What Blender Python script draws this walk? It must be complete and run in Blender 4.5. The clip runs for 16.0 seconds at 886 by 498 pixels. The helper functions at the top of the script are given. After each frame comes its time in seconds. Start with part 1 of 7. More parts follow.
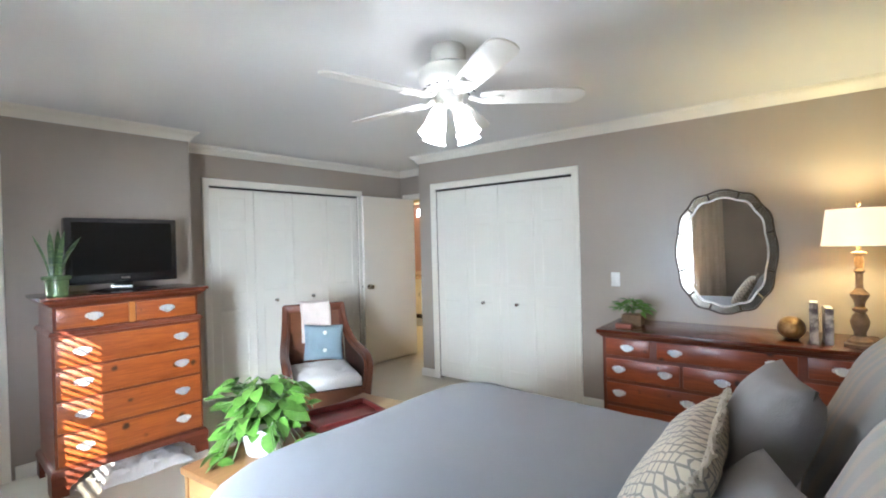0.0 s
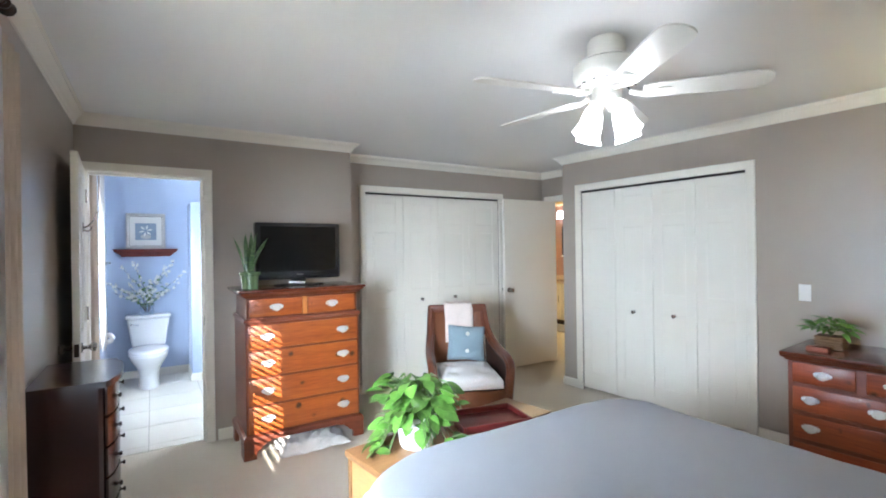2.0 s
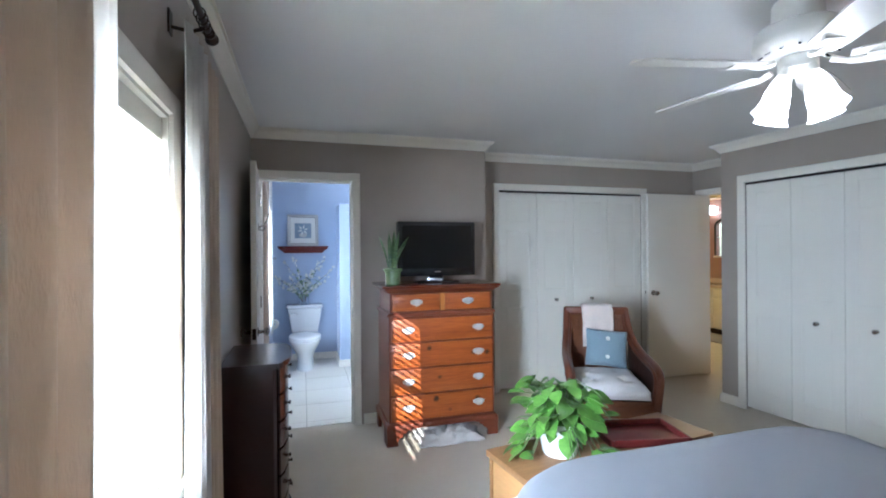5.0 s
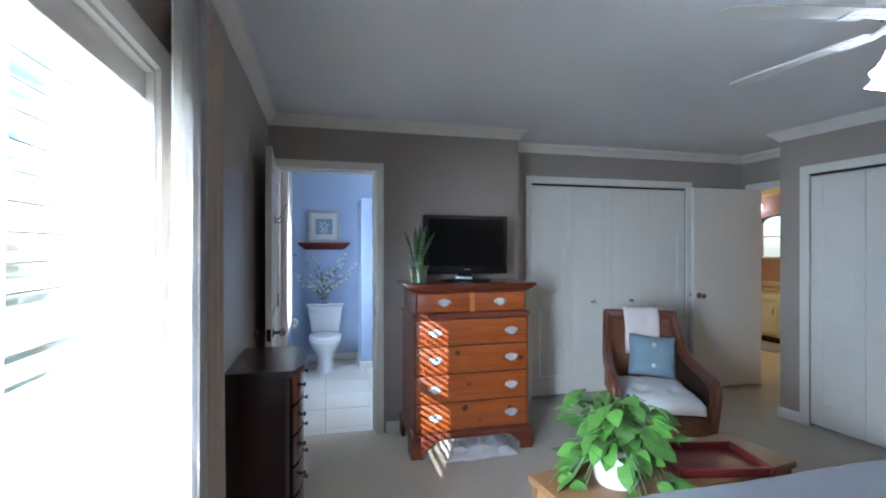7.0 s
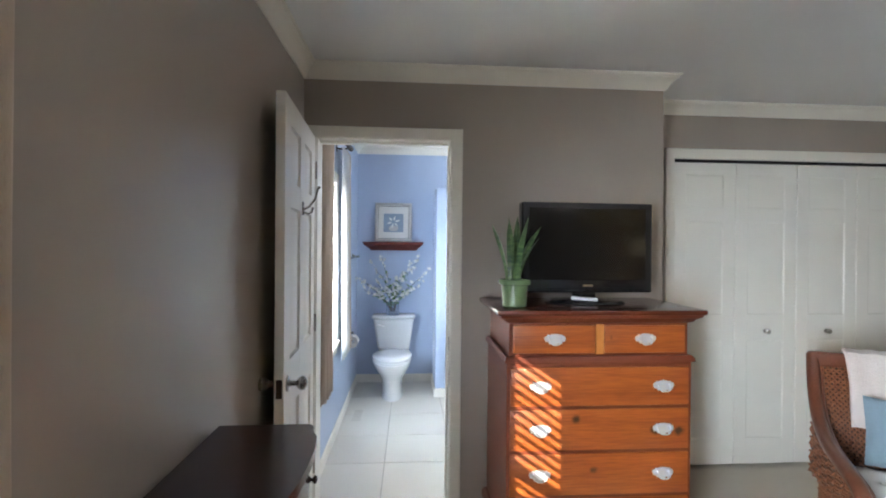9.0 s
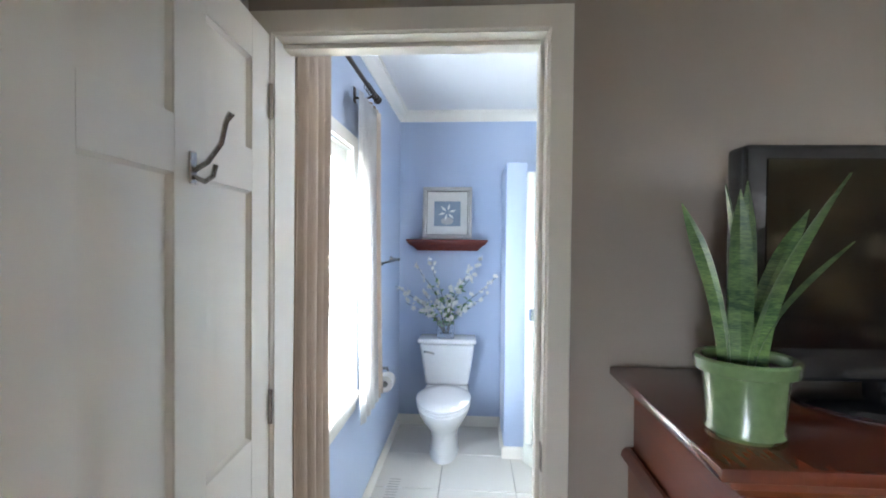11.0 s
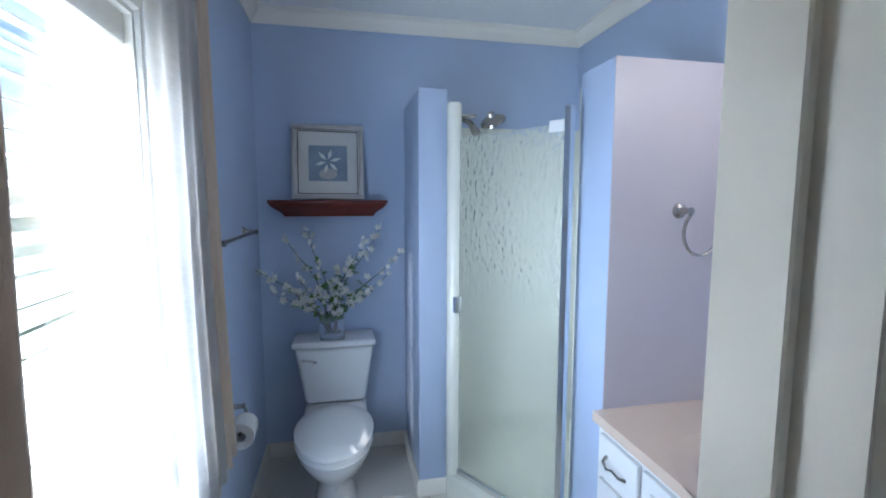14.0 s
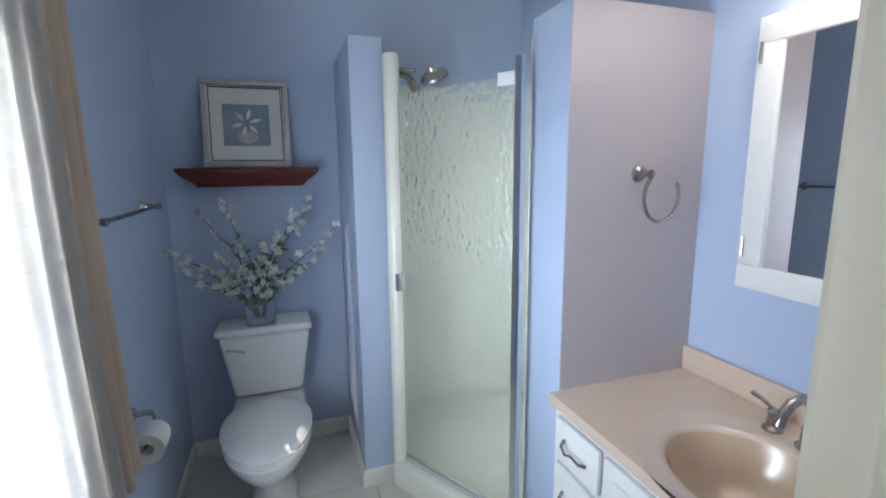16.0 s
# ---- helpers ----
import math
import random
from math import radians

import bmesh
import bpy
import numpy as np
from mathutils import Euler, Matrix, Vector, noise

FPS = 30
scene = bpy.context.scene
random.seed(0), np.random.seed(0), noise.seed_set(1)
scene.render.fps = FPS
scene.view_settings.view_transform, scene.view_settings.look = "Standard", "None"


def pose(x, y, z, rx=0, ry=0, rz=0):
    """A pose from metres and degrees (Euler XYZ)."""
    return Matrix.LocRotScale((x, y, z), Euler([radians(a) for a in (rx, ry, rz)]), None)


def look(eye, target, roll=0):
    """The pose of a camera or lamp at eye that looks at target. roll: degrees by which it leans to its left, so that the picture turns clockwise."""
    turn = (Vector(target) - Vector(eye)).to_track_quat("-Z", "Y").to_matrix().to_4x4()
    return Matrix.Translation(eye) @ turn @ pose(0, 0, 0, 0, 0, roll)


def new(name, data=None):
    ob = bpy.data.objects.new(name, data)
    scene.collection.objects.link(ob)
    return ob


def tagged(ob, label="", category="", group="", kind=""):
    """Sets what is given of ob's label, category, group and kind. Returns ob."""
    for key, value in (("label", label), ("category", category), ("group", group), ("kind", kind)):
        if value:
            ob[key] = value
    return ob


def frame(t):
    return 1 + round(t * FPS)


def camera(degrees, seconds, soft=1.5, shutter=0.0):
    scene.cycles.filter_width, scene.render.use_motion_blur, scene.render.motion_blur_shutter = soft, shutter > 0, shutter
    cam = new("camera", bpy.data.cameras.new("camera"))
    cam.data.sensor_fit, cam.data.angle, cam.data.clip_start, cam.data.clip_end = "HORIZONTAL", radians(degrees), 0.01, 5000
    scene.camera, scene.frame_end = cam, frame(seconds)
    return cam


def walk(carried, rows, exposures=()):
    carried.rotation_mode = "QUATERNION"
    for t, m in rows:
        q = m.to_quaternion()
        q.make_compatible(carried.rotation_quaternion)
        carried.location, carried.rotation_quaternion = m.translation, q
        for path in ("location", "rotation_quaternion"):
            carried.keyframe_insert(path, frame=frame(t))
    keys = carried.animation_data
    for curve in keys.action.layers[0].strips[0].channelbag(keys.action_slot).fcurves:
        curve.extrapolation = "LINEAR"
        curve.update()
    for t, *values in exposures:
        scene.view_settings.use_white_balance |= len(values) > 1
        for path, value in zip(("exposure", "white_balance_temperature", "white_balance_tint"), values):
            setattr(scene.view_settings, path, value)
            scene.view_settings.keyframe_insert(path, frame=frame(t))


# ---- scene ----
cam = camera(87.5, 16.0, 1.9)
PATH = [
    (0, (0.139, -0.008, 1.445), (-1.181, 1.495, 1.426), -1.5),
    (0.5, (0.122, -0.01, 1.447), (-1.293, 1.403, 1.431), -1.4),
    (1, (0.103, -0.016, 1.453), (-1.41, 1.292, 1.439), -1.2),
    (1.5, (0.085, -0.028, 1.457), (-1.525, 1.159, 1.45), -1.0),
    (2, (0.068, -0.043, 1.461), (-1.625, 1.023, 1.461), -0.8),
    (2.5, (0.043, -0.064, 1.463), (-1.714, 0.892, 1.466), -0.6),
    (3, (0.03, -0.074, 1.467), (-1.783, 0.771, 1.472), -0.6),
    (3.5, (0.011, -0.1, 1.464), (-1.849, 0.637, 1.472), -0.5),
    (4, (0.001, -0.099, 1.465), (-1.888, 0.56, 1.467), -0.5),
    (6.5, (-0.154, -0.102, 1.441), (-2.083, 0.425, 1.443), -0.1),
    (7, (-0.313, -0.079, 1.432), (-2.251, 0.413, 1.431), 0.0),
    (7.5, (-0.509, -0.036, 1.433), (-2.463, 0.392, 1.433), 0.1),
    (8, (-0.783, 0.011, 1.442), (-2.755, 0.343, 1.435), 0.3),
    (8.5, (-1.086, 0.062, 1.453), (-3.073, 0.288, 1.441), 0.6),
    (9, (-1.425, 0.079, 1.459), (-3.42, 0.222, 1.451), 0.5),
    (9.5, (-1.775, 0.109, 1.452), (-3.775, 0.145, 1.447), 0.7),
    (10, (-2.128, 0.148, 1.476), (-4.127, 0.074, 1.473), 0.6),
    (10.2, (-2.251, 0.142, 1.478), (-4.249, 0.037, 1.472), 0.5),
    (12.3, (-3.325, 0.042, 1.535), (-5.32, -0.086, 1.478), 0.6),
    (12.5, (-3.386, 0.024, 1.523), (-5.384, -0.038, 1.458), 0.5),
    (13, (-3.524, 0.009, 1.525), (-5.518, 0.106, 1.414), -0.0),
    (13.5, (-3.621, -0.018, 1.504), (-5.6, 0.233, 1.357), 0.0),
    (14, (-3.707, -0.02, 1.508), (-5.652, 0.398, 1.3), 0.1),
    (14.5, (-3.774, -0.007, 1.514), (-5.688, 0.514, 1.261), 0.1),
    (15, (-3.823, 0.011, 1.507), (-5.718, 0.587, 1.226), -0.1),
    (15.5, (-3.869, 0.034, 1.501), (-5.747, 0.646, 1.189), -0.5),
    (16, (-3.906, 0.047, 1.497), (-5.77, 0.685, 1.154), -0.6),
]

# ---- light ----
EXPOSURES = [(0.0, 2.34, 5450, 10), (2.0, 2.34, 5450, 10), (4.2, 1.96, 5200, 10), (6.3, 1.45, 4950, 10), (7.5, 1.34, 4900, 10), (8.5, 1.60, 5500, 10), (10.2, 2.10, 5750, 10), (12.3, 1.36, 5350, 10), (14.0, 0.66, 5200, 10), (15.0, 0.50, 5350, 10), (16.0, 0.56, 5800, 10)]
walk(cam, [(t, look(eye, target, roll)) for t, eye, target, roll in PATH], EXPOSURES)
SUN_FROM = Vector((2.05, -1.0, 0.70)).normalized()
world = bpy.data.worlds.new("sky")
scene.world = world
world.use_nodes = True
sky = world.node_tree.nodes.new("ShaderNodeTexSky")
sky.sky_type, sky.sun_disc = "NISHITA", False
sky.sun_elevation = math.asin(SUN_FROM.z)
sky.sun_rotation = math.atan2(SUN_FROM.x, SUN_FROM.y)
world.node_tree.nodes["Background"].inputs[1].default_value = 0.12
world.node_tree.links.new(sky.outputs[0], world.node_tree.nodes["Background"].inputs[0])


def lamp(name, kind, where, power, colour, target=None, **more):
    data = bpy.data.lights.new(name, kind)
    data.energy, data.color = power, colour
    for key, value in more.items():
        if key == "size":
            data.shape, data.size, data.size_y = "RECTANGLE", value[0], value[1]
        elif key == "soft":
            data.shadow_soft_size = value
        elif key == "angle":
            data.angle = value
    ob = new(name, data)
    ob.matrix_world = look(where, target) if target else pose(*where)
    return ob


lamp("sun", "SUN", SUN_FROM * 20 + Vector((-3, 0, 0)), 5.0, (1.0, 0.86, 0.66), (-3, 0, 0), angle=radians(0.3))
lamp("bedroom_window_light", "AREA", (-1.00, -0.90, 1.17), 22, (0.88, 0.95, 1.0), (-2.6, 1.1, 2.5), size=(1.05, 1.05))
lamp("bedroom_window_side_light", "AREA", (-0.80, -0.80, 1.17), 46, (0.90, 0.96, 1.0), (-3.9, 0.5, 1.75), size=(0.50, 1.0))
lamp("bathroom_window_light", "AREA", (-4.60, -0.64, 1.27), 36, (0.82, 0.91, 1.0), (-6.4, 0.25, 1.80), size=(0.40, 1.05))
lamp("table_lamp_bulb", "POINT", (0.179, 3.542, 1.50), 4.8, (1.0, 0.83, 0.42), soft=0.04)
lamp("vanity_bulbs", "POINT", (-4.62, 1.19, 1.98), 3.5, (1.0, 0.86, 0.70), soft=0.09)
lamp("hall_bulb", "POINT", (-5.2, 5.6, 2.2), 12, (1.0, 0.78, 0.36), soft=0.08)


# ---- materials ----
def mat(name, colour, rough=0.6, metal=0.0, second=None, scale=6.0, amount=0.5, bump=0.0, bump_scale=120.0, stretch=(1, 1, 1),
        coat=0.0, per_piece=0.0, transmission=0.0, sheen=0.0, uneven=0.06):
    m = bpy.data.materials.new(name)
    m.use_nodes = True
    nt = m.node_tree
    b = nt.nodes["Principled BSDF"]
    b.inputs["Roughness"].default_value = rough
    b.inputs["Metallic"].default_value = metal
    b.inputs["Coat Weight"].default_value = coat
    b.inputs["Coat Roughness"].default_value = 0.26
    b.inputs["Transmission Weight"].default_value = transmission
    b.inputs["Sheen Weight"].default_value = sheen
    tc = nt.nodes.new("ShaderNodeTexCoord")
    mp = nt.nodes.new("ShaderNodeMapping")
    mp.inputs["Scale"].default_value = stretch
    nt.links.new(tc.outputs["Object"], mp.inputs[0])
    n1 = nt.nodes.new("ShaderNodeTexNoise")
    n1.inputs["Scale"].default_value, n1.inputs["Detail"].default_value = scale, 6
    n2 = nt.nodes.new("ShaderNodeTexNoise")
    n2.inputs["Scale"].default_value, n2.inputs["Detail"].default_value = scale * 9, 4
    for n in (n1, n2):
        nt.links.new(mp.outputs[0], n.inputs["Vector"])
    add = nt.nodes.new("ShaderNodeMath")
    add.operation = "MULTIPLY_ADD"
    add.inputs[1].default_value, add.inputs[2].default_value = 0.45, 0.0
    nt.links.new(n2.outputs["Fac"], add.inputs[0])
    add2 = nt.nodes.new("ShaderNodeMath")
    add2.operation = "MULTIPLY_ADD"
    add2.inputs[1].default_value = 0.55
    nt.links.new(n1.outputs["Fac"], add2.inputs[0])
    nt.links.new(add.outputs[0], add2.inputs[2])
    ramp = nt.nodes.new("ShaderNodeMapRange")
    ramp.inputs["From Min"].default_value, ramp.inputs["From Max"].default_value = 0.5 - 0.5 * (1.05 - amount), 0.5 + 0.5 * (1.05 - amount)
    nt.links.new(add2.outputs[0], ramp.inputs[0])
    mix = nt.nodes.new("ShaderNodeMix")
    mix.data_type = "RGBA"
    other = second or tuple(c * 0.88 for c in colour)
    mix.inputs["A"].default_value, mix.inputs["B"].default_value = (*other, 1), (*colour, 1)
    nt.links.new(ramp.outputs[0], mix.inputs["Factor"])
    out = mix.outputs["Result"]
    if per_piece:
        info = nt.nodes.new("ShaderNodeObjectInfo")
        hsv = nt.nodes.new("ShaderNodeHueSaturation")
        rng = nt.nodes.new("ShaderNodeMapRange")
        rng.inputs["To Min"].default_value, rng.inputs["To Max"].default_value = 1 - per_piece, 1 + per_piece
        nt.links.new(info.outputs["Random"], rng.inputs[0])
        nt.links.new(rng.outputs[0], hsv.inputs["Value"])
        nt.links.new(out, hsv.inputs["Color"])
        out = hsv.outputs[0]
    nt.links.new(out, b.inputs["Base Color"])
    rr = nt.nodes.new("ShaderNodeMapRange")
    rr.inputs["To Min"].default_value, rr.inputs["To Max"].default_value = max(0.02, rough - uneven), min(1, rough + uneven)
    nt.links.new(n2.outputs["Fac"], rr.inputs[0])
    nt.links.new(rr.outputs[0], b.inputs["Roughness"])
    if bump:
        n3 = nt.nodes.new("ShaderNodeTexNoise")
        n3.inputs["Scale"].default_value, n3.inputs["Detail"].default_value = bump_scale, 3
        nt.links.new(mp.outputs[0], n3.inputs["Vector"])
        bp = nt.nodes.new("ShaderNodeBump")
        bp.inputs["Strength"].default_value, bp.inputs["Distance"].default_value = bump, 0.006
        nt.links.new(n3.outputs["Fac"], bp.inputs["Height"])
        nt.links.new(bp.outputs[0], b.inputs["Normal"])
    return m


def pine(name, light, dark, stretch, rough=0.38, coat=0.22, knots=True):
    """Stained pine: stretched grain, darker streaks and a few knots."""
    m = mat(name, light, rough, second=dark, scale=1.8, amount=0.58, bump=0.06, bump_scale=40, stretch=stretch, coat=coat)
    if knots:
        nt = m.node_tree
        b = nt.nodes["Principled BSDF"]
        src = b.inputs["Base Color"].links[0].from_socket
        tc = nt.nodes.new("ShaderNodeTexCoord")
        vo = nt.nodes.new("ShaderNodeTexVoronoi")
        vo.inputs["Scale"].default_value = 7.0
        wob = nt.nodes.new("ShaderNodeTexNoise")
        wob.inputs["Scale"].default_value = 16
        bend = nt.nodes.new("ShaderNodeVectorMath")
        bend.operation = "MULTIPLY_ADD"
        bend.inputs[1].default_value = (0.05, 0.05, 0.035)
        nt.links.new(tc.outputs["Object"], wob.inputs["Vector"])
        nt.links.new(wob.outputs["Color"], bend.inputs[0])
        nt.links.new(tc.outputs["Object"], bend.inputs[2])
        nt.links.new(bend.outputs[0], vo.inputs["Vector"])
        mr = nt.nodes.new("ShaderNodeMapRange")
        mr.inputs["From Min"].default_value, mr.inputs["From Max"].default_value = 0.09, 0.19
        nt.links.new(vo.outputs["Distance"], mr.inputs[0])
        mx = nt.nodes.new("ShaderNodeMix")
        mx.data_type = "RGBA"
        mx.inputs["A"].default_value = (0.045, 0.012, 0.006, 1)
        nt.links.new(mr.outputs[0], mx.inputs["Factor"])
        nt.links.new(src, mx.inputs["B"])
        nt.links.new(mx.outputs["Result"], b.inputs["Base Color"])
    return m


def glow(name, colour, strength):
    m = bpy.data.materials.new(name)
    m.use_nodes = True
    b = m.node_tree.nodes["Principled BSDF"]
    b.inputs["Base Color"].default_value = (*[min(1, c) * 0.9 for c in colour], 1)
    b.inputs["Roughness"].default_value = 0.35
    b.inputs["Emission Color"].default_value = (*colour, 1)
    b.inputs["Emission Strength"].default_value = strength
    return m


def cloth(name, colour, second, through_light=0.3, scale=8.0, bump=0.3, weave=300.0, stretch=(1, 1, 1)):
    m = mat(name, colour, 0.92, second=second, scale=scale, amount=0.5, bump=bump, bump_scale=weave, stretch=stretch, sheen=0.15)
    if through_light:
        nt = m.node_tree
        b = nt.nodes["Principled BSDF"]
        tr = nt.nodes.new("ShaderNodeBsdfTranslucent")
        nt.links.new(b.inputs["Base Color"].links[0].from_socket, tr.inputs[0])
        mx = nt.nodes.new("ShaderNodeMixShader")
        mx.inputs[0].default_value = through_light
        nt.links.new(b.outputs[0], mx.inputs[1])
        nt.links.new(tr.outputs[0], mx.inputs[2])
        nt.links.new(mx.outputs[0], nt.nodes["Material Output"].inputs[0])
    return m


M = {}
M["taupe"] = mat("taupe_wall_paint", (0.372, 0.318, 0.262), 0.31, second=(0.355, 0.303, 0.249), scale=1.2, amount=0.3, bump=0.015, bump_scale=220, uneven=0.012)
M["blue"] = mat("blue_wall_paint", (0.43, 0.50, 0.64), 0.34, second=(0.41, 0.48, 0.62), scale=1.2, amount=0.3, bump=0.015, bump_scale=220, uneven=0.012)
M["yellow"] = mat("yellow_wall_paint", (0.66, 0.50, 0.24), 0.6, second=(0.62, 0.46, 0.22), scale=1.5, amount=0.3, bump=0.05, bump_scale=220)
M["ceiling"] = mat("ceiling_paint", (0.80, 0.79, 0.77), 0.7, second=(0.77, 0.76, 0.74), scale=1.5, amount=0.3, bump=0.12, bump_scale=160)
M["trim"] = mat("cream_trim_paint", (0.80, 0.76, 0.67), 0.32, second=(0.78, 0.74, 0.65), scale=2, amount=0.1, uneven=0.012)
M["door"] = mat("cream_door_paint", (0.79, 0.75, 0.66), 0.31, second=(0.78, 0.74, 0.65), scale=1.0, amount=0.1, uneven=0.012)
M["carpet"] = mat("cream_carpet", (0.62, 0.55, 0.43), 0.95, second=(0.53, 0.46, 0.35), scale=3, amount=0.5, bump=0.9, bump_scale=420, sheen=0.3)
M["tile"] = mat("cream_floor_tile", (0.70, 0.66, 0.58), 0.31, second=(0.655, 0.615, 0.54), scale=1.6, amount=0.3, per_piece=0.05, uneven=0.012)
M["grout"] = mat("grout", (0.48, 0.44, 0.38), 0.9, scale=20, bump=0.2)
M["chest"] = pine("red_stained_pine", (0.46, 0.122, 0.017), (0.17, 0.030, 0.006), (0.6, 0.6, 9), rough=0.34, coat=0.35)
M["dresser"] = pine("cherry_red_pine", (0.36, 0.075, 0.016), (0.13, 0.020, 0.007), (0.6, 0.6, 9), rough=0.34, coat=0.25)
M["divider"] = pine("golden_pine", (0.50, 0.20, 0.04), (0.36, 0.12, 0.022), (3, 3, 1), knots=False)
# wicker darkened in colour: painted shade for the gaps between the strands
M["wicker_gap_shade"] = mat("wicker_core_gap_shade", (0.050, 0.018, 0.009), 0.6, second=(0.03, 0.01, 0.006), scale=30, amount=0.5)
M["chest_dark"] = pine("dark_stained_pine_moulding", (0.19, 0.042, 0.013), (0.09, 0.018, 0.007), (0.5, 0.5, 7), knots=False)
M["chest_top"] = pine("dark_stained_pine_top", (0.125, 0.027, 0.010), (0.07, 0.014, 0.006), (6, 0.5, 1), rough=0.16, knots=False, coat=0.6)
M["mahogany"] = pine("dark_mahogany", (0.034, 0.009, 0.007), (0.027, 0.007, 0.006), (1, 1, 0.5), rough=0.28, knots=False, coat=0.3)
for key in ("mahogany", "chest_top"):
    M[key].node_tree.nodes["Bump"].inputs["Strength"].default_value = 0.015
    rough_in = M[key].node_tree.nodes["Principled BSDF"].inputs["Roughness"]
    M[key].node_tree.links.remove(rough_in.links[0])
    rough_in.default_value = 0.24
M["oak"] = pine("oak_trunk_wood", (0.33, 0.17, 0.065), (0.20, 0.095, 0.034), (6, 0.6, 3), rough=0.4, coat=0.1, knots=False)
M["oak_light"] = pine("light_oak_wood", (0.52, 0.29, 0.11), (0.36, 0.19, 0.07), (1, 1, 6), rough=0.45, coat=0.05, knots=False)
M["shelf"] = pine("cherry_shelf_wood", (0.16, 0.028, 0.018), (0.10, 0.016, 0.010), (1, 0.4, 3), rough=0.25, knots=False)
M["tray"] = mat("red_tray_lacquer", (0.17, 0.022, 0.018), 0.35, second=(0.08, 0.012, 0.012), scale=20, amount=0.6, bump=0.1)
M["wicker"] = mat("brown_wicker", (0.30, 0.115, 0.045), 0.42, second=(0.13, 0.045, 0.02), scale=30, amount=0.6, bump=0.35, bump_scale=160, coat=0.2)
M["wicker_frame"] = mat("brown_rattan_pole", (0.17, 0.052, 0.022), 0.3, second=(0.09, 0.026, 0.012), scale=14, amount=0.6, bump=0.1, bump_scale=60, coat=0.4)
M["pewter"] = mat("pewter_pull_metal", (0.88, 0.89, 0.90), 0.34, metal=0.6, second=(0.70, 0.71, 0.73), scale=30, amount=0.5)
M["chrome"] = mat("chrome", (0.82, 0.83, 0.84), 0.14, metal=1.0, scale=20, amount=0.3)
M["nickel"] = mat("brushed_nickel", (0.44, 0.41, 0.37), 0.26, metal=1.0, scale=40, amount=0.4)
M["bronze"] = mat("dark_bronze", (0.045, 0.030, 0.022), 0.38, metal=0.7, scale=30, amount=0.5)
M["black"] = mat("black_gap", (0.006, 0.006, 0.006), 0.9, scale=10)
M["tv"] = mat("black_tv_plastic", (0.012, 0.012, 0.013), 0.18, scale=10, amount=0.3, coat=0.5)
M["screen"] = mat("black_screen_glass", (0.004, 0.0045, 0.005), 0.10, scale=6, amount=0.3)
M["white"] = mat("white_plastic", (0.80, 0.79, 0.76), 0.35, scale=8, amount=0.2)
M["porcelain"] = mat("white_porcelain", (0.80, 0.79, 0.77), 0.10, scale=4, amount=0.2, coat=0.5, uneven=0.012)
M["fan_white"] = mat("white_fan_enamel", (0.80, 0.77, 0.70), 0.35, scale=6, amount=0.3, uneven=0.012)
M["fan_glass"] = glow("lit_frosted_glass", (1.0, 0.95, 0.90), 3.1)
M["vanity_glass"] = glow("lit_white_bell_glass", (1.0, 0.93, 0.86), 2.5)
M["rose"] = mat("dusky_rose_paint", (0.40, 0.235, 0.19), 0.5, second=(0.36, 0.21, 0.17), scale=2, amount=0.3, bump=0.05, bump_scale=220)
M["shade"] = glow("lit_linen_shade", (1.0, 0.76, 0.42), 0.24)
M["comforter"] = cloth("grey_blue_comforter", (0.262, 0.266, 0.288), (0.240, 0.244, 0.265), 0.0, scale=2.5, bump=0.25, weave=260)
M["sheet"] = cloth("white_cotton", (0.76, 0.74, 0.71), (0.70, 0.68, 0.65), 0.0, scale=5, bump=0.35, weave=200)
M["throw"] = cloth("pale_pink_knit", (0.70, 0.60, 0.53), (0.62, 0.52, 0.46), 0.0, scale=9, bump=0.6, weave=140)
M["teal"] = cloth("blue_grey_linen", (0.23, 0.30, 0.335), (0.19, 0.25, 0.285), 0.0, scale=12, bump=0.5, weave=260)
M["drape"] = cloth("beige_linen_drape", (0.58, 0.47, 0.36), (0.48, 0.39, 0.30), 0.20, scale=10, bump=0.3, weave=280, stretch=(1, 1, 0.25))
M["lining"] = cloth("white_curtain_lining", (0.80, 0.79, 0.77), (0.70, 0.69, 0.68), 0.76, scale=12, bump=0.9, weave=42, stretch=(0.5, 0.5, 1.6))
M["grey_pillow"] = cloth("grey_pillow_linen", (0.32, 0.305, 0.30), (0.27, 0.26, 0.26), 0.0, scale=9, bump=0.4, weave=300)
M["blue_leafprint"] = cloth("blue_print", (0.17, 0.22, 0.34), (0.13, 0.18, 0.29), 0.0, scale=20)
M["fringe"] = cloth("cream_fringe", (0.62, 0.54, 0.42), (0.5, 0.43, 0.33), 0.0, scale=30)
M["leaf"] = mat("pothos_leaf", (0.16, 0.30, 0.05), 0.30, second=(0.055, 0.16, 0.02), scale=14, amount=0.6, bump=0.15, bump_scale=60, per_piece=0.3)
M["snake"] = mat("snake_leaf", (0.14, 0.21, 0.07), 0.35, second=(0.025, 0.065, 0.025), scale=18, amount=0.85, stretch=(0.6, 0.6, 3.5), per_piece=0.2)
M["stem"] = mat("green_stem", (0.10, 0.16, 0.05), 0.5, scale=20)
M["twig"] = mat("brown_twig", (0.07, 0.06, 0.035), 0.6, scale=30)
M["petal"] = cloth("white_petal", (0.80, 0.79, 0.74), (0.72, 0.72, 0.66), 0.2, scale=20)
M["green_pot"] = mat("green_glazed_pot", (0.135, 0.20, 0.085), 0.22, second=(0.09, 0.14, 0.055), scale=9, amount=0.6, coat=0.5)
M["white_pot"] = mat("white_glazed_pot", (0.78, 0.77, 0.75), 0.25, scale=6, amount=0.3)
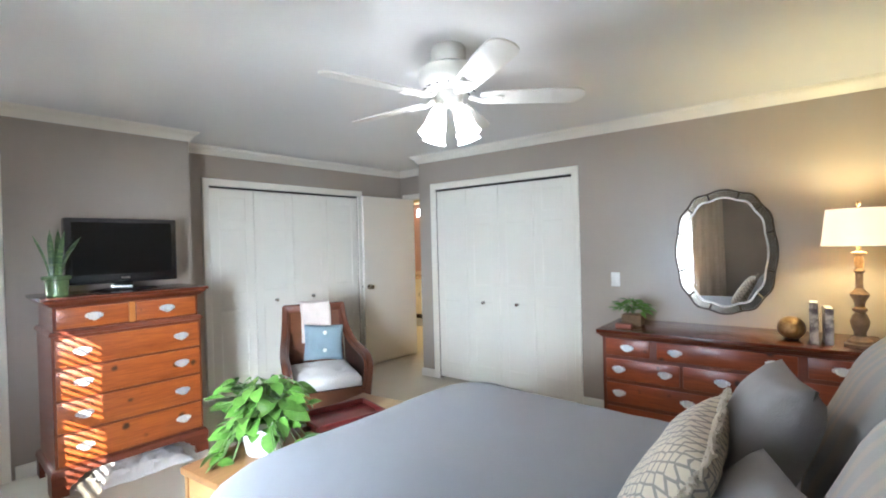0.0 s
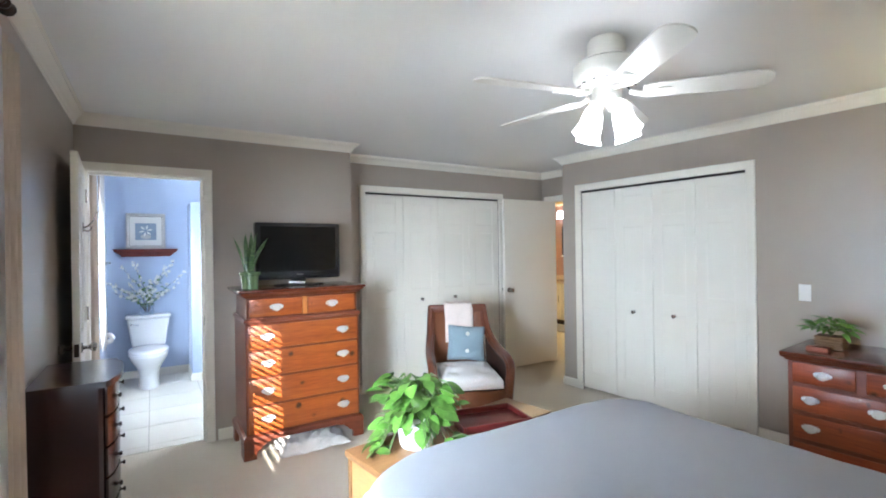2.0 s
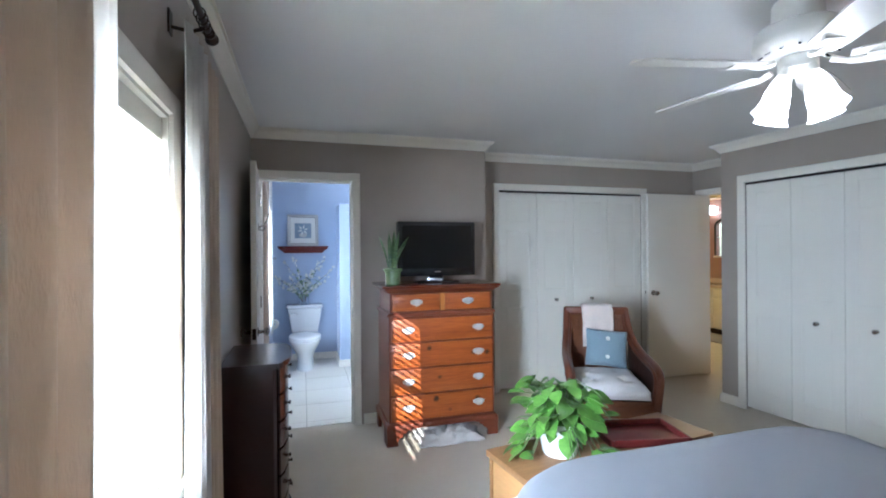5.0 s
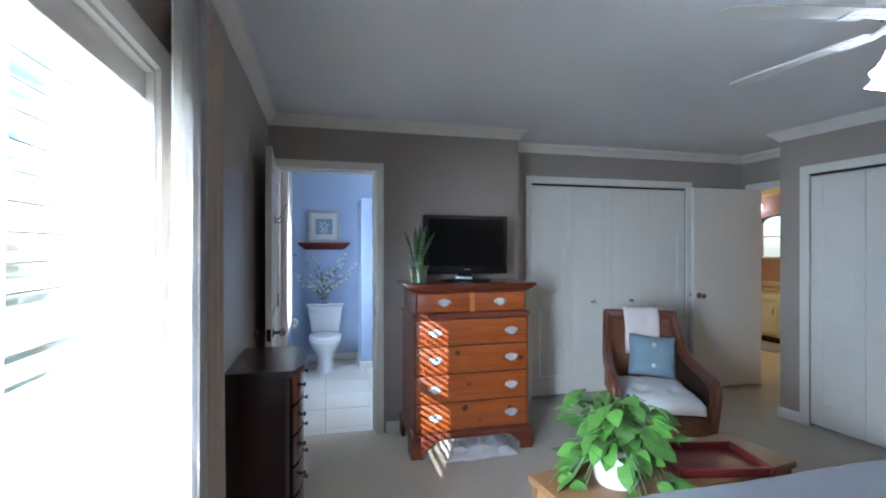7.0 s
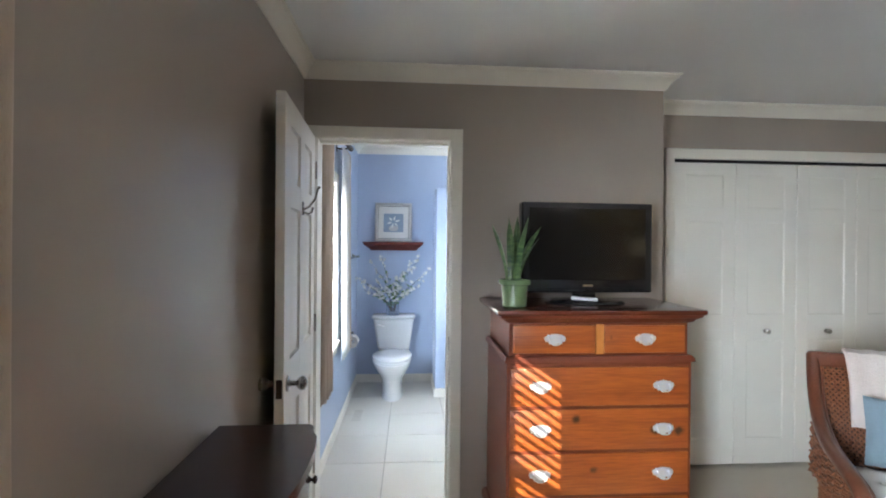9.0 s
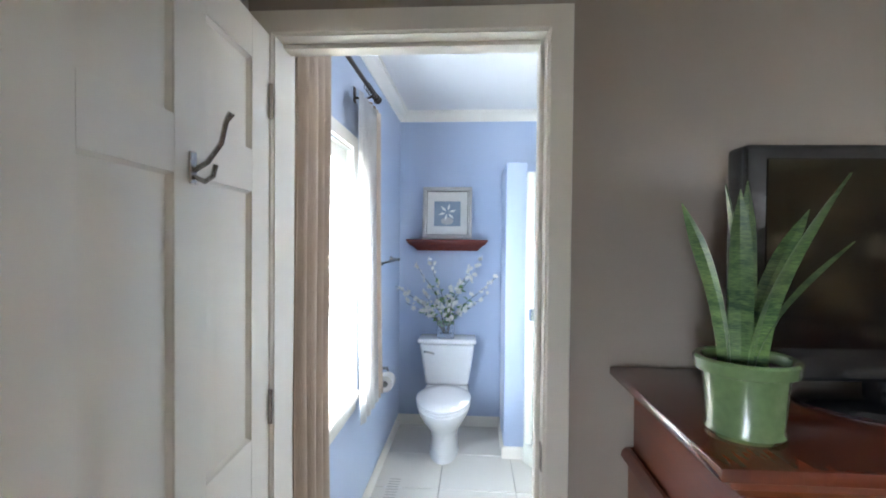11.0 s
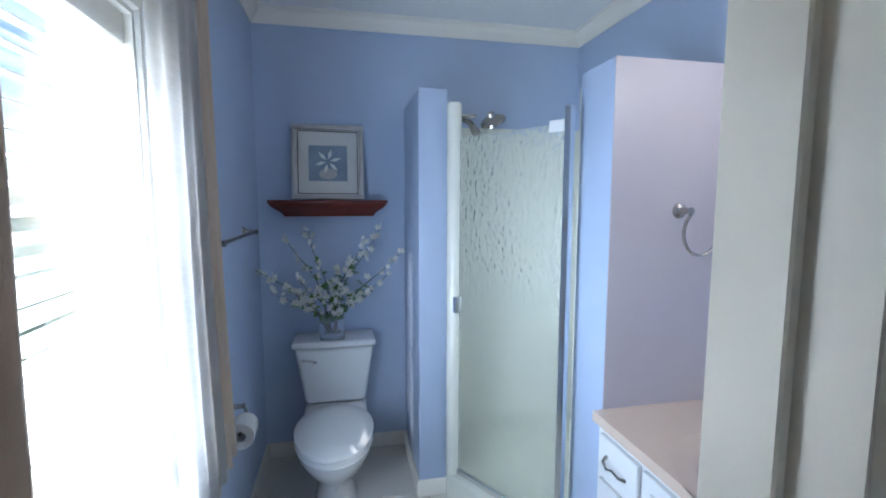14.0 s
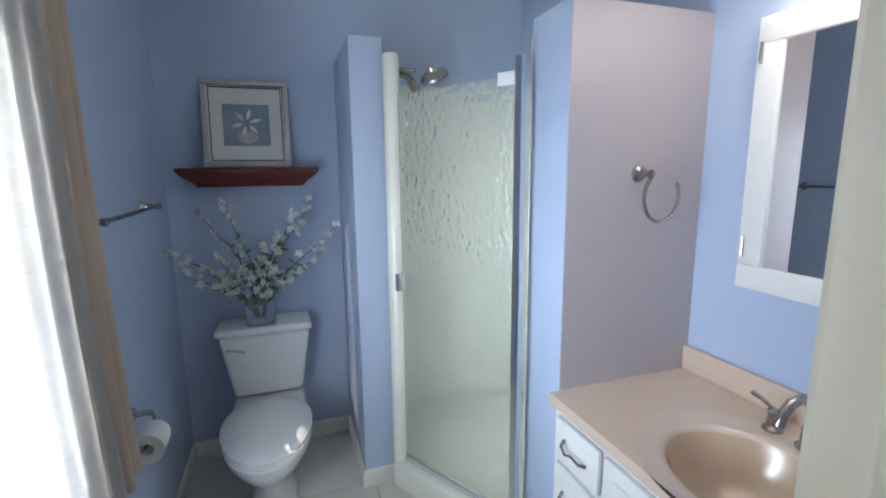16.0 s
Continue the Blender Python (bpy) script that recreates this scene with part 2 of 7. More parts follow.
M["soil"] = mat("potting_soil", (0.035, 0.025, 0.016), 0.95, scale=60, amount=0.7, bump=0.8)
M["basket"] = mat("woven_basket", (0.30, 0.19, 0.10), 0.7, second=(0.16, 0.09, 0.045), scale=40, amount=0.7, bump=0.6, bump_scale=120, stretch=(1, 1, 3))
M["terracotta"] = mat("red_box_card", (0.33, 0.10, 0.055), 0.6, scale=20, amount=0.4)
M["lamp_wood"] = mat("weathered_turned_wood", (0.30, 0.20, 0.12), 0.55, second=(0.13, 0.085, 0.055), scale=22, amount=0.7, bump=0.25, bump_scale=90)
M["gold"] = mat("antique_gold_mosaic", (0.52, 0.33, 0.13), 0.32, metal=0.6, second=(0.28, 0.15, 0.05), scale=45, amount=0.8, bump=0.3, bump_scale=90)
M["iron"] = mat("antique_bronze_frame", (0.085, 0.065, 0.045), 0.36, metal=0.7, second=(0.035, 0.027, 0.02), scale=40, amount=0.7, bump=0.2)
M["mirror"] = mat("mirror_silver", (0.90, 0.90, 0.89), 0.012, metal=1.0, scale=3, amount=0.1)
M["mirror"].node_tree.nodes["Principled BSDF"].inputs["Roughness"].links and M["mirror"].node_tree.links.remove(M["mirror"].node_tree.nodes["Principled BSDF"].inputs["Roughness"].links[0])
M["mirror"].node_tree.nodes["Principled BSDF"].inputs["Roughness"].default_value = 0.01
M["antique_mirror"] = mat("antique_mirror_tile", (0.52, 0.49, 0.42), 0.16, metal=1.0, second=(0.30, 0.28, 0.23), scale=14, amount=0.6)
M["silver_frame"] = mat("silver_leaf_frame", (0.55, 0.53, 0.50), 0.35, metal=0.6, second=(0.42, 0.40, 0.37), scale=30, amount=0.6)
M["paper"] = mat("mat_board", (0.74, 0.72, 0.66), 0.85, scale=8, amount=0.2)
M["print_blue"] = mat("grey_blue_print", (0.30, 0.36, 0.42), 0.8, second=(0.17, 0.22, 0.28), scale=9, amount=0.6)
M["book_a"] = mat("floral_book_cloth", (0.66, 0.62, 0.55), 0.7, second=(0.16, 0.13, 0.14), scale=26, amount=0.92)
M["marble"] = mat("cultured_marble", (0.62, 0.49, 0.38), 0.18, second=(0.59, 0.46, 0.355), scale=5, amount=0.4, coat=0.4, uneven=0.012)
M["basin"] = mat("tan_cultured_marble_basin", (0.57, 0.42, 0.28), 0.16, second=(0.53, 0.385, 0.25), scale=5, amount=0.4, coat=0.4, uneven=0.012)
M["cabinet"] = mat("white_cabinet_paint", (0.78, 0.77, 0.74), 0.35, scale=5, amount=0.3, bump=0.04, uneven=0.012)
M["wing"] = mat("pale_lilac_paint", (0.43, 0.385, 0.395), 0.34, second=(0.415, 0.37, 0.38), scale=1.5, amount=0.3, bump=0.05, bump_scale=220, uneven=0.012)
M["acrylic"] = mat("cream_acrylic", (0.82, 0.81, 0.70), 0.25, scale=3, amount=0.2, coat=0.3, uneven=0.012)
M["grass"] = mat("lawn", (0.07, 0.11, 0.035), 0.95, second=(0.04, 0.07, 0.02), scale=3, amount=0.7)


def glass(name, rough=0.0, bump=0.0, tint=(1, 1, 1), smooth_below=-1.0):
    m = bpy.data.materials.new(name)
    m.use_nodes = True
    nt = m.node_tree
    b = nt.nodes["Principled BSDF"]
    b.inputs["Base Color"].default_value = (*tint, 1)
    b.inputs["Roughness"].default_value = rough
    b.inputs["Transmission Weight"].default_value = 1.0
    b.inputs["IOR"].default_value = 1.45
    if bump:
        tc = nt.nodes.new("ShaderNodeTexCoord")
        mp = nt.nodes.new("ShaderNodeMapping")
        mp.inputs["Scale"].default_value = (1, 1, 0.72)
        nt.links.new(tc.outputs["Object"], mp.inputs[0])
        vo = nt.nodes.new("ShaderNodeTexVoronoi")
        vo.feature = "SMOOTH_F1"
        vo.inputs["Scale"].default_value = 50
        nt.links.new(mp.outputs[0], vo.inputs["Vector"])
        bp = nt.nodes.new("ShaderNodeBump")
        bp.inputs["Strength"].default_value, bp.inputs["Distance"].default_value = bump, 0.02
        sep = nt.nodes.new("ShaderNodeSeparateXYZ")
        nt.links.new(tc.outputs["Object"], sep.inputs[0])
        fade = nt.nodes.new("ShaderNodeMapRange")
        fade.inputs["From Min"].default_value, fade.inputs["From Max"].default_value = smooth_below, smooth_below + 0.35
        nt.links.new(sep.outputs["Z"], fade.inputs[0])
        tall = nt.nodes.new("ShaderNodeMath")
        tall.operation = "MULTIPLY"
        nt.links.new(vo.outputs["Distance"], tall.inputs[0])
        nt.links.new(fade.outputs[0], tall.inputs[1])
        nt.links.new(tall.outputs[0], bp.inputs["Height"])
        nt.links.new(bp.outputs[0], b.inputs["Normal"])
    return m


M["glass"] = glass("clear_glass")
M["rain_glass"] = glass("rain_glass", 0.23, 0.37, (0.94, 0.95, 0.88), 0.85)
M["rain_glass"].node_tree.nodes["Principled BSDF"].inputs["Transmission Weight"].default_value = 0.92
M["vase_glass"] = glass("vase_glass", 0.04, 0.3, (0.82, 0.89, 1.0))
M["vase_glass"].node_tree.nodes["Principled BSDF"].inputs["Transmission Weight"].default_value = 0.85


def ogee_cloth():
    m = cloth("cream_ogee_weave", (0.70, 0.62, 0.49), (0.64, 0.56, 0.43), 0.0, scale=9)
    nt = m.node_tree
    b = nt.nodes["Principled BSDF"]
    src = b.inputs["Base Color"].links[0].from_socket
    tc = nt.nodes.new("ShaderNodeTexCoord")
    mp = nt.nodes.new("ShaderNodeMapping")
    mp.inputs["Scale"].default_value = (34, 1, 36)
    mp.inputs["Rotation"].default_value = (0, radians(45), 0)
    vo = nt.nodes.new("ShaderNodeTexVoronoi")
    vo.voronoi_dimensions, vo.feature = "3D", "DISTANCE_TO_EDGE"
    vo.inputs["Scale"].default_value, vo.inputs["Randomness"].default_value = 1.0, 0.30
    flat = nt.nodes.new("ShaderNodeVectorMath")
    flat.operation = "MULTIPLY"
    flat.inputs[1].default_value = (1, 0, 1)
    nt.links.new(tc.outputs["Object"], flat.inputs[0])
    nt.links.new(flat.outputs[0], mp.inputs[0])
    nt.links.new(mp.outputs[0], vo.inputs["Vector"])
    mr = nt.nodes.new("ShaderNodeMapRange")
    mr.inputs["From Min"].default_value, mr.inputs["From Max"].default_value = 0.08, 0.12
    nt.links.new(vo.outputs["Distance"], mr.inputs[0])
    mx = nt.nodes.new("ShaderNodeMix")
    mx.data_type = "RGBA"
    mx.inputs["A"].default_value = (0.30, 0.27, 0.235, 1)
    nt.links.new(mr.outputs[0], mx.inputs["Factor"])
    nt.links.new(src, mx.inputs["B"])
    nt.links.new(mx.outputs["Result"], b.inputs["Base Color"])
    return m


def striped_cloth():
    m = cloth("faint_striped_cotton", (0.50, 0.485, 0.47), (0.45, 0.435, 0.42), 0.0, scale=6)
    nt = m.node_tree
    b = nt.nodes["Principled BSDF"]
    src = b.inputs["Base Color"].links[0].from_socket
    tc = nt.nodes.new("ShaderNodeTexCoord")
    wv = nt.nodes.new("ShaderNodeTexWave")
    wv.bands_direction = "X"
    wv.inputs["Scale"].default_value, wv.inputs["Distortion"].default_value = 3.6, 0.8
    nt.links.new(tc.outputs["Object"], wv.inputs["Vector"])
    mx = nt.nodes.new("ShaderNodeMix")
    mx.data_type = "RGBA"
    mx.inputs["A"].default_value = (0.56, 0.49, 0.43, 1)
    mr = nt.nodes.new("ShaderNodeMapRange")
    mr.inputs["From Min"].default_value, mr.inputs["From Max"].default_value = 0.1, 0.6
    nt.links.new(wv.outputs["Fac"], mr.inputs[0])
    nt.links.new(mr.outputs[0], mx.inputs["Factor"])
    nt.links.new(src, mx.inputs["B"])
    nt.links.new(mx.outputs["Result"], b.inputs["Base Color"])
    return m


M["ogee"] = ogee_cloth()
M["striped"] = striped_cloth()


# ---- builders ----
def box(bm, x0, y0, z0, x1, y1, z1, bevel=0.0, segments=2):
    """An axis-aligned block, its edges rounded by bevel."""
    made = bmesh.ops.create_cube(bm, size=1.0)["verts"]
    for v in made:
        v.co = Vector((x0 + (v.co.x + 0.5) * (x1 - x0), y0 + (v.co.y + 0.5) * (y1 - y0), z0 + (v.co.z + 0.5) * (z1 - z0)))
    if bevel:
        edges = list({e for v in made for e in v.link_edges})
        bmesh.ops.bevel(bm, geom=edges, offset=bevel, segments=segments, affect="EDGES", profile=0.5)
    return bm


def block(x0, y0, z0, x1, y1, z1, bevel=0.0, segments=2):
    return box(bmesh.new(), x0, y0, z0, x1, y1, z1, bevel, segments)


def lathe(bm, profile, centre=(0, 0, 0), seg=28, squash=(1, 1)):
    """A turned shape from (radius, height) pairs."""
    rings = []
    for r, z in profile:
        rings.append([bm.verts.new((centre[0] + r * squash[0] * math.cos(2 * math.pi * i / seg), centre[1] + r * squash[1] * math.sin(2 * math.pi * i / seg), centre[2] + z)) for i in range(seg)])
    for a, b in zip(rings, rings[1:]):
        for i in range(seg):
            bm.faces.new((a[i], a[(i + 1) % seg], b[(i + 1) % seg], b[i]))
    if profile[0][0] > 1e-4:
        bm.faces.new(rings[0][::-1])
    if profile[-1][0] > 1e-4:
        bm.faces.new(rings[-1])
    return bm


def tube(bm, points, radius, seg=8, ends=True):
    """A round bar along points; radius may be a list."""
    pts = [Vector(p) for p in points]
    radii = radius if isinstance(radius, (list, tuple)) else [radius] * len(pts)
    rings, side = [], None
    for i, p in enumerate(pts):
        d = (pts[min(i + 1, len(pts) - 1)] - pts[max(i - 1, 0)]).normalized()
        if side is None:
            side = d.cross(Vector((0, 0, 1)) if abs(d.z) < 0.9 else Vector((1, 0, 0))).normalized()
        side = (side - d * side.dot(d)).normalized()
        up = d.cross(side)
        rings.append([bm.verts.new(p + radii[i] * (side * math.cos(2 * math.pi * k / seg) + up * math.sin(2 * math.pi * k / seg))) for k in range(seg)])
    for a, b in zip(rings, rings[1:]):
        for k in range(seg):
            bm.faces.new((a[k], a[(k + 1) % seg], b[(k + 1) % seg], b[k]))
    if ends:
        bm.faces.new(rings[0][::-1])
        bm.faces.new(rings[-1])
    return bm


def prism(bm, outline, depth, axis="y"):
    """A flat outline (a, b) pulled along an axis from depth[0] to depth[1]."""
    def at(a, b, d):
        return {"y": (a, d, b), "x": (d, a, b), "z": (a, b, d)}[axis]
    lo = [bm.verts.new(at(a, b, depth[0])) for a, b in outline]
    hi = [bm.verts.new(at(a, b, depth[1])) for a, b in outline]
    n = len(outline)
    bm.faces.new(lo[::-1])
    bm.faces.new(hi)
    for i in range(n):
        bm.faces.new((lo[i], lo[(i + 1) % n], hi[(i + 1) % n], hi[i]))
    bmesh.ops.recalc_face_normals(bm, faces=bm.faces)
    return bm


def moved(bm, m):
    bm.transform(m)
    return bm


def mesh_of(name, bm, material, smooth=35):
    bmesh.ops.recalc_face_normals(bm, faces=bm.faces)
    me = bpy.data.meshes.new(name)
    bm.to_mesh(me)
    bm.free()
    me.materials.append(material)
    if smooth:
        me.polygons.foreach_set("use_smooth", [True] * len(me.polygons))
        me.set_sharp_from_angle(angle=radians(smooth))
    return me


def part(name, bm, material, parent, label="", smooth=35):
    ob = new(name, mesh_of(name, bm, material, smooth))
    ob.parent = parent
    return tagged(ob, label) if label else ob


def piece(name, me, parent, m):
    ob = new(name, me)
    ob.parent = parent
    ob.matrix_basis = m
    return ob


def thing(name, where, label, category, turn=0.0, group=""):
    ob = new(name)
    ob.empty_display_size = 0.1
    ob.matrix_basis = pose(*where, 0, 0, turn)
    return tagged(ob, label, category, group)


def solid(name, bm, material, label, category, m=None, group="", smooth=35):
    ob = new(name, mesh_of(name, bm, material, smooth))
    if m is not None:
        ob.matrix_basis = m
    return tagged(ob, label, category, group)


def setting(name, bm, material, label, category, smooth=35):
    return tagged(new(name, mesh_of(name, bm, material, smooth)), label, category, kind="structure")


def moulding(bm, pts, profile, z, closed=False):
    """A profile of (out from the wall, up) swept along wall corners, the room on the left, with mitred corners."""
    n = len(pts)
    rows = []
    for i in range(n):
        p = Vector(pts[i])
        dirs = []
        if closed or i > 0:
            dirs.append((p - Vector(pts[i - 1])).normalized())
        if closed or i < n - 1:
            dirs.append((Vector(pts[(i + 1) % n]) - p).normalized())
        normals = [Vector((-d.y, d.x)) for d in dirs]
        mid = sum(normals, Vector((0, 0)))
        mid = mid / mid.dot(normals[0]) if len(normals) > 1 else normals[0]
        rows.append([bm.verts.new((p.x + mid.x * o, p.y + mid.y * o, z + u)) for o, u in profile])
    m = len(profile)
    for i in range(n if closed else n - 1):
        a, b = rows[i], rows[(i + 1) % n]
        for k in range(m - 1):
            bm.faces.new((a[k], b[k], b[k + 1], a[k + 1]))
        bm.faces.new((a[m - 1], b[m - 1], b[0], a[0]))
    if not closed:
        bm.faces.new(rows[0])
        bm.faces.new(rows[-1][::-1])
    return bm


CROWN = [(0, -0.078), (0.009, -0.078), (0.012, -0.070), (0.018, -0.064), (0.026, -0.046), (0.042, -0.029), (0.055, -0.021), (0.058, -0.010), (0.068, -0.008), (0.068, 0.0), (0, 0)]
BASE = [(0, 0), (0.014, 0), (0.014, 0.066), (0.009, 0.080), (0.004, 0.085), (0, 0.085)]

# ---- the setting ----
WIN_Y, DOOR_X, CLOSET_X, ENTRY_Y, HEAD_X, CEIL, BATH_CEIL = -0.485, -3.92, -4.36, 4.28, 0.72, 2.42, 2.53
BATH_BACK, BATH_RIGHT, T = -6.45, 1.43, 0.13
C2 = Vector((-3.44, 3.69))
LEAN_C2 = radians(4.0)


def c2(u, out=0.0):
    """A place on the mirror wall: u metres from its corner, out metres into the room."""
    return C2.x + u * math.cos(LEAN_C2) + out * math.sin(LEAN_C2), C2.y + u * math.sin(LEAN_C2) - out * math.cos(LEAN_C2)


C2_POSE = pose(C2.x, C2.y, 0, 0, 0, 4.0)
C2_END = (HEAD_X - C2.x) / math.cos(LEAN_C2)

# windows: (x from, x to, sill, head)
BED_WIN, BATH_WIN = (-1.60, -0.52, 0.73, 1.88), (-4.96, -4.09, 0.72, 1.95)

bm = bmesh.new()
for a, b, win in ((-6.58, BATH_WIN[0], None), (BATH_WIN[0], BATH_WIN[1], BATH_WIN), (BATH_WIN[1], -3.985, None)):
    if win:
        box(bm, a, WIN_Y - 0.16, -0.05, b, WIN_Y, win[2])
        box(bm, a, WIN_Y - 0.16, win[3], b, WIN_Y, BATH_CEIL)
    else:
        box(bm, a, WIN_Y - 0.16, -0.05, b, WIN_Y, BATH_CEIL)
setting("wall_bathroom_window", bm, M["blue"], "pale blue painted wall with a tall window", "wall")
bm = bmesh.new()
for a, b, win in ((-3.985, BED_WIN[0], None), (BED_WIN[0], BED_WIN[1], BED_WIN), (BED_WIN[1], HEAD_X + 0.12, None)):
    if win:
        box(bm, a, WIN_Y - 0.16, -0.05, b, WIN_Y, win[2])
        box(bm, a, WIN_Y - 0.16, win[3], b, WIN_Y, CEIL)
    else:
        box(bm, a, WIN_Y - 0.16, -0.05, b, WIN_Y, CEIL)
setting("wall_bedroom_window", bm, M["taupe"], "taupe painted wall with a tall window", "wall")

# wall between bedroom and bathroom, one skin for each room
OPEN_A, OPEN_B, OPEN_H = -0.426, 0.310, 2.045
for name, x0, x1, top, paint, far in (("wall_bedroom_door", -3.985, DOOR_X, CEIL, "taupe", 1.487), ("wall_bathroom_door", -4.05, -3.985, BATH_CEIL, "blue", BATH_RIGHT)):
    bm = bmesh.new()
    box(bm, x0, WIN_Y, -0.05, x1, OPEN_A, top)
    box(bm, x0, OPEN_B, -0.05, x1, far, top)
    box(bm, x0, OPEN_A, OPEN_H, x1, OPEN_B, top)
    setting(name, bm, M[paint], "painted wall round the bathroom doorway", "wall")
setting("wall_step", block(CLOSET_X, BATH_RIGHT + 0.001, -0.05, -3.985, 1.487, CEIL), M["taupe"], "taupe wall return beside the closet", "wall")

# closet wall
C1A, C1B, C1H = 1.815, 3.552, 2.055
bm = bmesh.new()
box(bm, CLOSET_X - 0.1, 1.487, -0.05, CLOSET_X, C1A, CEIL)
box(bm, CLOSET_X - 0.1, C1B, -0.05, CLOSET_X, ENTRY_Y + 0.12, CEIL)
box(bm, CLOSET_X - 0.1, C1A, C1H, CLOSET_X, C1B, CEIL)
setting("wall_closet", bm, M["taupe"], "taupe painted wall above the wide closet", "wall")
setting("closet_back_wall", block(-5.0, 1.44, -0.05, -4.96, ENTRY_Y, CEIL), M["taupe"], "plain wall inside the closet", "wall")
# entry wall
EA, EB, EH = -4.255, -3.50, 2.06
bm = bmesh.new()
box(bm, CLOSET_X, ENTRY_Y, -0.05, EA, ENTRY_Y + 0.12, CEIL)
box(bm, EB, ENTRY_Y, -0.05, C2.x, ENTRY_Y + 0.12, CEIL)
box(bm, EA, ENTRY_Y, EH, EB, ENTRY_Y + 0.12, CEIL)
setting("wall_entry", bm, M["taupe"], "taupe painted wall round the bedroom entry", "wall")
# mirror wall, with the second closet
U1, U2, C2H = 0.235, 1.750, 2.035
bm = bmesh.new()
box(bm, 0, 0, -0.05, U1, 0.11, CEIL)
box(bm, U2, 0, -0.05, C2_END, 0.11, CEIL)
box(bm, U1, 0, C2H, U2, 0.11, CEIL)
box(bm, 0, 0.11, -0.05, 0.11, 0.66, CEIL)
moved(bm, C2_POSE)
setting("wall_mirror_side", bm, M["taupe"], "taupe painted wall with the closet and the mirror", "wall")
setting("closet_back_wall_2", moved(block(0.11, 0.62, -0.05, C2_END, 0.66, CEIL), C2_POSE), M["taupe"], "plain wall inside the closet", "wall")
setting("wall_head", block(HEAD_X, WIN_Y, -0.05, HEAD_X + 0.12, 4.02, CEIL), M["taupe"], "taupe painted wall behind the bed", "wall")
# bathroom walls
setting("wall_bathroom_back", block(BATH_BACK - 0.13, WIN_Y, -0.05, BATH_BACK, BATH_RIGHT, BATH_CEIL), M["blue"], "pale blue painted wall behind the toilet", "wall")
setting("wall_bathroom_vanity", block(BATH_BACK - 0.13, BATH_RIGHT, -0.05, -3.985, BATH_RIGHT + 0.008, BATH_CEIL + 0.002), M["blue"], "pale blue painted wall above the vanity", "wall")
setting("wall_shower_wing", block(-5.385, 0.883, 0, -5.159, BATH_RIGHT, 1.99, 0.004), M["blue"], "pale blue wing wall beside the shower", "wall")
setting("wing_panel", block(-5.159, 0.884, 0.0, -5.155, BATH_RIGHT, 1.992), M["wing"], "pale lilac side of the wing wall", "wall")
setting("wall_shower_pony", block(BATH_BACK, 0.335, 0, -5.915, 0.474, 2.035, 0.004), M["blue"], "pale blue tall pony wall beside the shower", "wall")
# hall beyond the entry
bm = bmesh.new()
box(bm, -7.2, ENTRY_Y + 0.12, -0.05, -7.1, 7.0, 2.45)
box(bm, -2.6, ENTRY_Y + 0.12, -0.05, -2.5, 7.1, 2.45)
box(bm, -7.1, ENTRY_Y + 0.12, -0.05, CLOSET_X, ENTRY_Y + 0.13, 2.45)
box(bm, C2.x, ENTRY_Y + 0.12, -0.05, -2.6, ENTRY_Y + 0.13, 2.45)
setting("wall_hall", bm, M["yellow"], "warm yellow painted hall walls", "wall")
bm = bmesh.new()
box(bm, -7.2, 7.0, -0.05, -2.6, 7.1, 1.29)
box(bm, -7.2, 7.0, 1.98, -2.6, 7.1, 2.45)
box(bm, -7.2, 7.0, 1.29, -6.56, 7.1, 1.98)
box(bm, -5.60, 7.0, 1.29, -2.6, 7.1, 1.98)
setting("wall_hall_far", bm, M["rose"], "dusky rose painted wall with a window opening", "wall")
setting("soffit_hall", block(-7.1, 6.62, 2.30, -2.6, 7.0, 2.45), M["yellow"], "yellow painted soffit above the far vanity", "soffit")
# ceilings and floors
setting("ceiling", block(-4.46, WIN_Y, CEIL, HEAD_X + 0.12, ENTRY_Y + 0.12, CEIL + 0.08), M["ceiling"], "smooth off-white bedroom ceiling", "ceiling")
setting("ceiling_bathroom", block(BATH_BACK, WIN_Y, BATH_CEIL, -4.05, BATH_RIGHT, BATH_CEIL + 0.08), M["ceiling"], "smooth white bathroom ceiling", "ceiling")
setting("ceiling_hall", block(-7.2, ENTRY_Y + 0.12, 2.45, -2.5, 7.1, 2.5), M["ceiling"], "white hall ceiling", "ceiling")
setting("roof", block(-7.4, -0.75, 2.66, 1.0, 7.3, 2.74), M["ceiling"], "plain roof slab", "roof")
bm = bmesh.new()
box(bm, -3.985, WIN_Y, -0.06, HEAD_X, 1.438, 0.0)
box(bm, -5.0, 1.438, -0.06, HEAD_X, 7.0, 0.0)
box(bm, -7.2, 4.40, -0.06, -5.0, 7.0, 0.0)
setting("floor", bm, M["carpet"], "cream cut-pile carpet", "carpet")
bath_floor = setting("floor_bathroom", block(BATH_BACK, WIN_Y, -0.06, -3.985, BATH_RIGHT, -0.004), M["grout"], "large cream floor tiles with thin grout", "floor")
setting("ground", block(-60, -90, -0.6, 60, -0.66, -0.5), M["grass"], "lawn outside the windows", "ground")

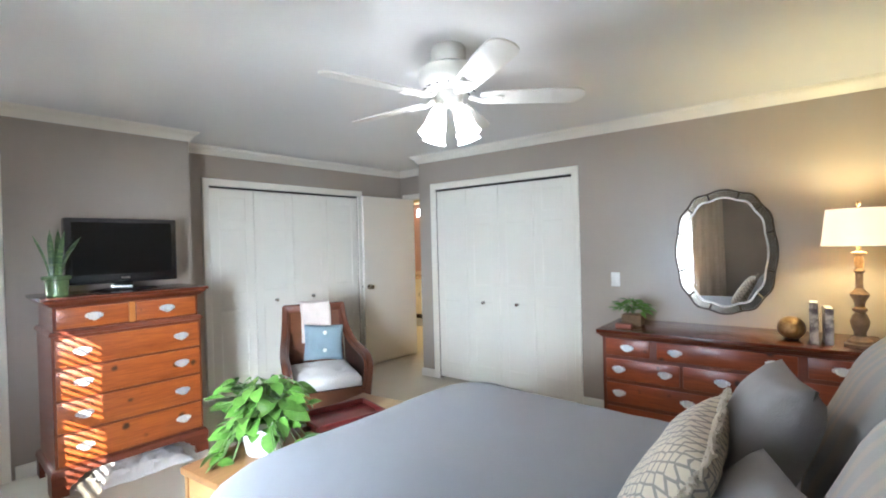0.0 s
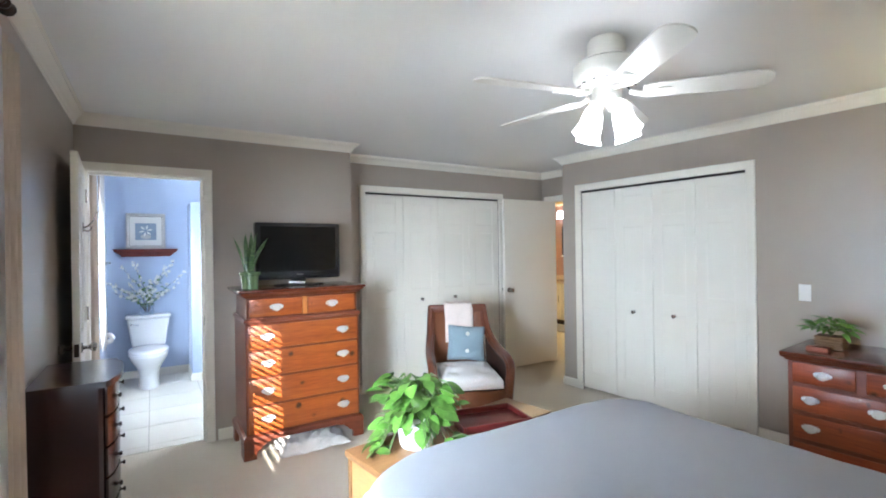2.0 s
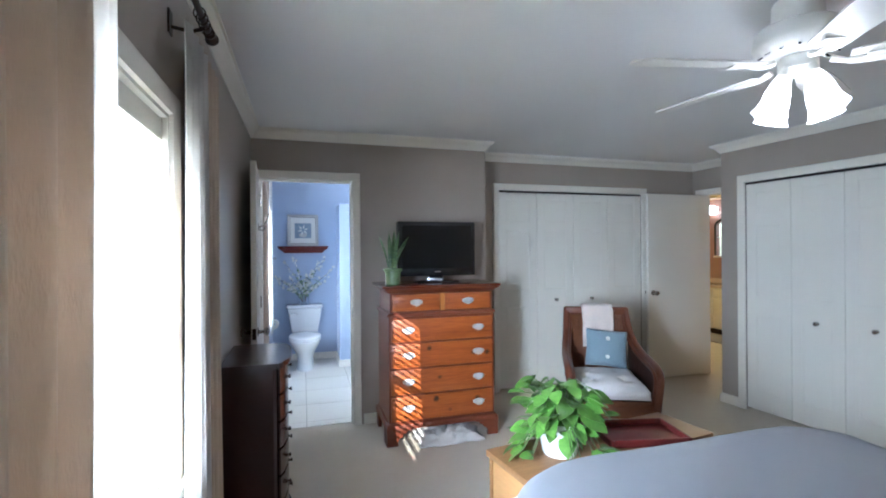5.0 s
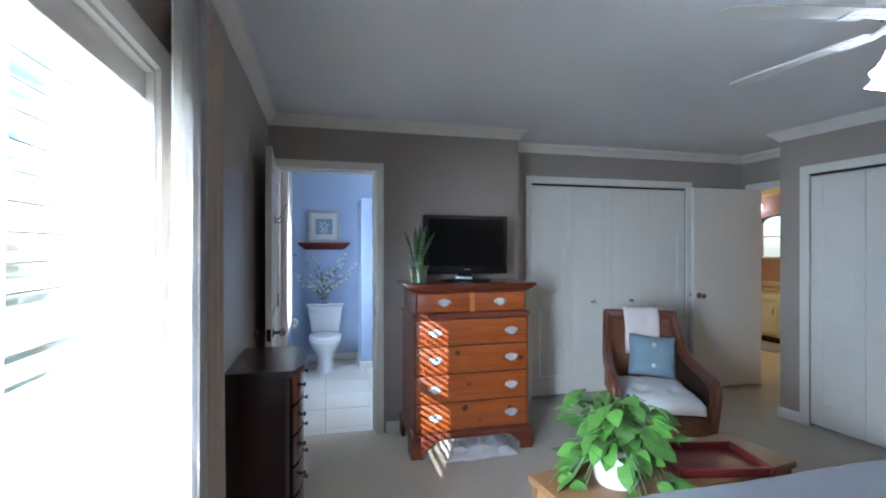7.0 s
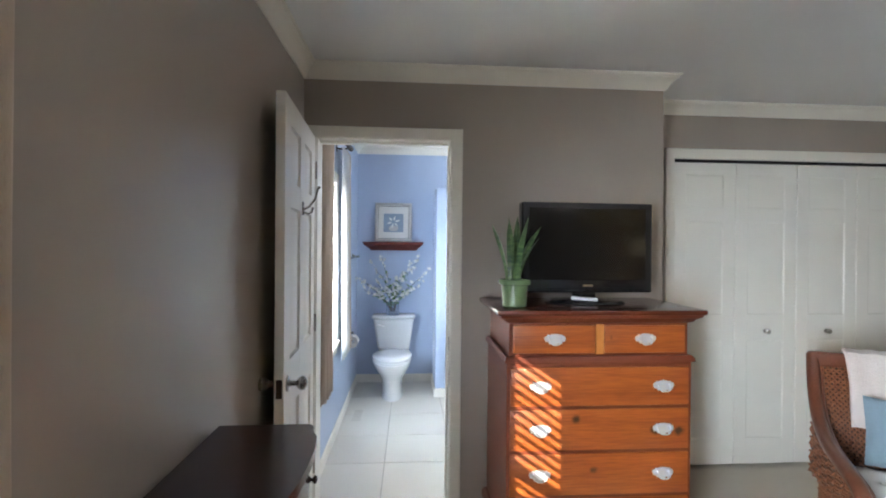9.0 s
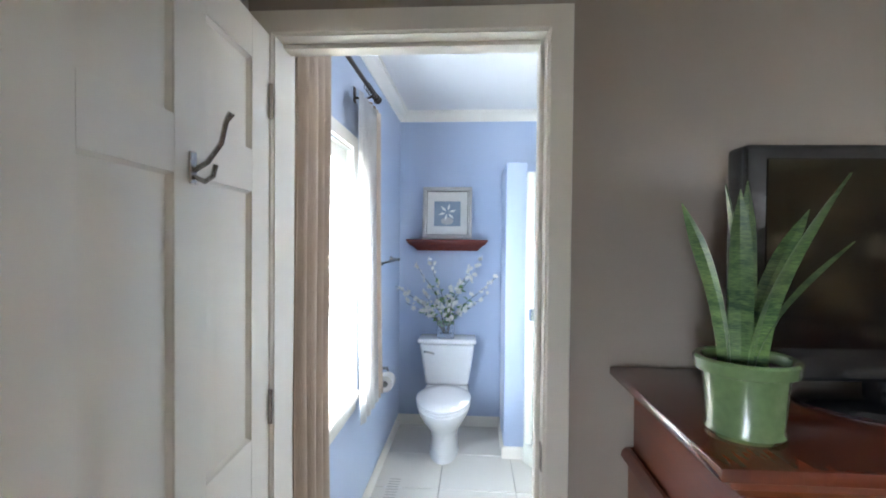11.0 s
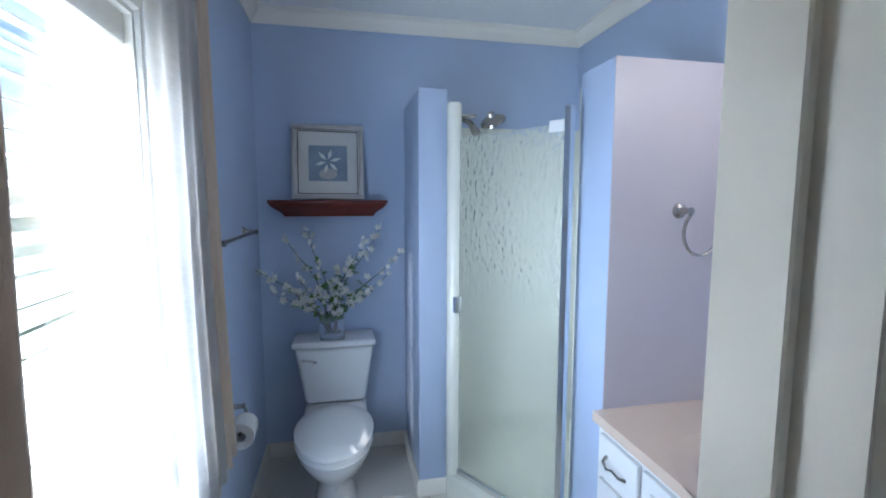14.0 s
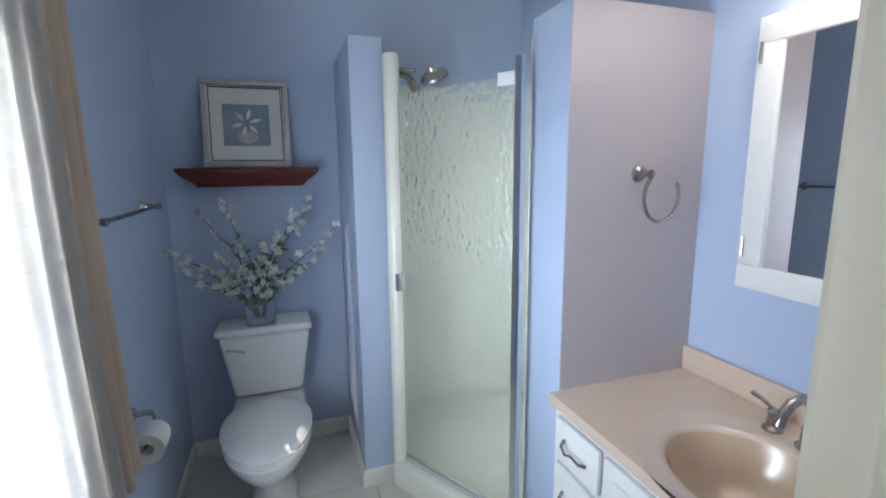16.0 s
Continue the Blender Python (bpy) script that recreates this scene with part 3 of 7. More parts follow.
# mouldings
ROOM = [(DOOR_X, WIN_Y), (HEAD_X, WIN_Y), c2(C2_END), c2(0), (C2.x, ENTRY_Y), (CLOSET_X, ENTRY_Y), (CLOSET_X, 1.487), (DOOR_X, 1.487)]
setting("crown_moulding", moulding(bmesh.new(), ROOM, CROWN, CEIL, True), M["trim"], "cream crown moulding", "trim")
BATH = [(BATH_BACK, WIN_Y), (-4.05, WIN_Y), (-4.05, BATH_RIGHT), (BATH_BACK, BATH_RIGHT)]
setting("crown_moulding_bathroom", moulding(bmesh.new(), BATH, CROWN, BATH_CEIL, True), M["trim"], "cream crown moulding", "trim")
bm = bmesh.new()
for run in ([(DOOR_X, 1.487), (DOOR_X, OPEN_B + 0.07)], [(CLOSET_X, C1A - 0.07), (CLOSET_X, 1.487), (DOOR_X, 1.487)],
            [(DOOR_X, WIN_Y), (HEAD_X, WIN_Y), c2(C2_END), c2(U2 + 0.07)], [c2(U1 - 0.07), c2(0), (C2.x, ENTRY_Y)], [(CLOSET_X, ENTRY_Y), (CLOSET_X, C1B + 0.07)]):
    moulding(bm, run, BASE, 0.0)
setting("baseboard", bm, M["trim"], "cream baseboard", "trim")
bm = bmesh.new()
for run in ([(BATH_BACK, 0.335), (BATH_BACK, WIN_Y), (-4.05, WIN_Y)], [(-5.915, 0.474), (-5.915, 0.335), (BATH_BACK, 0.335)]):
    moulding(bm, run, BASE, 0.0)
setting("baseboard_bathroom", bm, M["trim"], "white baseboard", "trim")


# ---- doors and windows ----
def casing(bm, a, b, h, w=0.068, out=0.016):
    """Door trim in the x-z plane round the opening a..b x 0..h; the wall face is y = 0, the room towards -y."""
    prof = [(0.0, 0.0), (0.006, -0.010), (0.018, -0.013), (w - 0.012, -out), (w - 0.003, -out), (w, -out + 0.006), (w, 0.0)]
    pts = [(a, 0), (a, h), (b, h), (b, 0)]
    sign = [(-1, 0), (-1, 1), (1, 1), (1, 0)]
    rows = [[bm.verts.new((p[0] + s[0] * o, d, p[1] + s[1] * o)) for o, d in prof] for p, s in zip(pts, sign)]
    for r, q in zip(rows, rows[1:]):
        for k in range(len(prof) - 1):
            bm.faces.new((r[k], q[k], q[k + 1], r[k + 1]))
        bm.faces.new((r[-1], q[-1], q[0], r[0]))
    bm.faces.new(rows[0])
    bm.faces.new(rows[-1][::-1])
    return bm


def panelled(thing_, w, h, t, columns, rows, material, stile=0.10, name="panel", deep=0.013):
    """A panelled leaf in x 0..w, y 0..t, z 0..h: one frame, and a raised panel in each opening, on both faces."""
    bm = bmesh.new()
    inner = (w - stile * (columns + 1)) / columns
    xs = [(stile + i * (inner + stile), stile + i * (inner + stile) + inner) for i in range(columns)]
    for i in range(columns + 1):
        x = i * (inner + stile)
        box(bm, x, 0, 0, x + stile, t, h, 0.0015, 1)
    for (x0, x1) in xs:
        zs = [0] + [z for r in rows for z in r] + [h]
        for z0, z1 in zip(zs[0::2], zs[1::2]):
            box(bm, x0, 0.0004, z0, x1, t - 0.0004, z1)
    frame_ob = part("leaf_frame", bm, material, thing_)
    for x0, x1 in xs:
        for z0, z1 in rows:
            bm = bmesh.new()
            m1 = min(0.03, (x1 - x0) * 0.2)
            lay = [(0.0, deep * 0.3), (0.006, deep), (0.012, deep), (m1 + 0.012, deep * 0.3)]
            for face in (0, 1):
                rings = []
                for o, d in lay:
                    y = d if face == 0 else t - d
                    rings.append([bm.verts.new(c) for c in ((x0 + o, y, z0 + o), (x1 - o, y, z0 + o), (x1 - o, y, z1 - o), (x0 + o, y, z1 - o))])
                for r, q in zip(rings, rings[1:]):
                    for k in range(4):
                        bm.faces.new((r[k], r[(k + 1) % 4], q[(k + 1) % 4], q[k]))
                bm.faces.new(rings[-1])
            part(name, bm, material, thing_)
    return frame_ob


def round_knob(parent, x, y, z, out, material, r=0.016, length=0.04, name="knob"):
    """A turned knob on a y face; out is -1 or +1."""
    bm = lathe(bmesh.new(), [(r * 0.9, 0), (r * 0.9, 0.004), (r * 0.45, 0.008), (r * 0.45, length * 0.5), (r, length * 0.68), (r * 1.05, length * 0.85), (r * 0.7, length), (0.0005, length)], seg=16)
    moved(bm, pose(x, y, z, 90 if out < 0 else -90, 0, 0))
    return part(name, bm, material, parent)


ROWS3 = [(0.17, 0.83), (1.00, 1.62), (1.71, 1.93)]


def bifold(name, m, width, height, label, knob_z=0.89):
    """Four hinged bifold leaves in an opening; the face is y = 0."""
    th = thing(name, (0, 0, 0), label, "closet door")
    th.matrix_basis = m
    w = width / 4
    for i in range(4):
        leaf = new("leaf")
        leaf.parent = th
        leaf.matrix_basis = pose(i * w + 0.002, 0.012, 0.025)
        panelled(leaf, w - 0.004, height - 0.045, 0.03, 1, [(a, min(b, height - 0.12)) for a, b in ROWS3], M["door"], 0.085, deep=0.0045)
        if i in (1, 2):
            round_knob(leaf, w * 0.5, 0.0, knob_z, -1, M["nickel"], 0.017, 0.034)
    part("track", block(0, 0.01, height - 0.012, width, 0.035, height - 0.0005), M["black"], th, "dark gap of the sliding track")
    return th


door_frame = setting("door_frame_closet", moved(casing(bmesh.new(), C1A, C1B, C1H), Matrix.Translation((CLOSET_X, 0, 0)) @ Matrix(((0, -1, 0, 0), (1, 0, 0, 0), (0, 0, 1, 0), (0, 0, 0, 1)))), M["trim"], "cream closet door casing", "trim")
bifold("closet_door", Matrix.Translation((CLOSET_X, C1A, 0)) @ pose(0, 0, 0, 0, 0, 90), C1B - C1A, C1H, "cream panelled bifold closet doors, closed")
setting("door_frame_closet_2", moved(casing(bmesh.new(), U1, U2, C2H), C2_POSE), M["trim"], "cream closet door casing", "trim")
bifold("closet_door", C2_POSE @ pose(U1, 0, 0), U2 - U1, C2H, "cream panelled bifold closet doors, closed", 0.825)

# bathroom doorway
TO_ROOM = Matrix.Translation((DOOR_X, 0, 0)) @ Matrix(((0, -1, 0, 0), (1, 0, 0, 0), (0, 0, 1, 0), (0, 0, 0, 1)))
setting("door_frame_bathroom", moved(casing(bmesh.new(), OPEN_A + 0.012, OPEN_B - 0.012, OPEN_H - 0.012, 0.062), TO_ROOM), M["trim"], "cream bathroom door casing", "trim")
bm = casing(bmesh.new(), -(OPEN_B - 0.012), -(OPEN_A + 0.012), OPEN_H - 0.012, 0.062)
moved(bm, Matrix.Translation((-4.05, 0, 0)) @ Matrix(((0, 1, 0, 0), (-1, 0, 0, 0), (0, 0, 1, 0), (0, 0, 0, 1))))
setting("door_frame_bathroom_inside", bm, M["trim"], "white bathroom door casing", "trim")
bm = bmesh.new()
box(bm, -4.052, OPEN_A, 0, -3.918, OPEN_A + 0.014, OPEN_H)
box(bm, -4.052, OPEN_B - 0.014, 0, -3.918, OPEN_B, OPEN_H)
box(bm, -4.052, OPEN_A + 0.014, OPEN_H - 0.014, -3.918, OPEN_B - 0.014, OPEN_H)
box(bm, -4.02, OPEN_B - 0.026, 0, -3.968, OPEN_B - 0.0145, OPEN_H - 0.026, 0.002, 1)
box(bm, -4.02, OPEN_A + 0.0145, OPEN_H - 0.026, -3.968, OPEN_B - 0.026, OPEN_H - 0.0145, 0.002, 1)
setting("door_jamb_bathroom", bm, M["trim"], "white painted jamb with a stop", "trim")
part("strike_plate", block(-3.955, OPEN_B - 0.0165, 0.90, -3.928, OPEN_B - 0.0135, 0.97), M["nickel"], bpy.data.objects["door_jamb_bathroom"], "nickel strike plate")

LEAF_ROWS = [(0.22, 0.80), (1.00, 1.60), (1.70, 1.92)]


def lever_knob(parent, x, y, z, out, material):
    bm = lathe(bmesh.new(), [(0.030, 0), (0.030, 0.005), (0.012, 0.010), (0.010, 0.034), (0.020, 0.042), (0.027, 0.054), (0.025, 0.066), (0.012, 0.074), (0.0005, 0.075)], seg=20)
    moved(bm, pose(x, y, z, 90 if out < 0 else -90, 0, 0))
    return part("door_knob", bm, material, parent, "brushed nickel door knob")


bath_door = tagged(new("door_1"), "white six-panel bathroom door standing open against the wall", "door", kind="structure")
bath_door.matrix_basis = pose(-3.905, -0.458, 0.012, 0, 0, 3.2)
panelled(bath_door, 0.735, 2.02, 0.035, 2, LEAF_ROWS, M["door"], 0.105)
for z in (0.25, 1.0, 1.8):
    part("hinge", lathe(bmesh.new(), [(0.006, 0), (0.006, 0.09)], (0.004, 0.041, z), 10), M["nickel"], bath_door)
lever_knob(bath_door, 0.675, 0.035, 0.92, 1, M["nickel"])
lever_knob(bath_door, 0.675, 0.0, 0.92, -1, M["nickel"])
part("latch_plate", block(0.735, 0.006, 0.88, 0.7365, 0.029, 0.95), M["bronze"], bath_door, "dark latch plate")
hook = tagged(new("robe_hook"), "brushed nickel double robe hook on the bathroom door", "hook")
hook.matrix_basis = bath_door.matrix_basis @ pose(0.3675, 0.035, 1.615)
part("plate", block(-0.011, 0, -0.03, 0.011, 0.005, 0.03, 0.002, 1), M["nickel"], hook)
part("upper_prong", tube(bmesh.new(), [(0, 0.004, -0.005), (0, 0.03, 0.01), (0, 0.055, 0.045), (0, 0.064, 0.085), (0, 0.074, 0.10)], [0.006, 0.005, 0.005, 0.005, 0.007]), M["nickel"], hook)
part("lower_prong", tube(bmesh.new(), [(0, 0.004, -0.016), (0, 0.025, -0.025), (0, 0.04, -0.015), (0, 0.045, 0.006)], 0.005), M["nickel"], hook)

# entry door
bm = casing(bmesh.new(), EA + 0.01, EB - 0.01, EH - 0.01, 0.062)
setting("door_frame_entry", moved(bm, Matrix.Translation((0, ENTRY_Y, 0))), M["trim"], "cream entry door casing", "trim")
bm = bmesh.new()
box(bm, EA, ENTRY_Y - 0.002, 0, EA + 0.014, ENTRY_Y + 0.125, EH)
box(bm, EB - 0.014, ENTRY_Y - 0.002, 0, EB, ENTRY_Y + 0.125, EH)
box(bm, EA + 0.014, ENTRY_Y - 0.002, EH - 0.014, EB - 0.014, ENTRY_Y + 0.125, EH)
setting("door_jamb_entry", bm, M["trim"], "cream painted entry jamb", "trim")
entry_door = tagged(new("door_2"), "plain cream entry door standing open", "door", kind="structure")
entry_door.matrix_basis = pose(-4.246, 4.262, 0.02, 0, 0, -90)
part("leaf", block(0, 0, 0, 0.745, 0.035, 2.03, 0.002, 1), M["door"], entry_door)
lever_knob(entry_door, 0.68, 0.035, 0.94, 1, M["nickel"])
lever_knob(entry_door, 0.68, 0.0, 0.94, -1, M["nickel"])


def window(name, win, label):
    """A double-hung window in the wall y = WIN_Y: casing, stool, jamb, two sashes and panes."""
    x0, x1, z0, z1 = win
    th = tagged(new(name), label, "window", kind="structure")
    yo = WIN_Y - 0.16
    bm = bmesh.new()
    box(bm, x0, yo, z0, x0 + 0.018, WIN_Y, z1)
    box(bm, x1 - 0.018, yo, z0, x1, WIN_Y, z1)
    box(bm, x0 + 0.018, yo, z1 - 0.018, x1 - 0.018, WIN_Y, z1)
    box(bm, x0 + 0.018, yo, z0, x1 - 0.018, WIN_Y, z0 + 0.018)
    part("jamb", bm, M["trim"], th)
    bm = casing(bmesh.new(), x0 + 0.006, x1 - 0.006, z1 - z0 - 0.006, 0.062, 0.018)
    for v in bm.verts:
        v.co = Vector((v.co.x, WIN_Y - v.co.y, v.co.z + z0))
    part("window_frame", bm, M["trim"], th)
    part("window_sill", block(x0 - 0.07, WIN_Y - 0.03, z0 - 0.012, x1 + 0.07, WIN_Y + 0.035, z0 + 0.0205, 0.004), M["trim"], th)
    part("apron", block(x0 - 0.05, WIN_Y, z0 - 0.075, x1 + 0.05, WIN_Y + 0.014, z0 - 0.0125, 0.003), M["trim"], th)
    mid = (z0 + z1) / 2
    for za, zb, y in ((z0 + 0.02, mid + 0.018, WIN_Y - 0.125), (mid - 0.018, z1 - 0.02, WIN_Y - 0.152)):
        bm = bmesh.new()
        box(bm, x0 + 0.018, y, za, x0 + 0.058, y + 0.026, zb)
        box(bm, x1 - 0.058, y, za, x1 - 0.018, y + 0.026, zb)
        box(bm, x0 + 0.058, y, za, x1 - 0.058, y + 0.026, za + 0.038)
        box(bm, x0 + 0.058, y, zb - 0.036, x1 - 0.058, y + 0.026, zb)
        sash = part("sash", bm, M["trim"], th)
        pane = part("pane", block(x0 + 0.05, y + 0.010, za + 0.03, x1 - 0.05, y + 0.014, zb - 0.03), M["glass"], sash)
        pane.visible_shadow = False
    return th


def blind(win, label):
    """A two-inch slatted blind let down inside the window, its slats nearly open."""
    x0, x1, z0, z1 = win
    th = thing("window_blind", ((x0 + x1) / 2, WIN_Y - 0.055, z0), label, "blind")
    half, top = (x1 - x0) / 2 - 0.022, z1 - z0 - 0.02
    part("headrail", block(-half, -0.028, top - 0.05, half, 0.03, top, 0.004), M["trim"], th)
    part("valance", block(-half - 0.002, 0.031, top - 0.066, half + 0.002, 0.039, top - 0.001, 0.003), M["trim"], th)
    slat = mesh_of("slat", moved(block(-half, -0.025, -0.0014, half, 0.025, 0.0014), pose(0, 0, 0, -16, 0, 0)), M["trim"])
    z = top - 0.085
    while z > 0.075:
        piece("slat", slat, th, pose(0, 0, z))
        z -= 0.0445
    part("bottom_rail", block(-half, -0.025, 0.03, half, 0.025, 0.046, 0.003), M["trim"], th)
    for x in (-half + 0.12, half - 0.12):
        part("ladder_cord", tube(bmesh.new(), [(x, 0.026, 0.04), (x, 0.026, top - 0.05)], 0.0012, 5), M["white"], th)
    return th


window("window_1", BED_WIN, "tall cream double-hung bedroom window, bright daylight outside")
window("window_2", BATH_WIN, "tall cream double-hung bathroom window, bright daylight outside")
blind(BED_WIN, "cream slatted blind let down with open slats")
blind(BATH_WIN, "cream slatted blind let down with open slats")


def curtain_panel(x0, x1, y, z0, z1, folds, depth, seed, flare=0.0, tight=0.75, lean=0.0):
    """A hanging cloth: pleats that open downwards; x0..x1 at the hem."""
    rnd = random.Random(seed)
    bm = bmesh.new()
    nu, nv = folds * 12, 26
    phase = [rnd.uniform(-0.5, 0.5) for _ in range(folds + 2)]
    grid = []
    for j in range(nv + 1):
        v = j / nv
        row = []
        spread = tight + (1 - tight) * (1 - v) ** 1.3
        mid = (x0 + x1) / 2
        for i in range(nu + 1):
            u = i / nu
            k = u * folds
            bend = phase[int(k)] * (1 - (k % 1)) + phase[int(k) + 1] * (k % 1)
            x = mid + lean * v ** 0.8 + (u - 0.5) * (x1 - x0) * spread + 0.012 * math.sin(5 * v + 3 * bend)
            wave = math.sin(2 * math.pi * (k + 0.18 * bend * (1 - v))) * depth * (0.7 + 0.3 * (1 - v)) * (0.8 + 0.4 * bend)
            row.append(bm.verts.new((x, y + wave + flare * (1 - v) ** 2 * (u - 0.5), z0 + (z1 - z0) * v)))
        grid.append(row)
    for j in range(nv):
        for i in range(nu):
            bm.faces.new((grid[j][i], grid[j][i + 1], grid[j + 1][i + 1], grid[j + 1][i]))
    return bm


def curtain(x0, x1, y, z0, z1, folds, seed, label, group, lining, forward, tight=0.9, lean=0.0):
    """A lined drape; the white lining shows over the stretch lining (x from, x to), forward metres in front of the drape."""
    th = thing("curtain", ((x0 + x1) / 2, y, z1), label, "curtain", group=group)
    c = (x0 + x1) / 2
    ob = part("drape", curtain_panel(x0 - c, x1 - c, 0.0, z0 - z1, 0.0, folds, 0.024, seed, tight=tight, lean=lean), M["drape"], th)
    ob.modifiers.new("thick", "SOLIDIFY").thickness = 0.003
    folds_l = max(2, int((lining[1] - lining[0]) / 0.09))
    ob = part("lining", curtain_panel(lining[0] - c, lining[1] - c, forward, z0 - z1 + 0.012, -0.03, folds_l, 0.011, seed + 7, tight=tight, lean=lean), M["lining"], th, "white cotton lining")
    ob.modifiers.new("thick", "SOLIDIFY").thickness = 0.0015
    return th


def curtain_rod(x0, x1, y, z, label):
    th = thing("curtain_rod", ((x0 + x1) / 2, WIN_Y, z), label, "curtain rod")
    c = (x0 + x1) / 2
    o = y - WIN_Y
    part("rod", tube(bmesh.new(), [(x0 - c, o, 0), (x1 - c, o, 0)], 0.010, 12), M["bronze"], th)
    for x, s in ((x0 - c, -1), (x1 - c, 1)):
        bm = lathe(bmesh.new(), [(0.010, 0), (0.018, 0.004), (0.018, 0.012), (0.009, 0.018), (0.016, 0.034), (0.022, 0.05), (0.014, 0.068), (0.006, 0.085), (0.0005, 0.09)], seg=14)
        part("finial", moved(bm, pose(x, o, 0, 0, 90 * s, 0)), M["bronze"], th)
        xb = x - s * 0.06
        bm = bmesh.new()
        box(bm, xb - 0.02, 0, -0.045, xb + 0.02, 0.006, 0.03, 0.002, 1)
        tube(bm, [(xb, 0.004, -0.02), (xb, o * 0.6, -0.028), (xb, o, -0.014)], 0.006)
        part("bracket", bm, M["bronze"], th)
    return th


def rings(x0, x1, y, z, n, rod):
    for i in range(n):
        x = x0 + (x1 - x0) * (i + 0.5) / n
        pts = [(x - rod.location.x, y - rod.location.y + 0.016 * math.cos(a), z - rod.location.z - 0.006 + 0.018 * math.sin(a)) for a in [k * math.pi / 7 for k in range(15)]]
        part("ring", tube(bmesh.new(), pts, 0.0022, 5, False), M["bronze"], rod)


rod = curtain_rod(-1.66, -0.35, -0.385, 2.165, "dark bronze curtain rod with turned finials")
rings(-1.64, -1.50, -0.385, 2.165, 4, rod)
rings(-0.72, -0.44, -0.385, 2.165, 5, rod)
curtain(-2.10, -1.60, -0.430, 0.02, 2.15, 5, 3, "beige linen drape with white lining beside the bedroom window", "bedroom curtains", (-1.78, -1.42), 0.020, 0.80)
curtain(-0.80, -0.36, -0.395, 0.02, 2.15, 4, 11, "beige linen drape with white lining beside the bedroom window", "bedroom curtains", (-0.86, -0.77), 0.014, 0.97)
rod = curtain_rod(-5.06, -4.08, -0.39, 2.225, "dark bronze curtain rod with turned finials")
rings(-5.02, -4.86, -0.39, 2.225, 4, rod)
rings(-4.3, -4.10, -0.39, 2.225, 4, rod)
curtain(-5.42, -5.12, -0.430, 0.60, 2.21, 4, 21, "beige linen drape with white lining beside the bathroom window", "bathroom curtains", (-5.25, -4.86), 0.022, 0.94, 0.09)
curtain(-4.345, -4.053, -0.41, 0.56, 2.21, 4, 33, "beige linen drape with white lining beside the bathroom window", "bathroom curtains", (-4.38, -4.27), -0.035, 0.97)


# ---- furniture helpers ----
def pull_parts():
    """A batwing plate and a hanging bail, on a y face towards -y."""
    half = [(0.0, -0.022), (0.010, -0.020), (0.014, -0.012), (0.024, -0.016), (0.030, -0.006), (0.040, -0.008), (0.046, 0.004), (0.041, 0.012), (0.036, 0.010), (0.030, 0.018), (0.020, 0.015), (0.012, 0.020), (0.006, 0.017), (0.0, 0.022)]
    half = [(a * 1.06, b * 1.32) for a, b in half]
    outline = half + [(-a, b) for a, b in half[-2:0:-1]]
    plate = prism(bmesh.new(), outline, (-0.003, 0.0))
    bail = tube(bmesh.new(), [(-0.026, -0.004, 0.006), (-0.027, -0.014, 0.004), (-0.024, -0.019, -0.012), (-0.010, -0.021, -0.019), (0.010, -0.021, -0.019), (0.024, -0.019, -0.012), (0.027, -0.014, 0.004), (0.026, -0.004, 0.006)], 0.0032, 7)
    for x in (-0.026, 0.026):
        lathe(bail, [(0.0005, -0.007), (0.005, -0.006), (0.007, 0), (0.005, 0.006), (0.0005, 0.007)], (x, -0.006, 0.006), 10)
    return mesh_of("plate", plate, M["pewter"]), mesh_of("bail", bail, M["pewter"])


PLATE, BAIL = pull_parts()


def pull(parent, x, y, z, size=1.0):
    p = piece("pull", PLATE, parent, pose(x, y, z) @ Matrix.Scale(size, 4))
    piece("bail", BAIL, p, Matrix())


def drawer(parent, x0, x1, z0, z1, y, pulls, material, lip=0.008, size=1.0):
    """A lipped drawer front proud of the face y, towards -y, with its pulls."""
    d = part("drawer", block(x0, y - lip, z0, x1, y + 0.012, z1, 0.005, 2), material, parent)
    for px in pulls:
        pull(d, px, y - lip, (z0 + z1) / 2, size)


def mould_box(bm, x0, y0, x1, y1, z, profile):
    """A moulding round three sides of a case (left, front, right) or all four."""
    return moulding(bm, [(x0, y0), (x0, y1), (x1, y1), (x1, y0)], profile, z, True)


# ---- bedroom: tall chest ----
# local: front towards -y, width along x; turned so that the front looks along +x
chest = thing("chest_of_drawers", (-3.90, 0.925, 0.0), "tall red-stained pine chest of drawers with pewter batwing pulls", "chest of drawers", 90)
W2, FR = 0.42, -0.485
part("body", block(-W2, FR, 0.13, W2, 0.0, 0.955, 0.003, 1), M["chest_dark"], chest)
part("upper_body", block(-W2 + 0.012, FR + 0.012, 0.955, W2 - 0.012, 0.0, 1.15, 0.003, 1), M["chest_dark"], chest)
part("top", block(-0.47, FR - 0.04, 1.168, 0.47, 0.0, 1.19, 0.006), M["chest_top"], chest, "dark polished top")
part("cornice", mould_box(bmesh.new(), -W2 + 0.010, 0.0, W2 - 0.010, FR + 0.010, 1.168, [(0, 0), (-0.045, 0), (-0.040, -0.012), (-0.022, -0.022), (-0.014, -0.034), (0, -0.040)]), M["chest_dark"], chest)
part("waist_moulding", mould_box(bmesh.new(), -W2 + 0.006, 0.0, W2 - 0.006, FR + 0.006, 0.985, [(0, 0), (-0.008, -0.002), (-0.016, -0.014), (-0.018, -0.028), (0, -0.032)]), M["chest_dark"], chest)
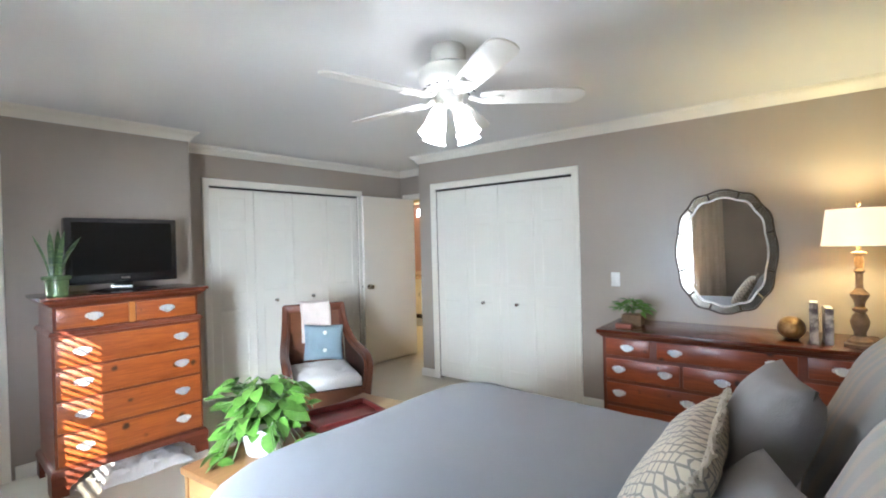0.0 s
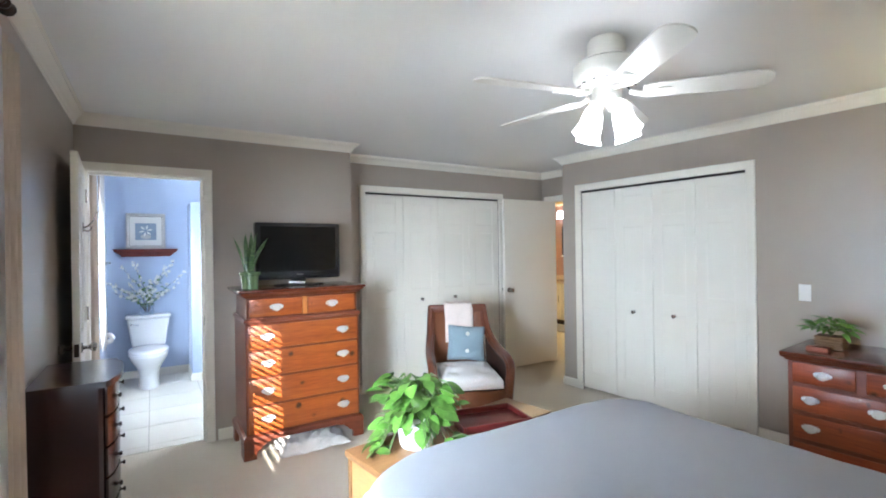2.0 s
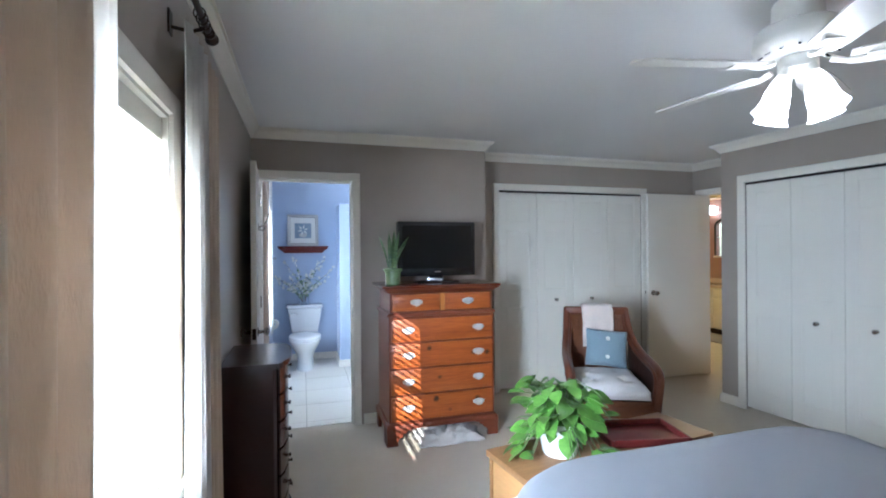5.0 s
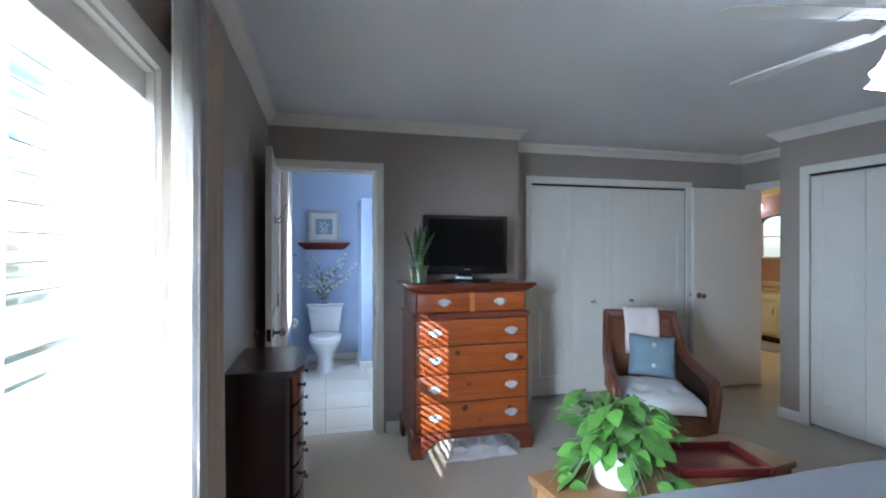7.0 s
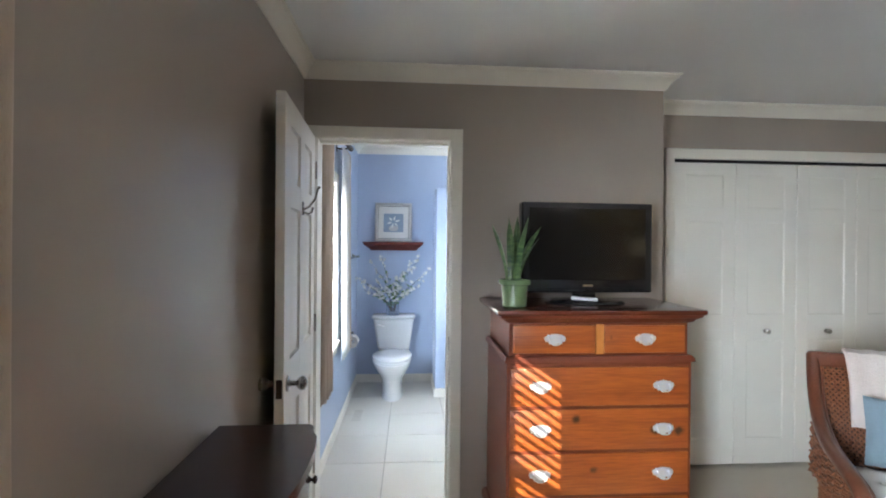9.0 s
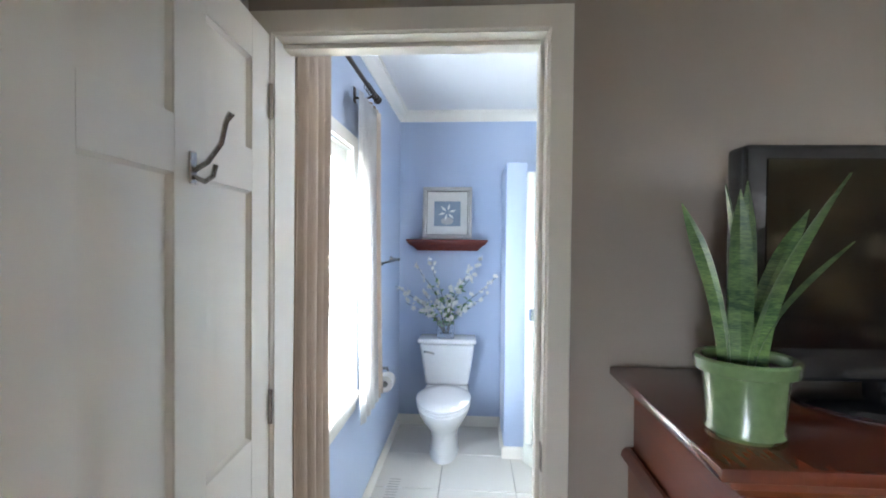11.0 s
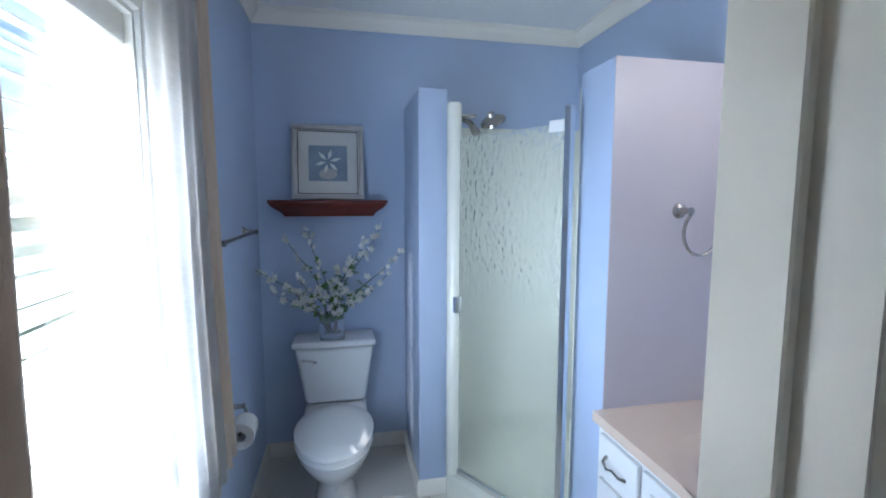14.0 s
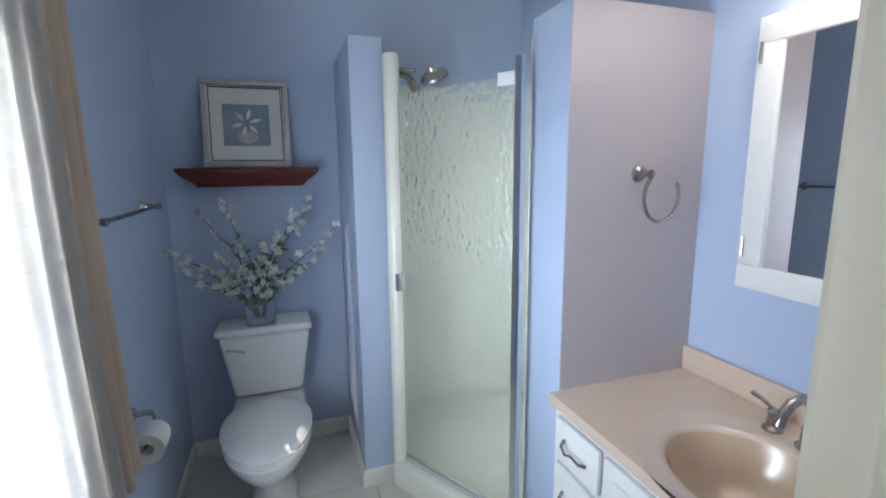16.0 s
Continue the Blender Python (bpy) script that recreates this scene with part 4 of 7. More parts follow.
part("base_moulding", mould_box(bmesh.new(), -W2, 0.0, W2, FR, 0.165, [(0, 0), (-0.010, -0.004), (-0.022, -0.022), (-0.026, -0.045), (0, -0.045)]), M["chest_dark"], chest)
for x0, x1, px in ((-0.392, -0.020, -0.206), (0.020, 0.392, 0.206)):
    drawer(chest, x0, x1, 0.995, 1.118, FR + 0.012, [px], M["chest"])
part("divider", block(-0.018, FR + 0.006, 0.99, 0.018, FR + 0.02, 1.122, 0.002, 1), M["divider"], chest)
for z0, z1 in ((0.765, 0.935), (0.570, 0.750), (0.372, 0.555), (0.175, 0.357)):
    drawer(chest, -0.405, 0.405, z0, z1, FR, [-0.272, 0.285], M["chest"])


def bracket_foot(parent, side, y0, material, w=0.15, h=0.128):
    """A shaped bracket foot at a front corner: an ogee on the front, pulled back along the side."""
    shape = [(0, 0), (0.085, 0), (0.082, 0.03), (0.092, 0.055), (0.118, 0.066), (0.124, 0.085), (0.150, 0.092), (0.160, 0.108), (0.19, 0.112), (0.20, h), (0, h)]
    pts = [(side * (a - (W2 + 0.022)) * -1 if side > 0 else a - (W2 + 0.022), b) for a, b in shape]
    bm = prism(bmesh.new(), pts, (y0 - 0.022, y0 + 0.01))
    sx = side * (W2 + 0.022)
    box(bm, min(sx, sx - side * 0.03), y0 + 0.0101, 0.0, max(sx, sx - side * 0.03), y0 + 0.11, h)
    part("foot", bm, material, parent)
    part("foot", block(min(sx, sx - side * 0.03), -0.09, 0.0, max(sx, sx - side * 0.03), -0.001, h, 0.002, 1), material, parent)


for s in (-1, 1):
    bracket_foot(chest, s, FR, M["chest_dark"])
part("apron", prism(bmesh.new(), [(-0.26, 0.118), (0.26, 0.118), (0.26, 0.135), (-0.26, 0.135)], (FR - 0.02, FR + 0.008)), M["chest_dark"], chest)


def crumple(w, d, h, seed, n=26):
    """A loose crumpled sheet on the floor."""
    bm = bmesh.new()
    noise_off = Vector((seed * 3.1, seed * 1.7, 0))
    g = [[None] * (n + 1) for _ in range(n + 1)]
    for i in range(n + 1):
        for j in range(n + 1):
            u, v = i / n, j / n
            rim = min(1, 6 * min(u, 1 - u, v, 1 - v) + 0.05)
            z = h * rim * (0.35 + 0.65 * abs(noise.noise(Vector((u * 5, v * 4, 0)) + noise_off)) + 0.3 * abs(noise.noise(Vector((u * 14, v * 11, 2)) + noise_off)))
            wob = 0.03 * noise.noise(Vector((u * 6, v * 6, 5)) + noise_off)
            g[i][j] = bm.verts.new(((u - 0.5) * w + wob, (v - 0.5) * d + wob, 0.002 + z))
    for i in range(n):
        for j in range(n):
            bm.faces.new((g[i][j], g[i + 1][j], g[i + 1][j + 1], g[i][j + 1]))
    return bm


ob = solid("floor_cloth", crumple(0.52, 0.40, 0.085, 4), M["sheet"], "crumpled white cloth tucked under the chest", "cloth", pose(-3.50, 0.97, 0.0, 0, 0, 90))
ob.modifiers.new("thick", "SOLIDIFY").thickness = 0.003

# television
tv = thing("television", (-3.66, 0.945, 1.19), "black flat-screen television on a pine chest", "television", 92)
part("cabinet", block(-0.332, -0.035, 0.052, 0.332, 0.03, 0.492, 0.010, 3), M["tv"], tv)
part("screen", block(-0.295, -0.0375, 0.115, 0.295, -0.034, 0.465, 0.001, 1), M["screen"], tv, "glossy black screen")
part("brand_plate", block(-0.025, -0.0365, 0.083, 0.025, -0.0345, 0.092), M["chrome"], tv)
part("rear_housing", block(-0.24, 0.03, 0.09, 0.24, 0.085, 0.43, 0.02, 3), M["tv"], tv)
part("neck", block(-0.055, -0.005, 0.02, 0.055, 0.04, 0.07, 0.006), M["tv"], tv)
part("stand", lathe(bmesh.new(), [(0.0005, 0.0), (0.20, 0.0), (0.202, 0.006), (0.19, 0.014), (0.10, 0.020), (0.04, 0.026), (0.0005, 0.026)], seg=40, squash=(1, 0.62)), M["tv"], tv, "oval glossy stand")
remote = solid("remote_control", block(-0.06, -0.014, 0.0, 0.06, 0.014, 0.016, 0.004), M["pewter"], "small silver remote lying on the television stand", "remote control", pose(-3.562, 0.905, 1.212, 0, 3, 80))


# ---- plants ----
def leaf_mesh(name, material, length, width, heart=0.0, fold=0.25, curl=0.3, n=8):
    """A leaf from the stalk along +x, folded at its midrib and curling down."""
    bm = bmesh.new()
    rows = []
    for i in range(n + 1):
        t = i / n
        w = width * 0.5 * (math.sin(math.pi * t ** 0.75) ** 0.8 if 0 < t < 1 else 0.0)
        x = length * t
        z = -curl * length * t * t
        back = heart * length * 0.16 * (1 - t) ** 4
        rows.append([bm.verts.new((x - back, -w, z + fold * w)), bm.verts.new((x, 0, z)), bm.verts.new((x - back, w, z + fold * w))])
    for a, b in zip(rows, rows[1:]):
        bm.faces.new((a[0], a[1], b[1], b[0]))
        bm.faces.new((a[1], a[2], b[2], b[1]))
    bmesh.ops.remove_doubles(bm, verts=bm.verts, dist=1e-5)
    top = list(bm.faces)
    ext = bmesh.ops.extrude_face_region(bm, geom=top)
    for v in ext["geom"]:
        if isinstance(v, bmesh.types.BMVert):
            v.co.z += 0.0008
    return mesh_of(name, bm, material, 60)


def aim(start, direction, roll=0.0, scale=1.0):
    d = Vector(direction).normalized()
    side = Vector((0, 0, 1)).cross(d)
    side = side.normalized() if side.length > 1e-3 else Vector((0, 1, 0))
    up = d.cross(side)
    m = Matrix((d, side, up)).transposed().to_4x4()
    return Matrix.Translation(start) @ m @ pose(0, 0, 0, roll, 0, 0) @ Matrix.Scale(scale, 4)


def snake_plant(where):
    rnd = random.Random(5)
    th = thing("snake_plant", where, "snake plant with tall striped leaves in a green glazed pot", "potted plant")
    pot = lathe(bmesh.new(), [(0.0005, 0), (0.052, 0), (0.058, 0.008), (0.055, 0.016), (0.062, 0.10), (0.074, 0.104), (0.076, 0.122), (0.072, 0.126), (0.064, 0.124), (0.060, 0.105), (0.0005, 0.104)], seg=32)
    part("pot", pot, M["green_pot"], th, "green glazed pot with a saucer foot")
    part("soil", lathe(bmesh.new(), [(0.0005, 0.106), (0.058, 0.107), (0.06, 0.109), (0.0005, 0.112)], seg=24), M["soil"], th)
    for k in range(8):
        a = k * 2.4 + rnd.uniform(-0.3, 0.3)
        r, tall = rnd.uniform(0.005, 0.036), rnd.uniform(0.17, 0.32)
        lean = rnd.uniform(0.04, 0.30) if k % 3 else 0.55
        bm = bmesh.new()
        rows, n = [], 9
        for i in range(n + 1):
            t = i / n
            w = 0.017 * (1 - 0.15 * t) * (1 - max(0, (t - 0.7) / 0.3) ** 1.6) + 0.0006
            c = Vector((math.cos(a), math.sin(a), 0)) * (r + lean * tall * t ** 1.7) + Vector((0, 0, 0.105 + tall * t))
            turn = a + 1.57 + 0.6 * t
            s = Vector((math.cos(turn), math.sin(turn), 0))
            nrm = Vector((-s.y, s.x, 0))
            rows.append([bm.verts.new(c - s * w), bm.verts.new(c + nrm * w * 0.35), bm.verts.new(c + s * w), bm.verts.new(c + nrm * (w * 0.35 + 0.002))])
        for p, q in zip(rows, rows[1:]):
            for i in range(4):
                bm.faces.new((p[i], p[(i + 1) % 4], q[(i + 1) % 4], q[i]))
        part("leaf", bm, M["snake"], th)
    return th


snake_plant((-3.50, 0.555, 1.19))


def pothos(where):
    rnd = random.Random(8)
    th = thing("pothos_plant", where, "bushy green pothos with heart-shaped leaves in a white pot", "potted plant")
    pot = lathe(bmesh.new(), [(0.0005, 0), (0.075, 0), (0.082, 0.012), (0.098, 0.12), (0.106, 0.15), (0.106, 0.16), (0.099, 0.16), (0.094, 0.14), (0.0005, 0.138)], seg=36)
    part("pot", pot, M["white_pot"], th, "white glazed pot")
    part("soil", lathe(bmesh.new(), [(0.0005, 0.14), (0.09, 0.141), (0.0005, 0.150)], seg=24), M["soil"], th)
    shapes = [leaf_mesh("leaf", M["leaf"], l, l * 0.78, 1.0, 0.22, c) for l, c in ((0.078, 0.25), (0.098, 0.4), (0.062, 0.2))]
    for k in range(165):
        a = rnd.uniform(0, 2 * math.pi)
        h = rnd.random()
        spread = rnd.uniform(0.04, 0.235) * (1.05 - 0.35 * h)
        z = 0.09 + 0.25 * h - (0.12 if spread > 0.15 and h < 0.4 else 0)
        tip = Vector((math.cos(a) * spread, math.sin(a) * spread, max(0.03, z)))
        base = Vector((math.cos(a) * 0.03, math.sin(a) * 0.03, 0.15))
        mid = (base + tip) / 2 + Vector((0, 0, 0.06))
        part("stalk", tube(bmesh.new(), [base, mid, tip], 0.002, 5), M["stem"], th)
        out = Vector((math.cos(a + rnd.uniform(-0.7, 0.7)), math.sin(a + rnd.uniform(-0.7, 0.7)), rnd.uniform(-0.55, 0.35)))
        piece("leaf", shapes[k % 3], th, aim(tip, out, rnd.uniform(-35, 35), rnd.uniform(0.8, 1.2)))
    return th


# ---- trunk at the foot of the bed ----
trunk = thing("storage_trunk", (-1.99, 1.33, 0.0), "low oak storage trunk at the foot of the bed", "trunk", 8.0)
part("lid", block(-0.172, -0.58, 0.468, 0.172, 0.58, 0.50, 0.005), M["oak"], trunk, "dark oak lid")
part("box", block(-0.152, -0.56, 0.05, 0.152, 0.56, 0.467, 0.004), M["oak_light"], trunk, "light oak sides")
part("plinth", block(-0.164, -0.572, 0.0, 0.164, 0.572, 0.07, 0.004), M["oak"], trunk)
for y in (-0.568, 0.556):
    part("corner_strap", block(0.137, y, 0.07, 0.160, y + 0.012, 0.467, 0.002, 1), M["oak"], trunk)
    part("corner_strap", block(-0.160, y, 0.07, -0.137, y + 0.012, 0.467, 0.002, 1), M["oak"], trunk)
pothos((-1.94, 1.05, 0.50))
tray = thing("serving_tray", (-1.985, 1.53, 0.50), "dark red lacquered serving tray on the oak trunk", "tray", -12.0)
part("base", block(-0.122, -0.187, 0.0, 0.122, 0.187, 0.010, 0.003), M["tray"], tray)
for x0, y0, x1, y1 in ((-0.138, -0.203, 0.138, -0.187), (-0.138, 0.187, 0.138, 0.203), (-0.138, -0.187, -0.122, 0.187), (0.122, -0.187, 0.138, 0.187)):
    part("side", block(x0, y0, 0.0, x1, y1, 0.038, 0.005), M["tray"], tray)


# ---- bed ----
def rounded_outline(x0, y0, x1, y1, radii, n=14):
    """Corner order: (x0,y0), (x1,y0), (x1,y1), (x0,y1)."""
    pts = []
    for (cx, cy, a0), r in zip(((x0, y0, 180), (x1, y0, 270), (x1, y1, 0), (x0, y1, 90)), radii):
        mx, my = cx + (r if cx == x0 else -r), cy + (r if cy == y0 else -r)
        for i in range(n + 1):
            a = radians(a0 + 90 * i / n)
            pts.append(Vector((mx + r * math.cos(a), my + r * math.sin(a))))
    out = []
    for p, q in zip(pts, pts[1:] + pts[:1]):
        k = max(1, int((q - p).length / 0.05))
        out += [p.lerp(q, i / k) for i in range(k)]
    return out


def draped(outline, top, hem, shoulder, puff, seed, wrinkle=0.006):
    c = sum(outline, Vector((0, 0))) / len(outline)
    bm = bmesh.new()
    rows = []
    spec = [(0.05, 0), (0.25, 0), (0.45, 0), (0.62, 0), (0.76, 0), (0.86, 0), (0.92, 0)] + [(None, a) for a in range(0, 91, 15)] + [(None, 90 + k) for k in (1, 2, 3, 4, 5, 6)]
    for s, a in spec:
        row = []
        for i, p in enumerate(outline):
            d = p - c
            if s is not None:
                q, z = c + d * s, top + puff * (1 - s * s)
            elif a <= 90:
                inset = shoulder * (1 - math.sin(radians(a)))
                q, z = p - d.normalized() * inset, top - shoulder * (1 - math.cos(radians(a)))
            else:
                t = (a - 90) / 6
                q = p + d.normalized() * (0.03 * t + 0.012 * t * math.sin(i * 0.55))
                z = top - shoulder - (top - shoulder - hem) * t
            w = wrinkle * (noise.noise(Vector((q.x * 3.2, q.y * 3.2, z * 3 + seed))) + 0.5 * noise.noise(Vector((q.x * 9, q.y * 9, seed))))
            row.append(bm.verts.new((q.x, q.y, z + w)))
        rows.append(row)
    n = len(outline)
    bm.faces.new(rows[0])
    for r, q in zip(rows, rows[1:]):
        for i in range(n):
            bm.faces.new((r[i], r[(i + 1) % n], q[(i + 1) % n], q[i]))
    return bm


bed = thing("bed", (-0.55, 1.33, 0.0), "made queen bed with a wooden headboard", "bed")
part("mattress", block(-0.98, -0.76, 0.30, 1.02, 0.76, 0.60, 0.06, 3), M["sheet"], bed)
part("box_spring", block(-0.98, -0.76, 0.12, 1.02, 0.76, 0.30, 0.02), M["sheet"], bed)
for x in (-0.9, 0.95):
    for y in (-0.7, 0.7):
        part("leg", lathe(bmesh.new(), [(0.03, 0), (0.035, 0.12)], (x, y, 0), 12), M["mahogany"], bed)
part("headboard", block(1.06, -0.82, 0.0, 1.12, 0.82, 1.12, 0.012), M["chest_dark"], bed)
comforter = solid("comforter", draped(rounded_outline(-1.625, 0.50, 0.42, 2.165, (0.42, 0.12, 0.12, 0.20)), 0.655, 0.16, 0.085, 0.02, 3), M["comforter"], "smooth grey-blue comforter spread over the bed", "comforter")


def pillow_mesh(w, h, t, n=18, pinch=0.12):
    """A stuffed cushion in the x-z plane with drawn-out corners."""
    bm = bmesh.new()
    sheets = []
    for side in (1, -1):
        g = []
        for i in range(n + 1):
            row = []
            for j in range(n + 1):
                u, v = 2 * i / n - 1, 2 * j / n - 1
                edge = (1 - abs(u) ** 3.2) * (1 - abs(v) ** 3.2)
                x = u * w / 2 * (1 - pinch * (1 - v * v) * abs(u) ** 3 * 0.0 - pinch * 0.5 * (1 - abs(v)) * abs(u) ** 4)
                z = v * h / 2 * (1 - pinch * 0.5 * (1 - abs(u)) * abs(v) ** 4)
                y = side * t / 2 * max(0, edge) ** 0.45 + 0.006 * noise.noise(Vector((u * 3, v * 3, side)))
                row.append(bm.verts.new((x, y if 0 < i < n and 0 < j < n else 0.0, z)))
            g.append(row)
        sheets.append(g)
        for i in range(n):
            for j in range(n):
                bm.faces.new((g[i][j], g[i + 1][j], g[i + 1][j + 1], g[i][j + 1]))
    bmesh.ops.remove_doubles(bm, verts=bm.verts, dist=1e-4)
    return bm


def fringe(parent, w, h, material):
    """Short cords along all four edges."""
    rnd = random.Random(2)
    bm = bmesh.new()
    for side in range(4):
        along, reach = (h, w) if side < 2 else (w, h)
        s = -1 if side % 2 else 1
        for k in range(46):
            u = -along / 2 + along * (k + 0.5) / 46
            e = s * reach / 2 * (1 - 0.05 * (1 - abs(2 * u / along)))
            row = [(e + s * d, rnd.uniform(-r, r), u + rnd.uniform(-r, r)) for d, r in ((-0.004, 0.0), (0.016, 0.006), (0.034, 0.010))]
            tube(bm, [(a, b, c) if side < 2 else (c, b, a) for a, b, c in row], [0.0038, 0.0052, 0.0036], 5)
    ob = part("fringe", bm, material, parent, "knotted cream fringe")
    tagged(ob, kind="stuff")


def pillow(where, rx, turn, roll, w, h, t, material, label, name="throw_pillow"):
    th = thing(name, where, label, "pillow", group="pillows on the bed")
    th.matrix_basis = pose(*where) @ pose(0, 0, 0, 0, 0, turn) @ pose(0, 0, 0, rx, 0, 0) @ pose(0, 0, 0, 0, roll, 0)
    part("cushion", pillow_mesh(w, h, t), material, th, "", 180)
    return th


p = pillow((-0.235, 1.30, 0.795), 33, 96, 0, 0.53, 0.43, 0.15, M["ogee"], "cream cushion with a grey ogee lattice and fringed edges")
fringe(p, 0.53, 0.42, M["fringe"])
p = pillow((-0.075, 1.53, 0.845), 26, 102, 4, 0.46, 0.50, 0.18, M["grey_pillow"], "plain grey linen cushion with a blue leaf print")
leafbit = prism(bmesh.new(), [(0.0, 0.0), (0.03, 0.022), (0.07, 0.024), (0.10, 0.0), (0.07, -0.018), (0.03, -0.014)], (-0.012, 0.002))
for x, z, r in ((-0.08, -0.03, 165), (-0.06, -0.02, 15), (-0.01, -0.04, 10), (-0.09, -0.07, 200)):
    bm = leafbit.copy()
    part("leaf_print", moved(bm, pose(x, -0.084, z, 0, r, 0)), M["blue_leafprint"], p)
leafbit.free()
pillow((-0.03, 1.06, 0.775), 30, 108, 8, 0.46, 0.43, 0.16, M["grey_pillow"], "plain grey linen cushion")
pillow((0.19, 1.78, 0.88), 24, 90, 0, 0.70, 0.58, 0.22, M["striped"], "pale striped pillow sham against the headboard", "pillow_sham")
pillow((0.19, 1.00, 0.88), 24, 90, 0, 0.70, 0.58, 0.22, M["striped"], "pale striped pillow sham against the headboard", "pillow_sham")

# ---- long dresser under the mirror ----
dresser = thing("dresser", (*c2(2.93, 0.004), 0.0), "long red-stained pine dresser with pewter pulls", "dresser", 4.0)
part("body", block(-0.755, -0.54, 0.09, 0.755, 0.0, 0.775, 0.003, 1), M["chest_dark"], dresser)
part("top", block(-0.79, -0.578, 0.776, 0.79, 0.0, 0.80, 0.006), M["chest_top"], dresser, "dark polished top")
part("cornice", mould_box(bmesh.new(), -0.755, 0.0, 0.755, -0.54, 0.776, [(0, 0), (-0.034, 0), (-0.030, -0.010), (-0.016, -0.018), (-0.010, -0.03), (0, -0.034)]), M["chest_dark"], dresser)
part("base", block(-0.775, -0.56, 0.0, 0.775, -0.001, 0.095, 0.004), M["chest_dark"], dresser)
for x0, x1, px in ((-0.73, -0.43, [-0.58]), (-0.385, 0.385, [-0.27, 0.27]), (0.43, 0.73, [0.58])):
    drawer(dresser, x0, x1, 0.615, 0.735, -0.54, px, M["dresser"], size=0.95)
for x0, x1, px in ((-0.73, -0.245, [-0.64, -0.335]), (-0.225, 0.225, [0.0]), (0.245, 0.73, [0.335, 0.64])):
    drawer(dresser, x0, x1, 0.445, 0.59, -0.54, px, M["dresser"], size=0.95)
for z0, z1 in ((0.275, 0.42), (0.11, 0.25)):
    for x0, x1, px in ((-0.73, -0.01, [-0.64, -0.2]), (0.01, 0.73, [0.2, 0.64])):
        drawer(dresser, x0, x1, z0, z1, -0.54, px, M["dresser"], size=0.95)


# ---- wall mirror ----
def mirror_outline(a, b, n=96, lobes=True):
    pts = []
    for i in range(n):
        t = 2 * math.pi * i / n
        r = 1.0 + (0.018 * math.cos(12 * t) if lobes else 0)
        x, z = math.copysign(abs(math.cos(t)) ** 0.82, math.cos(t)) * a * r, math.copysign(abs(math.sin(t)) ** 0.82, math.sin(t)) * b * r
        pts.append((x, z))
    return pts


def ring_band(bm, a0, b0, a1, b1, y0, y1, i0=0, i1=96, n=96, gap=0.0):
    """A band between two outlines, from y0 (wall) to y1 (room)."""
    inner, outer = mirror_outline(a0, b0, n), mirror_outline(a1, b1, n)
    full = i1 - i0 >= n
    idx = [k % n for k in range(i0, i1 + (0 if full else 1))]
    rows = []
    for k in idx:
        rows.append([bm.verts.new((inner[k][0], y0, inner[k][1])), bm.verts.new((inner[k][0], y1, inner[k][1])), bm.verts.new((outer[k][0], y1, outer[k][1])), bm.verts.new((outer[k][0], y0, outer[k][1]))])
    m = len(rows)
    for k in range(m if full else m - 1):
        p, q = rows[k], rows[(k + 1) % m]
        for e in range(4):
            bm.faces.new((p[e], p[(e + 1) % 4], q[(e + 1) % 4], q[e]))
    if not full:
        bm.faces.new(rows[0])
        bm.faces.new(rows[-1][::-1])
    return bm


mirror = thing("wall_mirror", (*c2(2.90, 0.016), 1.338), "oval scalloped mirror in a bronze and mirrored-tile frame", "mirror", 6.2)
A, B = 0.318, 0.448
part("glass", prism(bmesh.new(), mirror_outline(A - 0.062, B - 0.062), (-0.014, -0.008)), M["mirror"], mirror, "clear mirror glass", 0)
part("backing", prism(bmesh.new(), mirror_outline(A - 0.012, B - 0.012), (-0.007, 0.0)), M["iron"], mirror)
part("outer_rim", ring_band(bmesh.new(), A - 0.012, B - 0.012, A, B, 0.0, -0.026), M["iron"], mirror)
part("inner_rim", ring_band(bmesh.new(), A - 0.066, B - 0.066, A - 0.054, B - 0.054, -0.006, -0.024), M["silver_frame"], mirror, "silvered scalloped inner rim")
for k in range(12):
    i0 = k * 8 + 4
    part("mirror_tile", ring_band(bmesh.new(), A - 0.053, B - 0.053, A - 0.0125, B - 0.0125, -0.0072, -0.016, i0, i0 + 8), M["antique_mirror"], mirror)
    i, o = mirror_outline(A - 0.056, B - 0.056)[i0], mirror_outline(A - 0.006, B - 0.006)[i0]
    part("bar", tube(bmesh.new(), [(i[0], -0.018, i[1]), (o[0], -0.018, o[1])], 0.0075, 6), M["iron"], mirror)

# light switch
switch = thing("light_switch", (*c2(2.115), 1.118), "white wall light switch plate", "light switch", 3.0)
part("plate", block(-0.036, -0.006, -0.058, 0.036, 0, 0.058, 0.003), M["white"], switch)
part("rocker", block(-0.016, -0.011, -0.033, 0.016, -0.0062, 0.033, 0.002), M["white"], switch)
switch2 = thing("light_switch", (CLOSET_X + 0.001, 3.665, 1.2), "white wall light switch plate", "light switch", 90)
part("plate", block(-0.036, -0.006, -0.058, 0.036, 0, 0.058, 0.003), M["white"], switch2)
part("rocker", block(-0.016, -0.011, -0.033, 0.016, -0.0062, 0.033, 0.002), M["white"], switch2)

